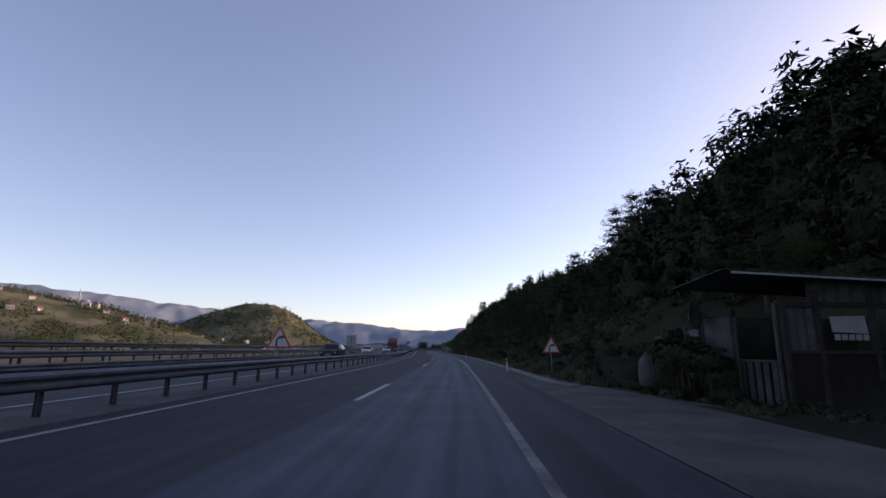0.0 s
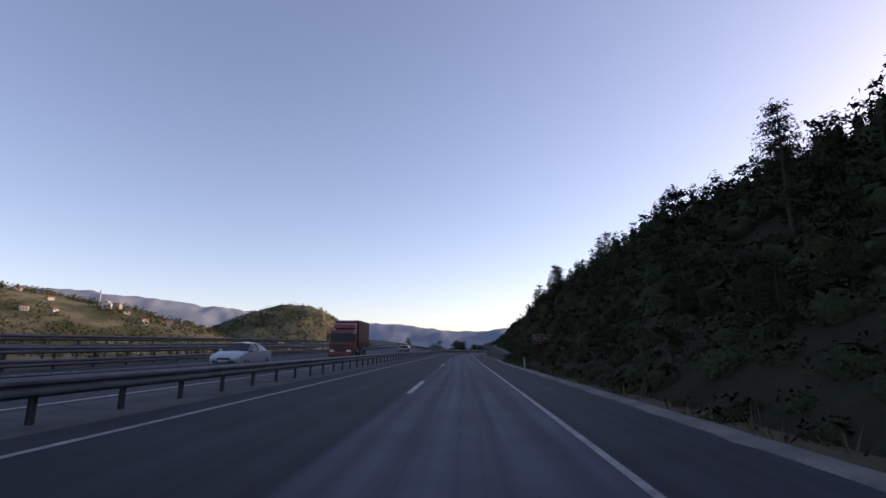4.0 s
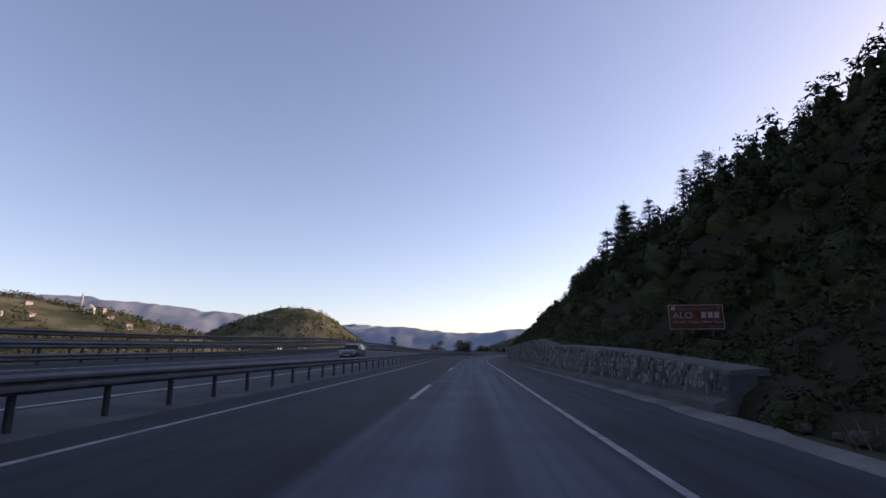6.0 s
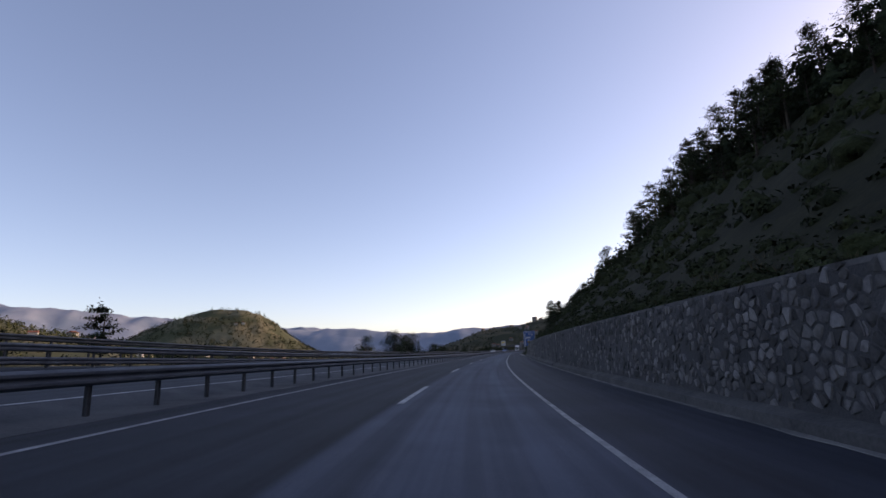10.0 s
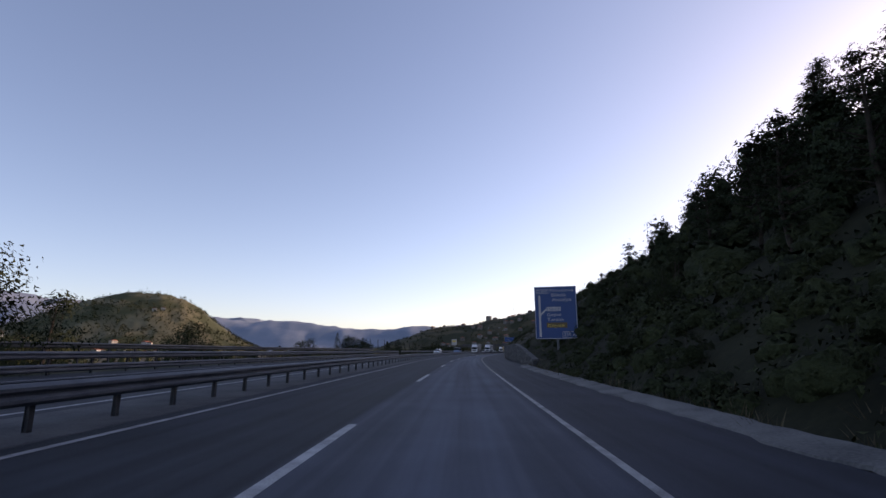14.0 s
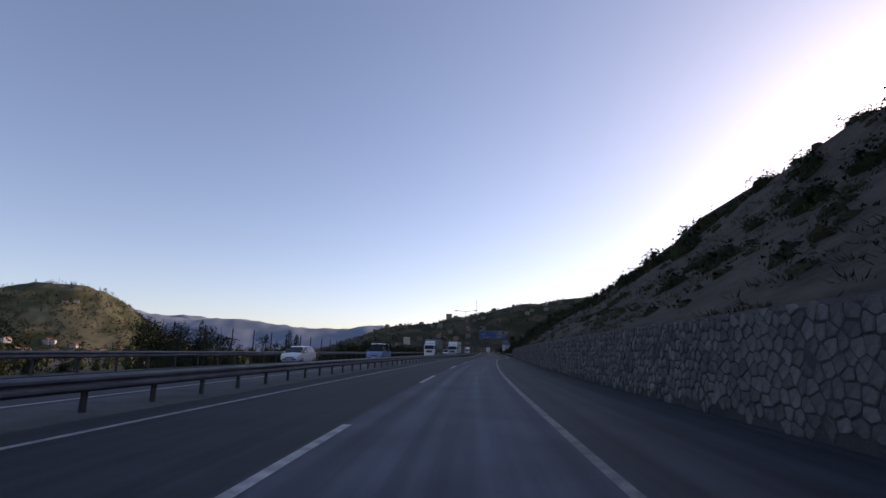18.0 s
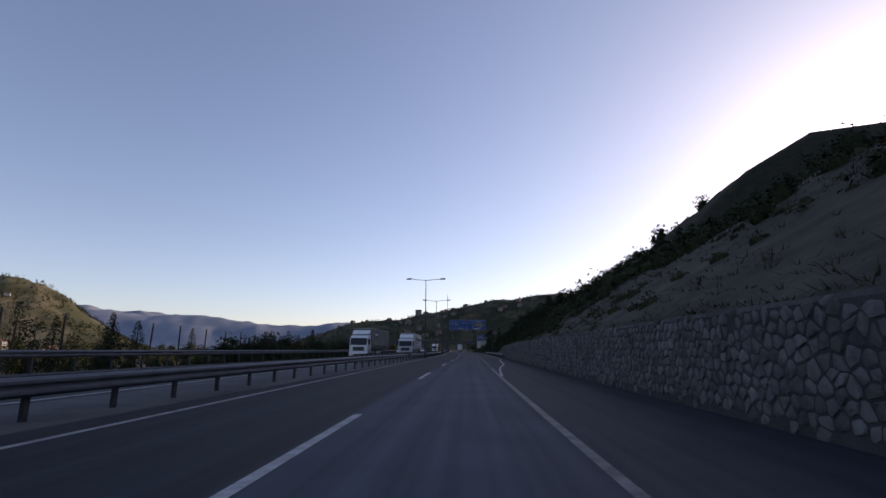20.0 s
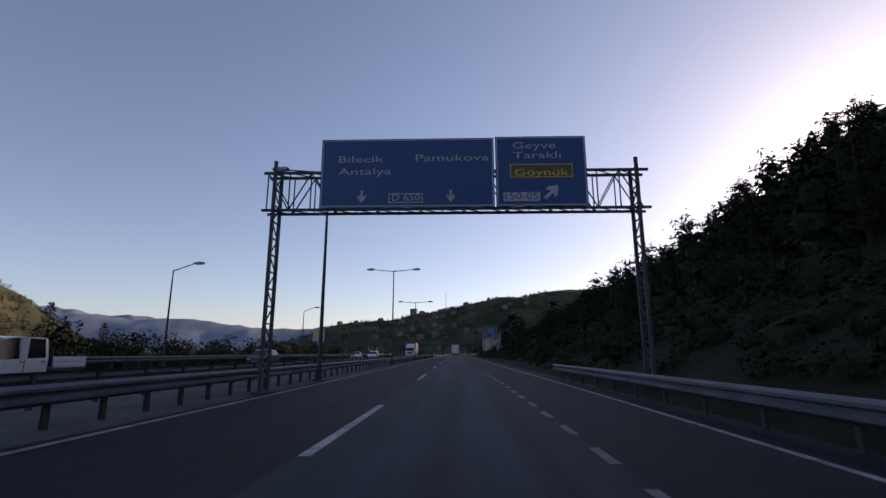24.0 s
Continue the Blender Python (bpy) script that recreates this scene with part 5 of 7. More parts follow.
def lamp_post(s, o, h, arms, reach, label, rise=0.35):
    t = thing("street_lamp", at(s, o, 0), label, "street lamp", "street lamps")
    Shape().tube((0, 0, -0.1), (0, 0, h), 0.1, 0.045, 12).made("pole", M_DARKZINC, t, 40)
    Shape().box((0, 0, 0.03), (0.45, 0.45, 0.12)).box((0, 0, 0.3), (0.26, 0.26, 0.5)).made("base", M_DARKZINC, t, bevel=0.02)
    for a in arms:
        Shape().tube((0, 0, h - 0.06), (a * reach, 0, h + rise), 0.045, 0.035, 8).made("arm", M_DARKZINC, t, 40)
        sh = Shape()
        sh.prism([(-0.42, 0.0), (-0.36, 0.08), (0.1, 0.13), (0.42, 0.06), (0.44, 0.0), (0.3, -0.06), (-0.3, -0.06)], "y", -0.15, 0.15, pose(a * (reach + 0.35), 0, h + rise + 0.02, 0, -4 * a, 0 if a > 0 else 180))
        head = sh.made("luminaire", M_GREY, t, bevel=0.03)
        g = Shape()
        g.box((0, 0, -0.07), (0.5, 0.24, 0.03), pose(a * (reach + 0.4), 0, h + rise + 0.02, 0, -4 * a, 0))
        g.made("lens", plain("lamp_lens", (0.4, 0.4, 0.4), 0.2), head)
    return t


for k in range(9):
    lamp_post(575.1 + 28.2 * k, (-6.28, -6.6, -6.38)[k] if k < 3 else -6.6, (10.75 if k else 11.0) - 0.018 * max(0, 28.2 * (k - 1)) - (0.25 if k == 2 else 0), (-1, 1), 2.05, "tall galvanised street lamp with two arms in the median", 0.12)
for s, o in ((645.6, -21.9), (683, -23.2), (720, -24.5), (760, -26)):
    lamp_post(s, o, 7.5, (1,), 1.6, "grey street lamp with a single arm beyond the far lanes", 0.5)

# signs ahead near the exit
ex = thing("exit_direction_sign", at(738, 9.0, 0.0, -4), "blue exit direction sign on a tall post", "road sign")
b_ = plate("sign_panel", -1.5, 1.5, 5.2, 8.0, M_BLUE, ex)
border(-1.47, 1.47, 5.23, 7.97, 0.06, M_WHITE, b_)
for z in (7.2, 6.7, 6.2):
    plate("text_bar", -1.0, 0.9, z, z + 0.2, M_GREY, b_, -0.01, 0.006)
arrow(b_, 0.7, 5.65, 0.6, -45, M_WHITE)
for x in (-1.8,):
    Shape().tube((x, 0.1, -0.2), (x, 0.1, 8.0), 0.12).made("post", M_ZINC, ex, 40)
    Shape().box((-0.6, 0.1, 7.0), (2.4, 0.1, 0.12)).box((-0.6, 0.1, 6.0), (2.4, 0.1, 0.12)).made("bracket", M_ZINC, ex)
wb = thing("white_notice", at(735, 11.5, 0.0, -6), "plain white information board on posts", "notice board")
plate("board", -1.3, 1.3, 1.6, 3.2, M_WHITE, wb)
for k in range(3):
    plate("text_bar", -1.0, 0.8, 2.7 - k * 0.4, 2.85 - k * 0.4, M_GREY, wb, -0.01, 0.006)
for x in (-1, 1):
    Shape().tube((x, 0.06, -0.2), (x, 0.06, 3.1), 0.05).made("post", M_ZINC, wb, 40)
# ---- vehicles ----
def paint(name, c, rough=0.35, metal=0.0):
    m = plain(name, c, rough, metal)
    m.node_tree.nodes["Principled BSDF"].inputs["Coat Weight"].default_value = 0.25
    return m


M_GLASS = plain("dark_car_glass", (0.012, 0.014, 0.016), 0.1, 0.0, 0.35)
M_TYRE = plain("tyre_rubber", (0.018, 0.018, 0.019), 0.85)
M_RIM = plain("alloy_rim", (0.35, 0.35, 0.36), 0.35, 0.7)
M_LAMP = plain("headlamp_glass", (0.65, 0.65, 0.62), 0.12)
M_TAIL = plain("tail_lamp_red", (0.3, 0.01, 0.01), 0.2)
M_PLASTIC = plain("dark_plastic", (0.03, 0.03, 0.032), 0.6)
M_AMBER = plain("amber_lamp", (0.7, 0.28, 0.05), 0.2)
SEDAN = [(-2.22, .45, .78, .70, .80, .62), (-2.1, .30, .95, .80, .97, .70), (-1.6, .28, 1.0, .84, 1.02, .74), (-0.95, .22, 1.0, .85, 1.37, .58), (-0.2, .2, .97, .85, 1.44, .6), (0.35, .2, .95, .85, 1.40, .58), (1.08, .22, .93, .85, .97, .72), (1.75, .24, .82, .83, .86, .7), (2.12, .3, .68, .78, .72, .62), (2.22, .42, .6, .68, .62, .55)]
HATCH = [(-1.95, .4, .95, .76, .98, .70), (-1.88, .3, 1.05, .82, 1.08, .72), (-1.55, .25, 1.08, .85, 1.48, .60), (-0.8, .22, 1.05, .86, 1.55, .62), (0.1, .2, 1.02, .86, 1.55, .62), (0.55, .2, 1.0, .86, 1.46, .6), (1.4, .22, .96, .85, 1.0, .7), (1.75, .26, .86, .82, .9, .66), (1.95, .35, .7, .76, .74, .6), (2.0, .45, .6, .66, .62, .55)]
SUV = [(-2.15, .5, 1.05, .80, 1.08, .74), (-2.08, .4, 1.12, .88, 1.2, .76), (-1.8, .32, 1.14, .9, 1.58, .66), (-0.9, .3, 1.12, .91, 1.66, .68), (0.1, .3, 1.1, .91, 1.66, .68), (0.5, .3, 1.08, .91, 1.58, .66), (1.1, .32, 1.06, .9, 1.1, .78), (1.8, .36, 1.0, .89, 1.04, .76), (2.1, .42, .88, .84, .92, .7), (2.18, .5, .75, .75, .78, .62)]
MINIVAN = [(-2.4, .45, 1.2, .86, 1.9, .74), (-2.3, .35, 1.22, .92, 2.02, .78), (-1.2, .3, 1.2, .93, 2.06, .8), (0.2, .3, 1.18, .93, 2.06, .8), (0.85, .3, 1.16, .93, 1.98, .76), (1.65, .3, 1.12, .92, 1.16, .82), (2.2, .36, 1.0, .9, 1.04, .78), (2.42, .45, .8, .84, .84, .7)]
CAB = [(-0.75, .45, 1.25, .95, 2.02, .84), (-0.6, .4, 1.25, .97, 2.08, .86), (0.6, .35, 1.22, .98, 2.1, .86), (1.1, .35, 1.2, .98, 2.02, .82), (1.95, .35, 1.15, .97, 1.2, .86), (2.6, .38, 1.0, .95, 1.04, .8), (2.75, .5, .85, .9, .88, .75)]


def body_shell(st, parent, mat, side_glass, top_glass):
    """Lofts the body through its stations and splits off the windows."""
    def ring(q):
        y, zl, zb, w, zr, wr = q
        h = [(0, zl), (w * .82, zl), (w * .97, zl + .1), (w * 1.02, (zl + zb) * .52), (w, zb), (wr + (w - wr) * .05, zr - .05), (wr, zr), (0, zr + .03)]
        return [(x, y, z) for x, z in h] + [(-x, y, z) for x, z in reversed(h[1:-1])]

    V = [p for q in st for p in ring(q)]
    n = 14
    groups = {}
    for i in range(len(st) - 1):
        for j in range(n):
            f = (i * n + j, i * n + (j + 1) % n, (i + 1) * n + (j + 1) % n, (i + 1) * n + j)
            side = j in (4, 9)
            top = j in (6, 7)
            key = "body"
            if side and i in side_glass:
                key = "side_window_a" if j == 4 else "side_window_b"
            elif top and i in top_glass:
                key = "windscreen" if st[i][0] > -0.2 else "rear_window"
            groups.setdefault(key, []).append(f)
    groups["body"] += [tuple(range(n - 1, -1, -1)), tuple((len(st) - 1) * n + j for j in range(n))]

    def used_only(fs):
        ids = sorted({i for f in fs for i in f})
        mp = {a: b for b, a in enumerate(ids)}
        return [V[i] for i in ids], [tuple(mp[i] for i in f) for f in fs]

    a = mk("body", *used_only(groups.pop("body")), mat, parent, None, 35)
    for key, fs in groups.items():
        mk(key[:11] if key.startswith("side") else key, *used_only(fs), M_GLASS, a, None, 35)
    return a


def wheel(parent, x, y, r, w=0.2):
    sh = Shape()
    n = 20
    prof = [(-w / 2, r * .72), (-w / 2, r * .94), (-w * .36, r), (w * .36, r), (w / 2, r * .94), (w / 2, r * .72)]
    vs, fs = [], []
    for k in range(n):
        a = 6.28319 * k / n
        vs += [(x + px, y + math.cos(a) * pr, r + math.sin(a) * pr) for px, pr in prof]
    m = len(prof)
    for k in range(n):
        for j in range(m):
            fs.append((k * m + j, k * m + (j + 1) % m, ((k + 1) % n) * m + (j + 1) % m, ((k + 1) % n) * m + j))
    sh.add(vs, fs)
    ty = sh.made("tyre", M_TYRE, parent, 40)
    rim = Shape().tube((x - w * .38, y, r), (x + w * .38, y, r), r * .72, n=16)
    sgn = 1 if x > 0 else -1
    for k in range(5):
        a = 6.28319 * k / 5
        rim.box((0, 0, r * .36), (0.03, r * .16, r * .6), pose(x + sgn * w * .4, y, r) @ Matrix.Rotation(a, 4, "X"))
    rim.made("rim", M_RIM, ty, 40)


def car(name, m, st, col, label, side_glass, top_glass, wheels=(1.35, -1.3), r=0.31, rack=False, category="car"):
    t = thing(name, m, label, category)
    body_shell(st, t, col, side_glass, top_glass)
    w = max(q[3] for q in st)
    f, k = st[-1], st[0]
    fz = (f[1] + f[2]) / 2 + .08
    for sx in (-1, 1):
        for y in wheels:
            wheel(t, sx * (w - .1), y, r)
        Shape().box((sx * w * .66, f[0] - .1, fz + .05), (w * .42, .18, .14)).made("headlamp", M_LAMP, t, bevel=.03)
        Shape().box((sx * w * .86, k[0] + .08, (k[1] + k[2]) / 2 + .15), (w * .22, .14, .2)).made("tail_lamp", M_TAIL, t, bevel=.02)
        cw = [q for q in st if q[4] - q[2] > .3][-1]
        Shape().box((sx * (w + .08), cw[0] + .35, cw[2] + .08), (.18, .1, .13)).made("mirror", col, t, bevel=.03)
        for y in (cw[0] - .75, cw[0] - .02):
            p = Shape().box((sx * w * .95, y, cw[2] - .12), (.02, .14, .03))
            p.made("door_handle", M_PLASTIC, t)
    # pillar between the side doors
    mid = [q for q in st if q[4] - q[2] > .3]
    q = mid[len(mid) // 2]
    for sx in (-1, 1):
        Shape().tube((sx * (q[3] + .005), q[0], q[2]), (sx * (q[5] + .02), q[0], q[4] - .03), .035, n=4).made("pillar", col, t)
    Shape().box((0, f[0] - .02, fz), (w * .8, .08, .12)).made("grille", M_PLASTIC, t, bevel=.01)
    Shape().box((0, f[0] + .02, f[1] + .03), (w * 1.3, .1, .12)).made("bumper", M_PLASTIC, t, bevel=.03)
    Shape().box((0, f[0] + .08, f[1] + .06), (.5, .02, .11)).made("number_plate", M_WHITE, t)
    if rack:
        for sx in (-1, 1):
            Shape().tube((sx * .6, -1.5, 1.74), (sx * .6, .4, 1.72), .02, n=6).made("roof_rail", M_GREY, t)
    return t


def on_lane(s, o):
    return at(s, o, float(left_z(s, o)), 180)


silver, white = paint("silver_paint", (0.42, 0.44, 0.47), 0.3, 0.4), paint("white_paint", (0.7, 0.71, 0.72))
car("sedan_car", on_lane(86.8, -13.0), SEDAN, silver, "silver four-door sedan on the opposite carriageway", (2, 3, 4, 5), (2, 5))
car("sedan_car", on_lane(123.5, -12.2), SEDAN, paint("pale_blue_paint", (0.4, 0.46, 0.52), 0.3, 0.3), "pale silver-blue sedan on the opposite carriageway", (2, 3, 4, 5), (2, 5))
car("suv_car", on_lane(51.5, -12.0), SUV, plain("black_car_paint", (0.012, 0.012, 0.014), 0.45, 0.0, 0.25), "black off-road car on the opposite carriageway", (2, 3, 4, 5), (1, 5), r=0.36, rack=True)
car("van_car", on_lane(10.3, -12.8), MINIVAN, white, "white minivan on the opposite carriageway", (1, 2, 3, 4), (4,), r=0.33, category="van")
car("suv_car", on_lane(197.2, -12.0), SUV, paint("grey_metal_paint", (0.07, 0.078, 0.09), 0.35, 0.2), "grey off-road car with roof rails on the opposite carriageway", (2, 3, 4, 5), (1, 5), r=0.35, rack=True)
car("hatchback_car", on_lane(495.5, -15.4), HATCH, white, "white hatchback on the opposite carriageway", (2, 3, 4, 5), (1, 5), r=0.31)
car("minibus", on_lane(510.8, -12.0), MINIVAN, paint("blue_van_paint", (0.16, 0.25, 0.42), 0.35, 0.2), "blue and silver minibus on the opposite carriageway", (1, 2, 3, 4), (4,), r=0.34, rack=True, category="van")
car("hatchback_car", on_lane(655.5, -18.2), HATCH, paint("dark_car_paint", (0.05, 0.055, 0.06)), "small dark hatchback on the opposite carriageway", (2, 3, 4, 5), (1, 5))
for s, o, st, c, lab in [(706, -19.5, SEDAN, white, "small white sedan on the opposite carriageway"), (702, -15.5, HATCH, white, "small white hatchback on the opposite carriageway"), (752, -12.5, SUV, silver, "silver car on the opposite carriageway")]:
    car("sedan_car" if st is SEDAN else "hatchback_car" if st is HATCH else "suv_car", on_lane(s, o), st, c, lab, (2, 3, 4, 5), (2, 5) if st is SEDAN else (1, 5))

# crew-cab pickup with a dropside bed
pk = thing("pickup_truck", on_lane(625.95, -16.0) @ Matrix.Diagonal((1, 1, 0.86, 1)), "white crew-cab pickup with a dropside bed", "pickup truck")
body_shell(CAB, pk, white, (1, 2, 3), (3,))
for sx in (-1, 1):
    for y in (1.85, -1.95):
        wheel(pk, sx * 0.86, y, 0.36, 0.24)
    Shape().box((sx * 0.7, 2.66, 0.85), (0.4, 0.16, 0.2)).made("headlamp", M_LAMP, pk, bevel=0.03)
    Shape().box((sx * 1.12, 1.55, 1.4), (0.2, 0.12, 0.3)).made("mirror", M_PLASTIC, pk, bevel=0.03)
    Shape().box((sx * 0.98, -1.75, 1.08), (0.05, 1.55, 0.42)).made("side_board", white, pk, bevel=0.01)
    Shape().prism([(0.2, 1.2), (0.5, 1.2), (0.5, 2.05), (0.2, 2.05)], "x", sx * 0.9, sx * 0.995).made("pillar", white, pk)
    for y in (0.42, -0.5):
        Shape().box((sx * 0.995, y, 1.1), (0.03, 0.16, 0.04)).made("door_handle", M_PLASTIC, pk)
    for y in (-0.7, 0.3, 1.25):
        Shape().box((sx * 0.998, y, 0.85), (0.012, 0.015, 0.7)).made("door_seam", M_BLACK, pk)
    Shape().box((sx * 1.006, -1.75, 1.08), (0.012, 1.5, 0.03)).made("board_rib", M_GREY, pk)
Shape().box((0, -1.75, 0.86), (2.0, 1.6, 0.1)).made("bed_floor", M_GREY, pk)
Shape().box((0, -2.54, 1.08), (2.0, 0.05, 0.42)).made("tail_board", white, pk, bevel=0.01)
Shape().box((0, -0.93, 1.3), (1.9, 0.06, 0.8)).made("headboard", M_PLASTIC, pk)
Shape().box((0, -0.6, 0.6), (0.8, 4.4, 0.2)).made("chassis", M_PLASTIC, pk)
Shape().box((0, 2.78, 0.55), (1.8, 0.12, 0.3)).made("bumper", M_PLASTIC, pk, bevel=0.04)


def lorry(m, label, cab_col, tarp_col, length, badge, board_col, hood=True, cab=True):
    """Articulated lorry; its nose at y = 0, the trailer behind."""
    t = thing("lorry", m, label, "truck")
    if cab:
        cabm = Shape().prism([(-0.05, 0.75), (-0.0, 1.6), (-0.3, 2.6), (-0.8, 3.0), (-2.1, 3.1), (-2.2, 0.75)], "x", -1.2, 1.2)
        cb = cabm.made("cab", cab_col, t, bevel=0.06)
        Shape().prism([(0.012, 1.75), (-0.2, 2.65), (-0.24, 2.65), (-0.03, 1.75)], "x", -1.08, 1.08).made("windscreen", M_GLASS, cb)
        for sx in (-1, 1):
            Shape().box((sx * 1.2, -0.85, 2.15), (0.03, 0.95, 0.8)).made("side_window", M_GLASS, cb, bevel=0.02)
            Shape().box((sx * 1.38, -0.2, 2.2), (0.22, 0.12, 0.75)).made("mirror", M_PLASTIC, cb, bevel=0.03)
            Shape().box((sx * 0.85, 0.0, 0.85), (0.45, 0.12, 0.22)).made("headlamp", M_LAMP, cb, bevel=0.03)
            Shape().box((sx * 1.215, -0.28, 1.75), (0.012, 0.02, 1.7)).box((sx * 1.215, -1.42, 1.75), (0.012, 0.02, 1.7)).box((sx * 1.215, -0.85, 0.98), (0.012, 1.1, 0.02)).made("door_seam", M_BLACK, cb)
            Shape().box((sx * 1.23, -1.28, 1.55), (0.03, 0.2, 0.05)).made("door_handle", M_BLACK, cb, bevel=0.01)
            Shape().box((sx * 1.16, -0.5, 0.62), (0.12, 0.5, 0.1)).box((sx * 1.16, -0.5, 0.35), (0.12, 0.5, 0.1)).made("step", M_PLASTIC, cb, bevel=0.02)
            Shape().prism([(-0.72, 0.5), (-0.78, 0.85), (-1.05, 1.12), (-1.55, 1.12), (-1.82, 0.85), (-1.88, 0.5), (-1.8, 0.5), (-1.7, 0.8), (-1.5, 1.03), (-1.1, 1.03), (-0.9, 0.8), (-0.8, 0.5)], "x", sx * 0.9, sx * 1.22).made("mudguard", M_PLASTIC, cb)
            Shape().tube((sx * 0.85, -2.6, 0.75), (sx * 0.85, -3.8, 0.75), 0.32, n=14).made("fuel_tank", M_ZINC, t, 40)
            wheel(t, sx * 1.0, -1.3, 0.5, 0.3)
            wheel(t, sx * 1.0, -4.6, 0.5, 0.3)
        Shape().box((0, 0.0, 1.25), (1.5, 0.06, 0.5)).made("grille", M_PLASTIC, cb, bevel=0.02)
        Shape().box((0, 0.02, 0.55), (2.4, 0.2, 0.45)).made("bumper", cab_col, cb, bevel=0.06)
        Shape().prism([(-1.0, 3.15), (-1.5, 3.55), (-2.2, 3.75), (-2.2, 3.15)], "x", -1.15, 1.15).made("roof_spoiler", cab_col, cb, bevel=0.05)
    y0, y1 = -2.6, -2.6 - length
    tr = Shape().box((0, (y0 + y1) / 2, 2.62), (2.5, length, 2.76)).made("trailer_tarpaulin", tarp_col, t, bevel=0.04)
    for sx in (-1, 1):
        for k in range(3):
            Shape().box((sx * 1.268, (y0 + y1) / 2, 1.36 + 0.19 * k), (0.035, length - 0.1, 0.15)).made("side_board", board_col, tr, bevel=0.006)
        for k in range(int(length / 0.9)):
            Shape().box((sx * 1.292, y0 - 0.4 - k * 0.9, 1.52), (0.02, 0.05, 0.6)).made("stake", M_POST, tr)
        for y in (y1 + 1.6, y1 + 2.9, y1 + 4.2):
            wheel(t, sx * 1.0, y, 0.48, 0.34)
        Shape().box((sx * 1.1, y0 - length * 0.42, 0.75), (0.06, length * 0.28, 0.35)).made("side_guard", M_GREY, t)
    Shape().box((0, (y0 + y1) / 2, 1.1), (1.1, length, 0.25)).made("chassis", M_PLASTIC, t)
    Shape().box((0, (y0 + y1) / 2, 4.0), (2.54, length + 0.04, 0.1)).made("roof_edge", M_GREY, tr)
    for kind, y, z, w, h, mt in badge:
        for sx in (-1, 1):
            s_ = Shape()
            if kind == "disc":
                s_.prism([(y + w / 2 * math.cos(a), z + h / 2 * math.sin(a)) for a in np.linspace(0, 6.2832, 40, endpoint=False)], "x", sx * 1.252, sx * 1.262)
            elif kind == "pill":
                s_.prism([(y + w / 2 * (abs(math.cos(a)) ** 0.5) * (1 if math.cos(a) > 0 else -1), z + h / 2 * (abs(math.sin(a)) ** 0.5) * (1 if math.sin(a) > 0 else -1)) for a in np.linspace(0, 6.2832, 40, endpoint=False)], "x", sx * 1.252, sx * 1.262)
            else:
                s_.box((sx * 1.262, y, z), (0.012, w, h))
            s_.made("badge" if kind != "bar" else "text_bar", mt, tr)
    return t


M_TARP_W = material("white_tarpaulin", (0.5, 0.5, 0.5), (0.64, 0.64, 0.63), 0.6, 0.7, 8, 0.15)
M_TARP_G = material("dirty_grey_tarpaulin", (0.105, 0.118, 0.115), (0.18, 0.19, 0.182), 0.75, 0.8, 7, 0.25)
M_GREEN = plain("green_badge", (0.03, 0.14, 0.04), 0.5)
M_NAVY = plain("navy_badge", (0.03, 0.05, 0.13), 0.6)
M_INK = plain("dark_green_letters", (0.02, 0.045, 0.04), 0.6)
lorry(on_lane(570.2, -14.6), "white lorry with a dirty grey tarpaulin trailer", white, M_TARP_G, 13.4, [("pill", -5.7, 3.25, 3.0, 0.95, M_NAVY), ("bar", -5.7, 3.25, 2.0, 0.3, M_TARP_W)], M_RUST)
lorry(on_lane(590.6, -11.1), "white lorry with a white tarpaulin trailer and a round green badge", white, M_TARP_W, 13.4, [("disc", -5.6, 2.75, 1.9, 2.0, M_GREEN), ("bar", -5.6, 2.75, 0.12, 1.5, M_TARP_W), ("bar", -5.6, 2.75, 1.5, 0.12, M_TARP_W), ("bar", -8.5, 3.0, 3.1, 0.45, M_INK), ("bar", -12.2, 2.97, 3.9, 0.42, M_INK), ("bar", -8.9, 2.4, 3.4, 0.2, M_GREY)], M_TARP_W)
lorry(on_lane(748, -13.0), "white lorry with a grey trailer far along the opposite lanes", white, M_TARP_G, 10, [], M_GREY)
lorry(on_lane(146, -12.2), "dark red lorry on the opposite carriageway", paint("dark_red_paint", (0.16, 0.02, 0.02)), plain("dark_red_tarpaulin", (0.12, 0.02, 0.02), 0.6), 6.0, [], M_MAROON)
rear = lorry(at(790, -0.4, 0, 0), "white box lorry driving ahead", white, M_TARP_W, 7.0, [], M_GREY)
# ---- hut beside the lay-by ----
M_BOARD = material("weathered_boards", (0.018, 0.016, 0.014), (0.045, 0.039, 0.034), 0.9, 2.0, 18, 0.5)
M_TIN = material("grey_sheet_metal", (0.035, 0.037, 0.039), (0.085, 0.085, 0.087), 0.6, 1.5, 12, 0.3, 0.2)
M_PANEL = material("brown_plywood", (0.012, 0.009, 0.009), (0.026, 0.019, 0.018), 0.85, 1.2, 14, 0.3)
M_SHEET = material("white_plastic_sheet", (0.2, 0.205, 0.215), (0.3, 0.3, 0.31), 0.5, 2, 10, 0.3)
hut = thing("roadside_hut", at(12.0, 7.9, 0.0, 4), "ramshackle roadside hut of boards and sheet metal", "hut")


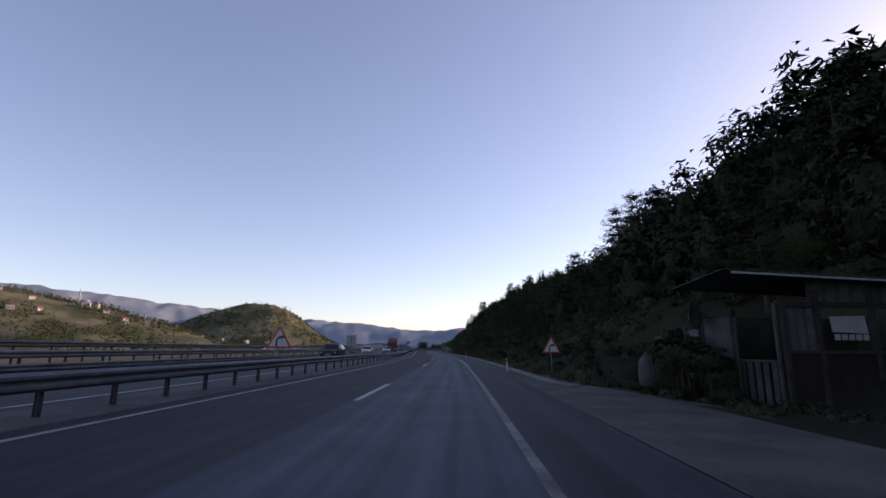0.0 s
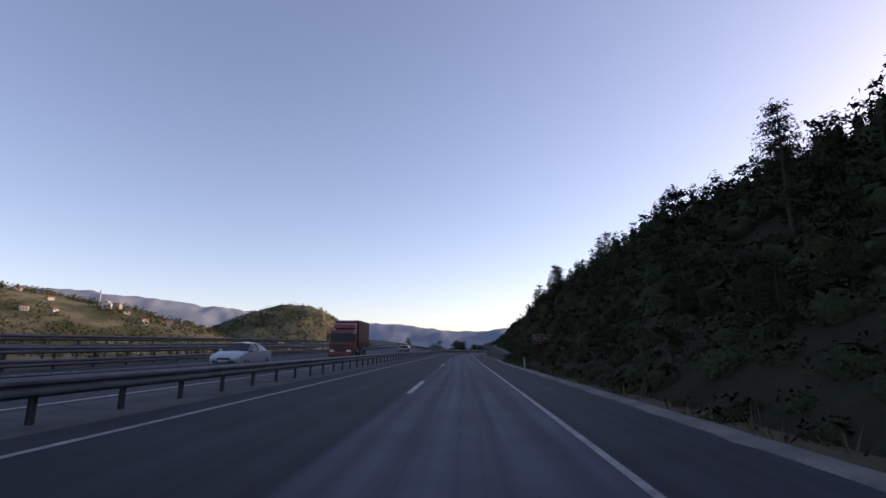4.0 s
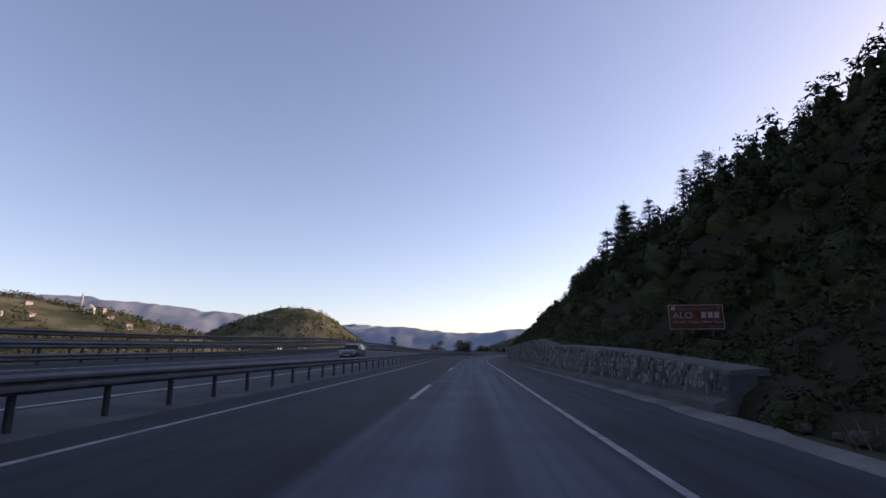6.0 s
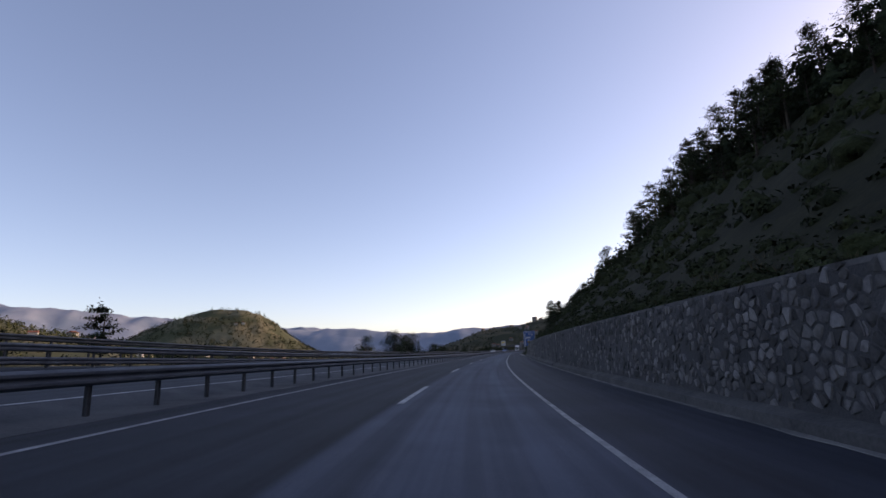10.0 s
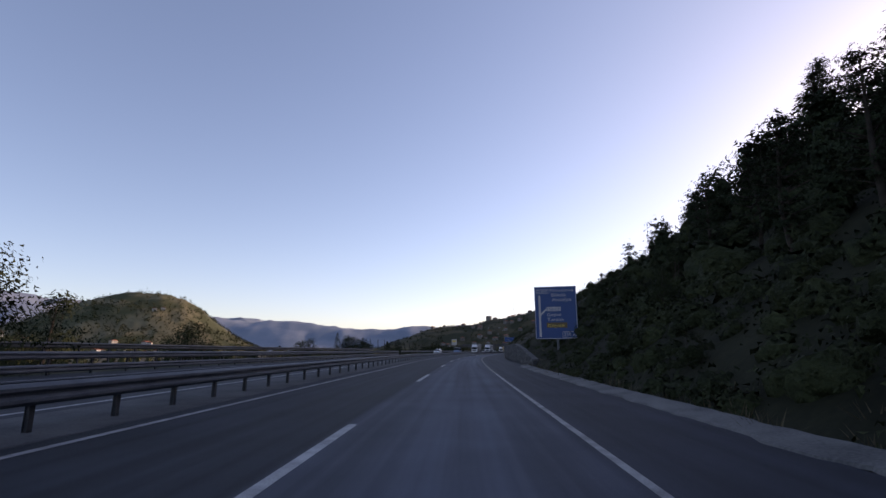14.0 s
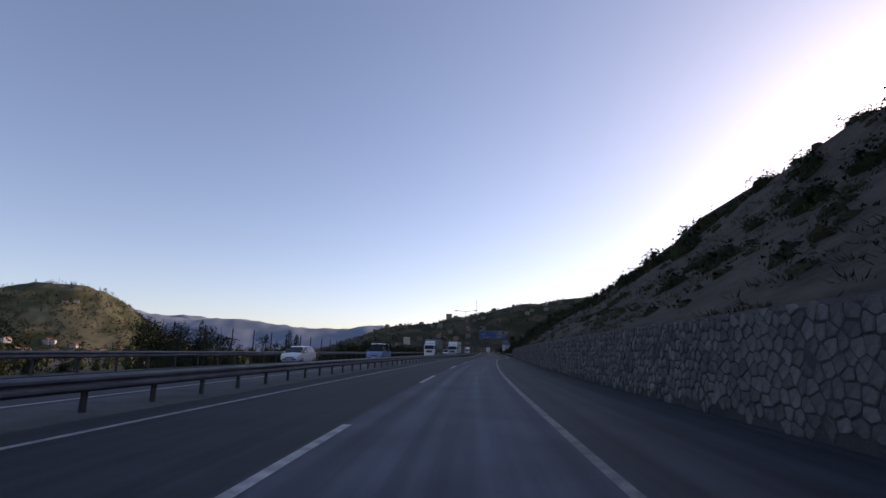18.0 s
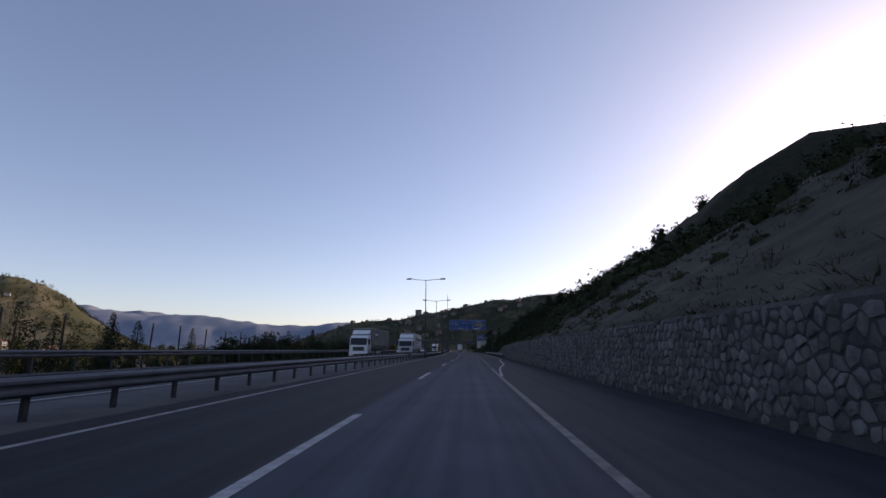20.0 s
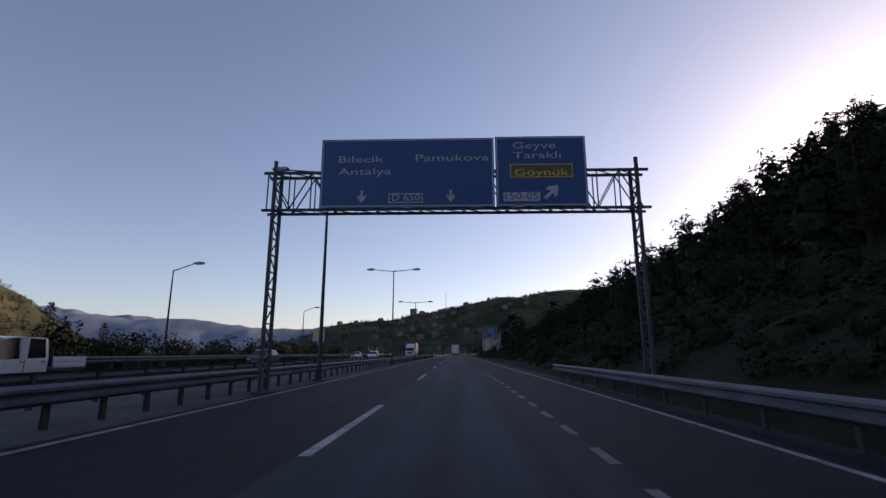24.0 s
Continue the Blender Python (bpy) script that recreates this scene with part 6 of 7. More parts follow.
def corrugated(x0, x1, z0, z1, y, mat, parent, name="sheet", pitch=0.12, amp=0.02, slant=0.0):
    n = max(4, int((x1 - x0) / pitch * 2))
    vs, fs = [], []
    for k in range(n + 1):
        x = x0 + (x1 - x0) * k / n
        d = amp if k % 2 else -amp
        for e in (0, 0.012):
            vs += [(x, y + d + e, z0), (x, y + d + e + slant, z1)]
    for k in range(n):
        a = 4 * k
        fs += [(a, a + 4, a + 5, a + 1), (a + 2, a + 3, a + 7, a + 6), (a, a + 2, a + 6, a + 4), (a + 1, a + 5, a + 7, a + 3)]
    fs += [(0, 1, 3, 2), (4 * n, 4 * n + 2, 4 * n + 3, 4 * n + 1)]
    return mk(name, vs, fs, mat, parent)


for x, h in ((0.0, 2.6), (0.85, 2.75), (2.25, 2.75), (3.9, 2.75), (5.4, 2.75)):
    Shape().box((x, 0, h / 2), (0.12, 0.12, h)).made("post", M_BOARD, hut, bevel=0.01)
for x, y in ((-0.2, 1.6), (-0.2, 3.0), (5.4, 3.2)):
    Shape().box((x, y, 1.2), (0.12, 0.12, 2.4 if y > 1 else 3.6)).made("post", M_BOARD, hut, bevel=0.01)
corrugated(0.05, 5.6, 0.0, 1.25, -0.02, M_PANEL, hut, "lower_wall", 0.5, 0.006)
corrugated(0.05, 0.85, 1.25, 2.5, 0.02, M_TIN, hut, "sheet", 0.2, 0.01)
corrugated(0.7, 3.0, 2.45, 3.05, 0.05, M_TIN, hut, "gable_sheet", 0.35, 0.015)
corrugated(3.0, 5.6, 2.6, 3.0, 0.06, M_BOARD, hut, "gable_sheet", 0.4, 0.01)
Shape().box((1.5, 0.25, 1.45), (1.0, 0.04, 0.9)).made("inner_board", M_PANEL, hut)
Shape().box((2.85, 0.0, 2.4), (5.6, 0.12, 0.14)).made("rail", M_BOARD, hut, bevel=0.01)
Shape().box((2.85, 0.0, 1.27), (5.6, 0.12, 0.08)).made("sill", M_BOARD, hut, bevel=0.01)
# white sheet hung in the opening, with its valance
Shape().prism([(1.25, 1.75), (2.15, 1.72), (2.1, 2.15), (1.22, 2.12)], "y", 0.05, 0.07).made("hung_sheet", M_SHEET, hut)
for k in range(5):
    Shape().box((1.36 + 0.18 * k, 0.06, 1.63), (0.14, 0.012, 0.14)).made("valance_flap", M_SHEET, hut)
# long side towards the road, roof, back
corrugated(-0.1, 0.0, 0.0, 0.1, 0.0, M_TIN, hut, "trim")
for k in range(5):
    Shape().box((-0.12, 0.3 + 0.3 * k, 0.5), (0.03, 0.18, 1.0)).made("fence_board", M_TIN, hut)
Shape().box((-0.12, 0.9, 1.04), (0.06, 1.5, 0.06)).made("rail", M_TIN, hut)
Shape().box((-0.14, 0.08, 1.2), (0.07, 0.07, 2.45)).made("white_post", M_TIN, hut, bevel=0.005)
Shape().box((0.35, 0.02, 2.45), (1.0, 0.06, 0.06)).made("white_rail", M_TIN, hut)
Shape().box((2.7, 3.3, 1.1), (5.8, 0.08, 2.4)).made("back_wall", M_BOARD, hut)
Shape().box((5.55, 1.6, 1.1), (0.08, 3.3, 2.4)).made("side_wall", M_BOARD, hut)
Shape().box((-0.2, 2.3, 1.1), (0.06, 1.6, 2.2)).made("side_wall", M_TIN, hut)
n = 56
vs, fs = [], []
for k in range(n + 1):
    x, d = -1.75 + 7.75 * k / n, 0.02 if k % 2 else -0.02
    z = 3.08 - 0.035 * x + d
    vs += [(x, -0.5, z), (x, 1.9, z - 0.2), (x, 1.9, z - 0.18), (x, -0.5, z + 0.02)]
for k in range(n):
    a = 4 * k
    fs += [(a + i, a + (i + 1) % 4, a + 4 + (i + 1) % 4, a + 4 + i) for i in range(4)]
fs += [(3, 2, 1, 0), (4 * n, 4 * n + 1, 4 * n + 2, 4 * n + 3)]
mk("roof", vs, fs, M_TIN, hut, label="corrugated sheet roof with a pale edge")
Shape().box((2.2, -0.52, 3.02), (7.6, 0.03, 0.05), Matrix.Rotation(radians(2.0), 4, "Y")).made("roof_edge", M_SHEET, hut)
# satellite dish and awning on the road side
dish = thing("satellite_dish", at(14.6, 7.1, 2.3, 40), "old grey satellite dish on the hut's corner", "dish")
vs, fs = [(0, 0.12, 0)], []
for r_, dd in ((0.22, 0.1), (0.42, 0.0)):
    vs += [(r_ * math.cos(a), dd, r_ * math.sin(a)) for a in np.linspace(0, 6.2832, 16, endpoint=False)]
fs = [(0, 1 + k, 1 + (k + 1) % 16) for k in range(16)] + [(1 + k, 17 + k, 17 + (k + 1) % 16, 1 + (k + 1) % 16) for k in range(16)]
d_ = mk("bowl", vs, fs, M_TIN, dish, None, 60)
d_.modifiers.new("thickness", "SOLIDIFY").thickness = 0.012
Shape().tube((0, 0.12, 0), (0, 0.35, -0.3), 0.02).tube((0, 0.35, -0.3), (0, 0.35, -2.3), 0.025).made("mast", M_POST, dish)
annex = thing("lean_to", at(17.8, 8.2, 0.0, 4), "low lean-to of pale boards beside the hut", "lean-to")
Shape().box((0.6, 1.0, 0.95), (0.06, 3.0, 1.9)).box((1.5, -0.45, 0.95), (1.9, 0.06, 1.9)).made("boards", M_TIN, annex)
Shape().prism([(0.2, 1.75), (2.6, 2.25), (2.6, 2.3), (0.2, 1.8)], "y", -0.7, 2.7).made("roof", M_TIN, annex)
rock = bmesh.new()
bmesh.ops.create_icosphere(rock, subdivisions=3, radius=0.5)
for v_ in rock.verts:
    v_.co *= 1 + 0.25 * noise.noise(v_.co * 3)
    v_.co.z = v_.co.z * 1.35
    v_.co.x *= 0.62 - 0.18 * v_.co.z
    v_.co.y *= 0.5
me = bpy.data.meshes.new("standing_stone")
rock.to_mesh(me)
rock.free()
me.materials.append(M_STONE)
me.shade_smooth()
ob = new("standing_stone", me)
ob.matrix_world = at(18.3, 7.0, 0.55, 20)
tagged(ob, "grey upright weathered stone among the bushes", "stone")

# ---- villages, groves and landmarks on the far slopes ----
from mathutils.bvhtree import BVHTree


def bvh(name):
    o = bpy.data.objects[name]
    return BVHTree.FromPolygons([v.co[:] for v in o.data.vertices], [p.vertices[:] for p in o.data.polygons])


def drop_on(tr, x, y):
    h = tr.ray_cast(Vector((x, y, 600)), Vector((0, 0, -1)))
    return h[0].z if h[0] is not None else None


T_RIDGE, T_HUMP, T_TOWN = bvh("village_hillside"), bvh("rocky_hill"), bvh("town_hill")


def scatter(tr, cx, cy, rx, ry, n, hmin, hmax, gen, patch=0.006, cut=-0.05, zmin=-4.0):
    out = []
    while len(out) < n:
        x, y = cx + gen.uniform(-rx, rx), cy + gen.uniform(-ry, ry)
        z = drop_on(tr, x, y)
        n -= 0.02
        if z is None or z < zmin or noise.noise((x * patch, y * patch, 5.0)) < cut or z > 112 and gen.uniform() < 0.75:
            continue
        out.append((x, y, z - 0.3, gen.uniform(hmin, hmax)))
    return out


g2 = np.random.default_rng(77)


def far_wood(name, spots, label, mat, leaf, seed):
    gen = np.random.default_rng(seed)
    base = [broad_points(8.0, gen, 8, 4, 0.42, 0.08)[0] for _ in range(4)] + [pine_points(8.0, gen, 11, 3, 0.26, 0.08)[0] for _ in range(3)]
    VV, FF, NN, k = [], [], [], 0
    for x, y, z, h in spots:
        q = base[int(gen.integers(7))] * (h / 8.0) + np.array([x, y, z])
        V, F, N = leaf_quads(q, leaf * h / 8, gen, np.array([x, y, z + 0.4 * h]))
        NN.append(N)
        VV.append(V)
        FF.append(F + k)
        k += len(V)
    tagged(fast_mesh(name, np.concatenate(VV), np.concatenate(FF), mat, None, np.concatenate(NN)), label, "trees", kind="stuff")


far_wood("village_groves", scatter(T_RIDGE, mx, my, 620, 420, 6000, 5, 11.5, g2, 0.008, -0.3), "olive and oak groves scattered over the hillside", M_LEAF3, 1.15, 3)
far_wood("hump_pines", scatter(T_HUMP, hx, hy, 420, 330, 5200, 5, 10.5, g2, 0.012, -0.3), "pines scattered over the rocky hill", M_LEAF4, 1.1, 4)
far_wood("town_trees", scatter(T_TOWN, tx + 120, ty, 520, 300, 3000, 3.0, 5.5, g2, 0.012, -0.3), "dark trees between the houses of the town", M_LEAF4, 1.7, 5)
belt = []
for k in range(1300):
    az, d = g2.uniform(-42, 4), g2.uniform(420, 1150)
    x, y = polar(az, d, 0, 60)
    if noise.noise((x * 0.008, y * 0.008, 3.0)) > -0.1 and (x < -260 or y > 900):
        belt.append((x, y, -6.0, g2.uniform(4, 11)))
far_wood("valley_trees", belt, "hedges and poplars across the valley floor", M_LEAF3, 1.1, 6)

M_PLASTER = material("pale_plaster", (0.36, 0.335, 0.3), (0.52, 0.49, 0.45), 0.9, 0.3, 4, 0.1, per_piece=0.2)
# darker copy of the pale plaster; the backlit town's shade is in its colour
M_PLASTER2 = material("weathered_grey_plaster", (0.1, 0.095, 0.09), (0.2, 0.19, 0.18), 0.9, 0.3, 4, 0.1, per_piece=0.3)
M_TILE = material("red_roof_tiles", (0.16, 0.06, 0.04), (0.26, 0.1, 0.06), 0.85, 0.5, 6, 0.2, per_piece=0.25)
M_PANE = plain("dark_window", (0.03, 0.035, 0.04), 0.2)


def house(w, d, h, flat_roof=False, plaster=M_PLASTER, label="pale plastered village house with a red tiled roof"):
    t = thing("house", None, label, "house", "village houses")
    Shape().box((0, 0, h / 2 - 1), (w, d, h + 2)).made("wall", plaster, t)
    if flat_roof:
        Shape().box((0, 0, h + 0.15), (w + 0.5, d + 0.5, 0.3)).made("roof", M_TILE, t)
    else:
        Shape().prism([(-w / 2 - 0.5, h), (w / 2 + 0.5, h), (0.0, h + w * 0.22)], "y", -d / 2 - 0.5, d / 2 + 0.5).made("roof", M_TILE, t)
    n = max(2, int(w / 3))
    for lvl in range(max(1, int(h / 3))):
        for k in range(n):
            Shape().box((-w / 2 + (k + 0.5) * w / n, -d / 2 - 0.02, 1.6 + 3 * lvl), (1.1, 0.08, 1.3)).made("window", M_PANE, t)
    return t


GREY_HOUSE = "town house with a tiled roof and shade in its grey plaster"
HOUSES = [house(9, 8, 5.5), house(11, 9, 6.5), house(8, 8, 3.5)] + [house(9, 8, 5.5, False, M_PLASTER2, GREY_HOUSE), house(11, 9, 6.5, False, M_PLASTER2, GREY_HOUSE), house(8, 8, 3.5, False, M_PLASTER2, GREY_HOUSE), house(14, 11, 12, True, M_PLASTER2, "block of flats with shade in its grey plaster")]
placed = {id(h): False for h in HOUSES}


def set_house(i, x, y, z, turn, k=1.0):
    h = HOUSES[i]
    m = pose(x, y, z, 0, 0, turn) @ Matrix.Diagonal((k, k, k, 1))
    if not placed[id(h)]:
        placed[id(h)] = True
        h.matrix_world = m
    else:
        c = copy_thing(h, m)
        c.matrix_world = m


for az, d in [(-41.5, 1000), (-40.2, 1080), (-39.6, 1010), (-35.4, 1090), (-34.5, 1060), (-29.5, 1150), (-28.4, 1160), (-27.2, 1180), (-26.0, 1200), (-24.8, 1230), (-42.5, 1120), (-33, 1010), (-31, 1040)]:
    x, y = polar(az, d)
    z = drop_on(T_RIDGE, x, y)
    z = -6 if z is None else max(z, -6)
    set_house(int(g2.integers(3)), x, y, z, g2.uniform(-60, 60), 1.15)
for k in range(34):
    az, d = g2.uniform(-28, -15), g2.uniform(1380, 1560)
    x, y = polar(az, d)
    z = drop_on(T_HUMP, x, y)
    set_house(int(g2.integers(3)), x, y, max(z if z is not None else -6, -6), g2.uniform(-60, 60), 1.1)
for az, d in [(-19.6, 1700), (-19.0, 1710)]:
    x, y = polar(az, d)
    set_house(1, x, y, (drop_on(T_HUMP, x, y) or 80) - 1, 20, 0.85)
for k in range(46):
    x, y = polar(g2.uniform(0, 26), g2.uniform(640, 930), 67, 600)
    z = drop_on(T_TOWN, x, y)
    if z is None or z < -5:
        z = -5
    set_house(int(g2.choice([3, 4, 5, 6], p=[0.4, 0.3, 0.25, 0.05])), x, y, z, g2.uniform(-50, 50), 0.8)
# two pale silos at the village edge
for az in (-24.25, -23.95):
    x, y = polar(az, 1000)
    t = thing("silo", pose(x, y, -6), "pale round silo at the village edge", "silo", "silos")
    Shape().tube((0, 0, 0), (0, 0, 22), 2.4, n=20).made("drum", M_PLASTER, t, 40)
    Shape().tube((0, 0, 22), (0, 0, 23.5), 2.4, 0.6, n=20).made("cap", M_GREY, t, 40)
# mosque with its minaret
x, y = -650.7 * 0.985, 877.4 * 0.985
mz = drop_on(T_RIDGE, x, y) or 40
mosque = thing("mosque", pose(x, y, mz - 1, 0, 0, 30), "white village mosque with a dome and a slender minaret", "mosque")
Shape().box((8, 0, 4), (14, 14, 10)).made("hall", M_PLASTER, mosque)
dome, fs, n = [], [], 20
for k in range(6):
    a = radians(15 * k)
    dome += [(8 + 6 * math.cos(a) * math.cos(b), 6 * math.cos(a) * math.sin(b), 9 + 5.5 * math.sin(a)) for b in np.linspace(0, 6.2832, n, endpoint=False)]
dome.append((8, 0, 14.6))
fs = [(k * n + j, k * n + (j + 1) % n, (k + 1) * n + (j + 1) % n, (k + 1) * n + j) for k in range(5) for j in range(n)] + [(5 * n + j, 5 * n + (j + 1) % n, 6 * n) for j in range(n)]
mk("dome", dome, fs, M_GREY, mosque, None, 60)
mn = Shape().tube((-3, 0, 0), (-3, 0, 26), 1.35, 1.15, 14).made("minaret", M_PLASTER, mosque, 40)
Shape().tube((-3, 0, 20), (-3, 0, 21.2), 2.0, 2.0, 14).made("balcony", M_PLASTER, mn)
Shape().tube((-3, 0, 26), (-3, 0, 33), 1.3, 0.08, 14).made("spire", M_GREY, mn, 40)
x, y = polar(-20.7, 1834)
mast = thing("radio_mast", pose(x, y, drop_on(T_HUMP, x, y) - 1), "thin steel mast on the hill top", "mast")
Shape().tube((0, 0, 0), (0, 0, 18), 0.35, 0.2, 6).made("mast", M_POST, mast)
Shape().box((0, 0, 0.8), (3.0, 3.0, 2.6)).made("hut", M_PLASTER, mast)
x, y = polar(14.0, 900, 67, 600)
mast = thing("radio_mast", pose(x, y, (drop_on(T_TOWN, x, y) or 60) - 1), "tall thin radio mast above the town", "mast")
Shape().tube((0, 0, 0), (0, 0, 34), 0.5, 0.3, 6).made("mast", M_POST, mast)

# ---- overpass beyond the exit ----
ov = thing("overpass", at(905, 0, 0, 6), "grey concrete road overpass on piers", "bridge")
Shape().box((-8, 0, 6.2), (110, 9, 1.3)).made("deck", M_FOOT, ov, bevel=0.05)
for y in (-4.4, 4.4):
    Shape().box((-8, y, 7.3), (110, 0.2, 0.95)).made("parapet", M_FOOT, ov)
for x in (-48, -27, -8.3, 7.5, 26):
    Shape().box((x, 0, 2.8), (1.2, 7.0, 5.7)).made("pier", M_FOOT, ov, bevel=0.1)
    Shape().box((x, 0, 5.3), (2.0, 8.4, 0.6)).made("cap_beam", M_FOOT, ov)
for sx, x in ((-1, -66), (1, 50)):
    Shape().prism([(x - 14, -1.0), (x + 14, -1.0), (x + 14 * (0.2 if sx > 0 else 1), 6.8), (x - 14 * (1 if sx > 0 else 0.2), 6.8)], "y", -5.5, 5.5).made("abutment", M_FOOT, ov)
shed2 = thing("long_shed", at(770, 22, 2.5, 5), "long shed with a pale metal roof behind the trees", "shed")
Shape().box((0, 0, 1.5), (26, 9, 4)).made("wall", M_PLASTER, shed2)
Shape().prism([(-4.9, 3.4), (4.9, 3.4), (0, 5.0)], "x", -13.5, 13.5).made("roof", M_TIN, shed2)
tower = thing("illuminated_pylon_sign", at(830, -62, -5, 20), "pale pylon sign beside a filling station", "pylon sign")
Shape().box((0, 0, 7), (0.6, 0.6, 16)).made("pole", M_GREY, tower)
Shape().box((0, -0.4, 14), (5.0, 0.5, 5.5)).made("panel", M_WHITE, tower, bevel=0.1)
Shape().box((0, -0.68, 14.8), (3.6, 0.06, 1.6)).made("band", M_YELLOW, tower)


def pole_row(s, o, top):
    t = thing("utility_pole", at(s, o, -5.0, rng.uniform(0, 360)) @ pose(0, 0, 0, rng.uniform(-2, 2), rng.uniform(-2, 2), 0), "dark bare wooden pole standing in the valley", "utility pole", "utility poles")
    Shape().tube((0, 0, -0.5), (0, 0, top + 5), 0.17, 0.11, 8).made("pole", M_BARK, t, 40)
    Shape().tube((0.1, 0, top + 4.7), (0.1, 0, top + 4.95), 0.05).made("insulator", M_GREY, t)


for k in range(12):
    pole_row(530 + 9 * k, -51 - 0.2 * k, 5.8 - 0.1 * k)
# ---- rubble retaining walls, stone by stone ----
def cells(s0, s1, a, b, zlow, ztop, keep, seed, tight, cut, loose=0.5):
    """Uneven close-packed outlines in (s, z): a jittered lattice cut into the areas nearest to each seed point."""
    gen = np.random.default_rng(seed)
    ni, nj = int((s1 - s0) / a) + 1, int(2.8 / b) + 2
    pts = {}
    for i in range(-2, ni + 2):
        for j in range(-2, nj + 2):
            pts[i, j] = (s0 + (i + 0.5 * (j % 2) + gen.uniform(-loose, loose)) * a, zlow + (j + gen.uniform(-loose, loose)) * b)
    out = []
    for (i, j), p in pts.items():
        if not (s0 + 0.15 < p[0] < s1 - 0.15) or not (zlow + 0.02 < p[1] < ztop(p[0]) - 0.06) or gen.uniform() > keep(p[0]):
            continue
        poly = [(p[0] + x * a * 1.1, p[1] + y * b * 1.1) for x, y in ((-1, -1), (1, -1), (1, 1), (-1, 1))]
        for di in (-2, -1, 0, 1, 2):
            for dj in (-2, -1, 0, 1, 2):
                q = pts.get((i + di, j + dj))
                if q is None or (di == 0 and dj == 0):
                    continue
                mx, mz, nx, nz = (p[0] + q[0]) / 2, (p[1] + q[1]) / 2, q[0] - p[0], q[1] - p[1]
                res = []
                for k in range(len(poly)):
                    u, w = poly[k], poly[(k + 1) % len(poly)]
                    du, dw = (u[0] - mx) * nx + (u[1] - mz) * nz, (w[0] - mx) * nx + (w[1] - mz) * nz
                    if du <= 0:
                        res.append(u)
                    if du * dw < 0:
                        f_ = du / (du - dw)
                        res.append((u[0] + (w[0] - u[0]) * f_, u[1] + (w[1] - u[1]) * f_))
                poly = res
                if len(poly) < 3:
                    break
            if len(poly) < 3:
                break
        if len(poly) < 3:
            continue
        cx, cz = sum(q[0] for q in poly) / len(poly), sum(q[1] for q in poly) / len(poly)
        # cut the corners and leave a joint
        rnd = []
        for k in range(len(poly)):
            u, w = poly[k], poly[(k + 1) % len(poly)]
            rnd += [(u[0] * (1 - cut) + w[0] * cut, u[1] * (1 - cut) + w[1] * cut), (u[0] * cut + w[0] * (1 - cut), u[1] * cut + w[1] * (1 - cut))]
        sh_ = gen.uniform(*tight)
        rnd = [(cx + (q[0] - cx) * sh_, min(cz + (q[1] - cz) * sh_, float(ztop(q[0])) - 0.02)) for q in rnd]
        out.append((cx, cz, rnd, gen.uniform(0.006, 0.03)))
    return out


def stone_mesh(cx, cz, rnd, out, full):
    """Verts in (s, outward, z) and faces of one stone with a domed, slightly tilted face."""
    n = len(rnd)
    tx, tz = rng.uniform(-0.09, 0.09), rng.uniform(-0.06, 0.06)
    vs = [(q[0], -0.05, q[1]) for q in rnd] + [(cx + (q[0] - cx) * .965, out * .6 + (q[0] - cx) * tx, cz + (q[1] - cz) * .965) for q in rnd] + [(cx + (q[0] - cx) * .82, out + (q[0] - cx) * tx + rng.uniform(-.012, .012), cz + (q[1] - cz) * .88) for q in rnd]
    if not full:
        vs = vs[:n] + vs[2 * n:]
        return vs, [(k, (k + 1) % n, n + (k + 1) % n, n + k) for k in range(n)] + [tuple(n + k for k in range(n))]
    fs = []
    for r in (0, 1):
        for k in range(n):
            fs.append((r * n + k, r * n + (k + 1) % n, (r + 1) * n + (k + 1) % n, (r + 1) * n + k))
    fs.append(tuple(2 * n + k for k in range(n)))
    return vs, fs


def wall_face(s, z):
    return WALL_O + 0.09 * z / 2.2


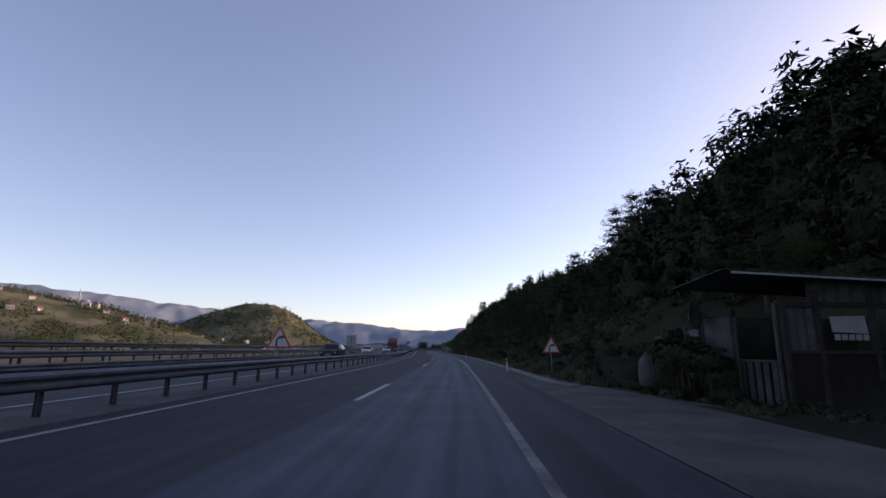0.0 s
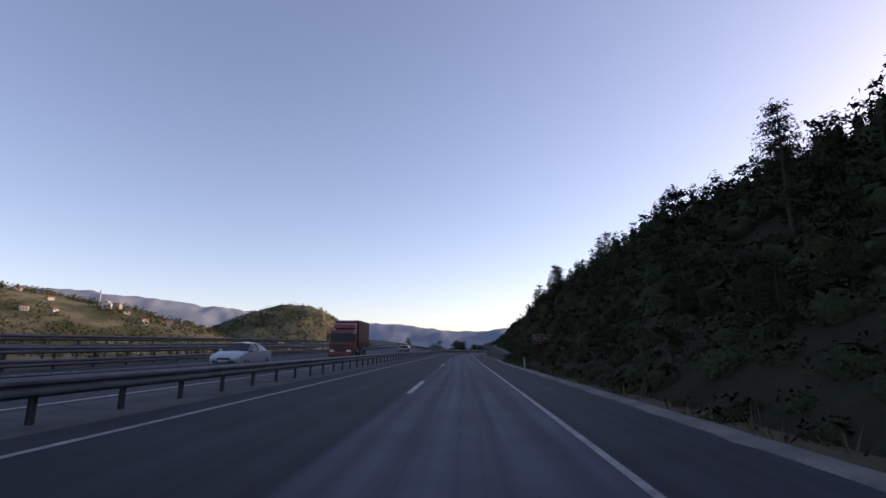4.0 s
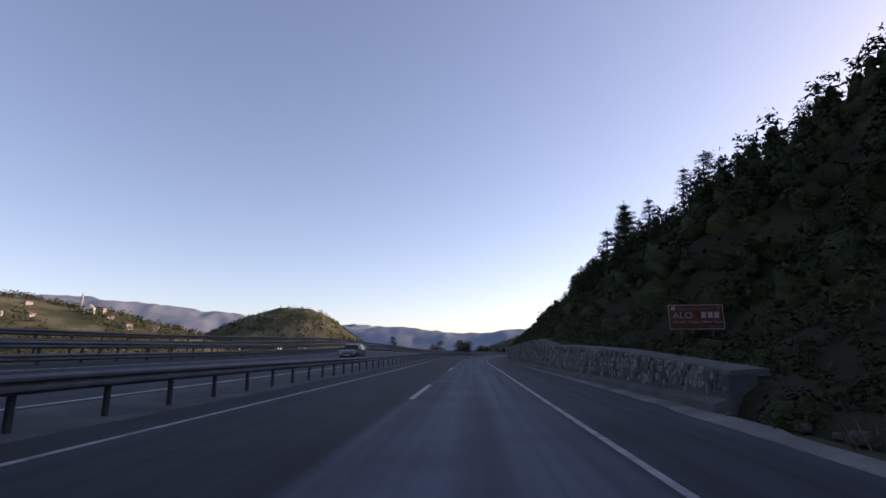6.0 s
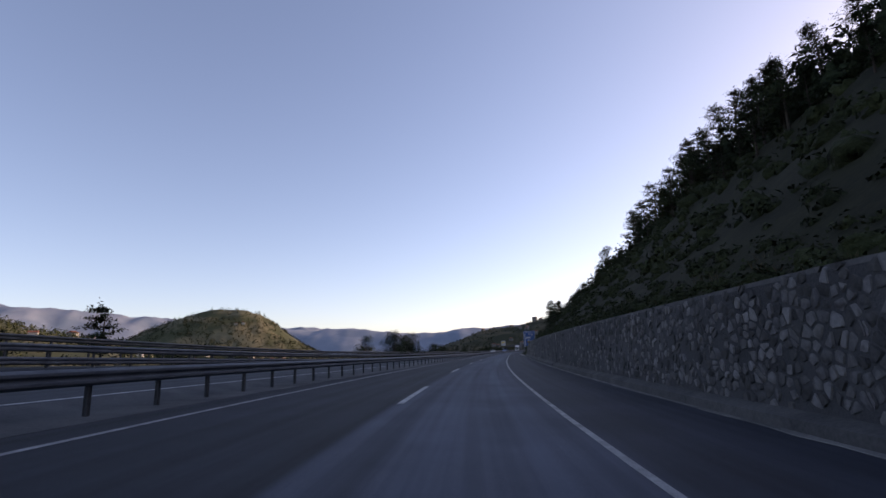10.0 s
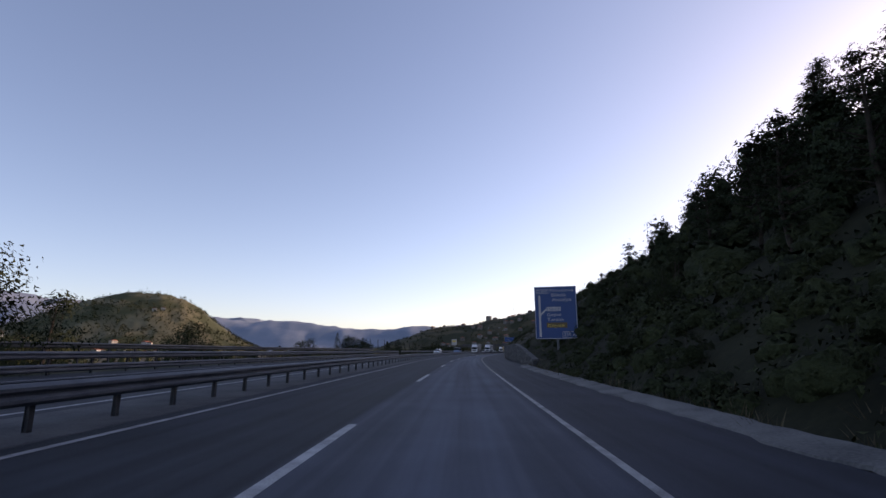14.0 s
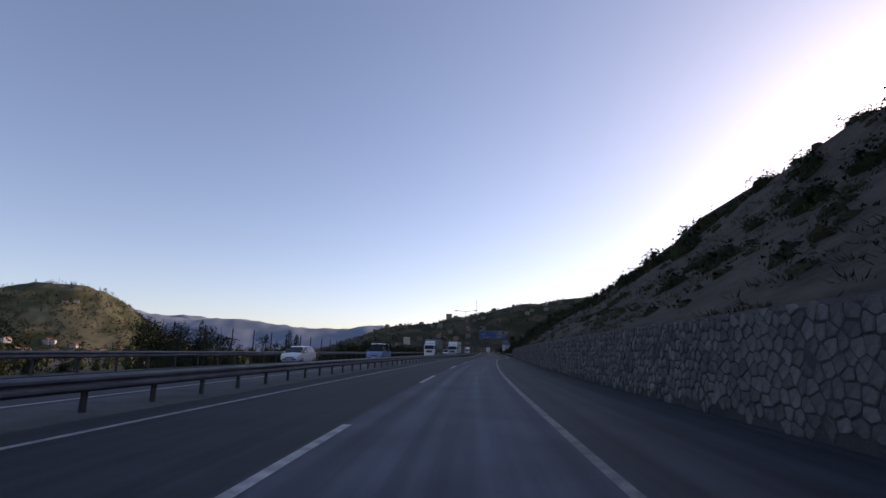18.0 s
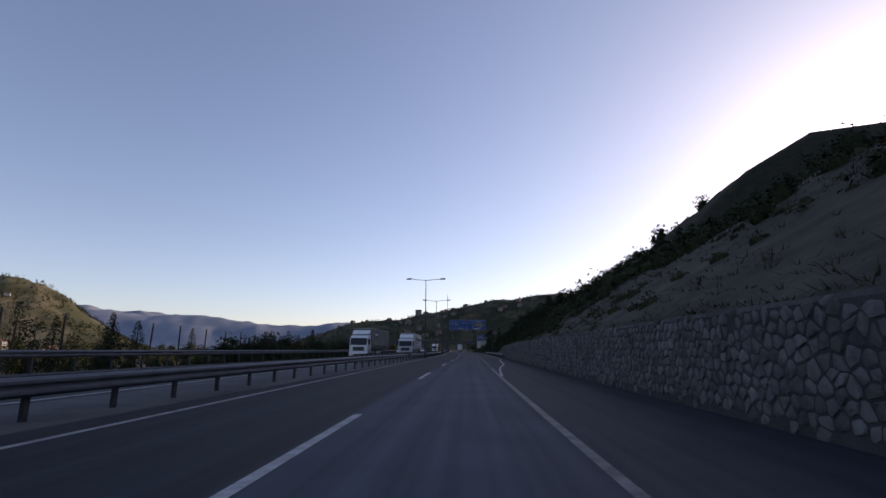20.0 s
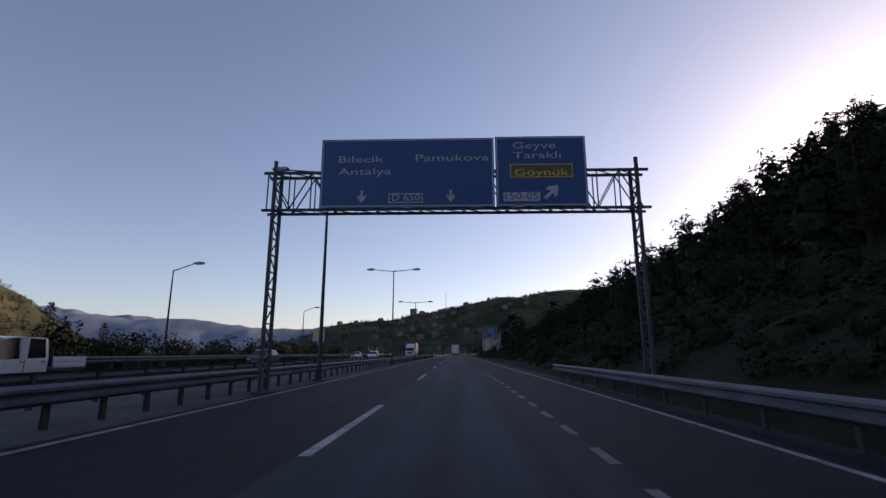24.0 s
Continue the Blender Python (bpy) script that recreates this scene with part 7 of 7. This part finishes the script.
def stone_wall(name, s0, s1, a, b, zlow, near, label, mats, keep=lambda s: 0.97, seed=1, footing=True, cap=0.5, tight=(0.8, 0.95), cut=0.24, core=M_MORTAR, loose=0.5):
    w = thing(name, None, label, "retaining wall", kind="structure")
    ss = np.unique(np.r_[np.arange(s0, s1, 2.0), s1])
    sweep("core", ss, lambda s: [(WALL_O, -0.1), (wall_face(s, wall_top(s)), wall_top(s) - 0.1), (WALL_O + 0.6, wall_top(s) - 0.1), (WALL_O + 0.6, -0.1)], core, w, True, 30)
    sweep("coping", ss, lambda s: [(wall_face(s, wall_top(s)) + 0.01, wall_top(s) - 0.12), (wall_face(s, wall_top(s)) + 0.04, wall_top(s) - 0.01), (WALL_O + 0.3 + cap, wall_top(s) + 0.03), (WALL_O + 0.3 + cap, wall_top(s) - 0.12)], M_FOOT, w, True, 30, "rough mortar coping")
    if footing:
        sweep("footing", ss, lambda s: [(WALL_O - 0.32, -0.05), (WALL_O - 0.3, 0.2), (WALL_O - 0.02, 0.3), (WALL_O + 0.1, 0.3), (WALL_O + 0.1, -0.05)], M_FOOT, w, True, 30, "stained concrete footing")
    rest = Shape()
    count = 0
    for cx, cz, rnd, out in cells(s0, s1, a, b, zlow, wall_top, keep, seed, tight, cut, loose):
        vs, fs = stone_mesh(cx, cz, rnd, out, near[0] < cx < near[1] and count < 300)
        P = np.array(vs)
        o = np.array([wall_face(q[0], q[2]) for q in vs]) - P[:, 1]
        xy_ = road_xy(P[:, 0], o)
        world_v = np.concatenate([xy_, P[:, 2:3]], 1)
        if near[0] < cx < near[1] and count < 300:
            c0 = world_v.mean(0)
            st = mk("stone", world_v - c0, fs, mats[0], w, None, 75)
            st.location = c0
            count += 1
        else:
            rest.add(world_v.tolist(), fs)
    r = rest.made("small_stones", mats[1], w, 75)
    r["kind"] = "stuff"
    return w


thin = tab((225, 0.98), (255, 0.96), (262, 0.85), (268, 0.65), (275, 0.4), (283, 0.15), (300, 0.08), (310, 0.3), (318, 0.95))
wa = stone_wall("wall_west", 157.5, 286.7, 0.235, 0.2, 0.32, (170, 300), "grey mortared rubble retaining wall with a rough mortar top", (M_STONE, M_STONE_I), lambda s: float(thin(s)), 1, True, 0.55, (0.72, 0.93), 0.12)
wb_ = stone_wall("wall_middle", 287.3, 349.5, 0.3, 0.24, 0.32, (317, 352), "grey mortared rubble retaining wall falling to the bank", (M_STONE, M_STONE_I), lambda s: float(thin(s)), 2, True, 0.3, (0.76, 0.94), 0.12)
wc = stone_wall("wall_east", 392.0, 602.0, 0.29, 0.225, 0.05, (455, 600), "pale rubble stone retaining wall below the bare slope", (M_STONE_B, M_STONE_BI), lambda s: 0.99, 3, False, 0.15, (0.84, 0.95), 0.12, M_MORTAR2, 0.4)
# black block fills the wall joint; the gap's shade is put into its colour
Shape().box((0, 0, 1.1), (0.3, 0.62, 2.5), at(287.0, WALL_O + 0.25)).made("joint_recess", M_BLACK, wa)
# loose blocks at the broken end of the wall
for k in range(22):
    s, o, r = 155.9 + rng.uniform(-1.6, 1.5), 5.2 + rng.uniform(-0.2, 1.0), rng.uniform(0.07, 0.19)
    bm = bmesh.new()
    bmesh.ops.create_icosphere(bm, subdivisions=2, radius=r)
    for v_ in bm.verts:
        v_.co = Vector([max(-0.72 * r, min(0.8 * r, c)) for c in v_.co]) * (1 + 0.5 * noise.noise(v_.co * 6 + Vector((k * 3.7, 0, 0))))
        v_.co.z *= 0.7
    me = bpy.data.meshes.new("fallen_stone")
    bm.to_mesh(me)
    bm.free()
    me.materials.append(M_RUBBLE)
    ob = new("fallen_stone", me)
    ob.matrix_world = at(s, o, r * 0.3, rng.uniform(0, 360))
    tagged(ob, "rough dark stone fallen from the wall's end", "stone", "fallen stones")

# ---- the road banks in the right-hand bend: all beside it tips with it, fading out on the slopes ----
bank = tab((185, 0.0), (198, 0.3), (211, 1.1), (224, 2.0), (237, 2.1), (250, 2.0), (263, 1.7), (276, 1.2), (289, 0.7), (301, 0.3), (316, 0.0))
S_LINE = np.arange(150.0, 351.0, 0.5)
C_LINE = _spline(S_LINE)
T_LINE = np.gradient(C_LINE, axis=0)
T_LINE /= np.hypot(T_LINE[:, 0], T_LINE[:, 1])[:, None]


def tip(P):
    """Height to add at plan places P, for the cross-fall of the road there."""
    s_ = np.interp(P[:, 1], C_LINE[:, 1], S_LINE)
    for _ in range(2):
        cx = np.stack([np.interp(s_, S_LINE, C_LINE[:, k]) for k in (0, 1)], 1)
        tg = np.stack([np.interp(s_, S_LINE, T_LINE[:, k]) for k in (0, 1)], 1)
        d = P - cx
        s_ = s_ + (d * tg).sum(1)
        o_ = d[:, 0] * tg[:, 1] - d[:, 1] * tg[:, 0]
    fade = np.clip((150 - np.abs(o_)) / 80, 0, 1)
    return -o_ * np.tan(np.radians(bank(s_))) * fade


bpy.context.view_layer.update()
still = Matrix.Identity(4)
done = set()
for ob in list(scene.objects):
    if ob.type not in ("MESH", "EMPTY") or ob.parent and ob.parent.matrix_world != still:
        continue
    if ob.matrix_world != still:
        x, y = ob.matrix_world.translation[:2]
        if 130 < y < 370 and abs(x) < 160:
            dz = float(tip(np.array([[x, y]]))[0])
            if abs(dz) > 1e-4:
                ob.matrix_basis = Matrix.Translation((0, 0, dz)) @ ob.matrix_basis
    elif ob.type == "MESH" and ob.data.name not in done:
        done.add(ob.data.name)
        co = np.empty(len(ob.data.vertices) * 3, np.float32)
        ob.data.vertices.foreach_get("co", co)
        co = co.reshape(-1, 3)
        hit = (co[:, 1] > 150) & (co[:, 1] < 350) & (np.abs(co[:, 0]) < 160)
        if hit.any():
            co[hit, 2] += tip(co[hit, :2].astype(float)).astype(np.float32)
            ob.data.vertices.foreach_set("co", co.ravel())
            ob.data.update()
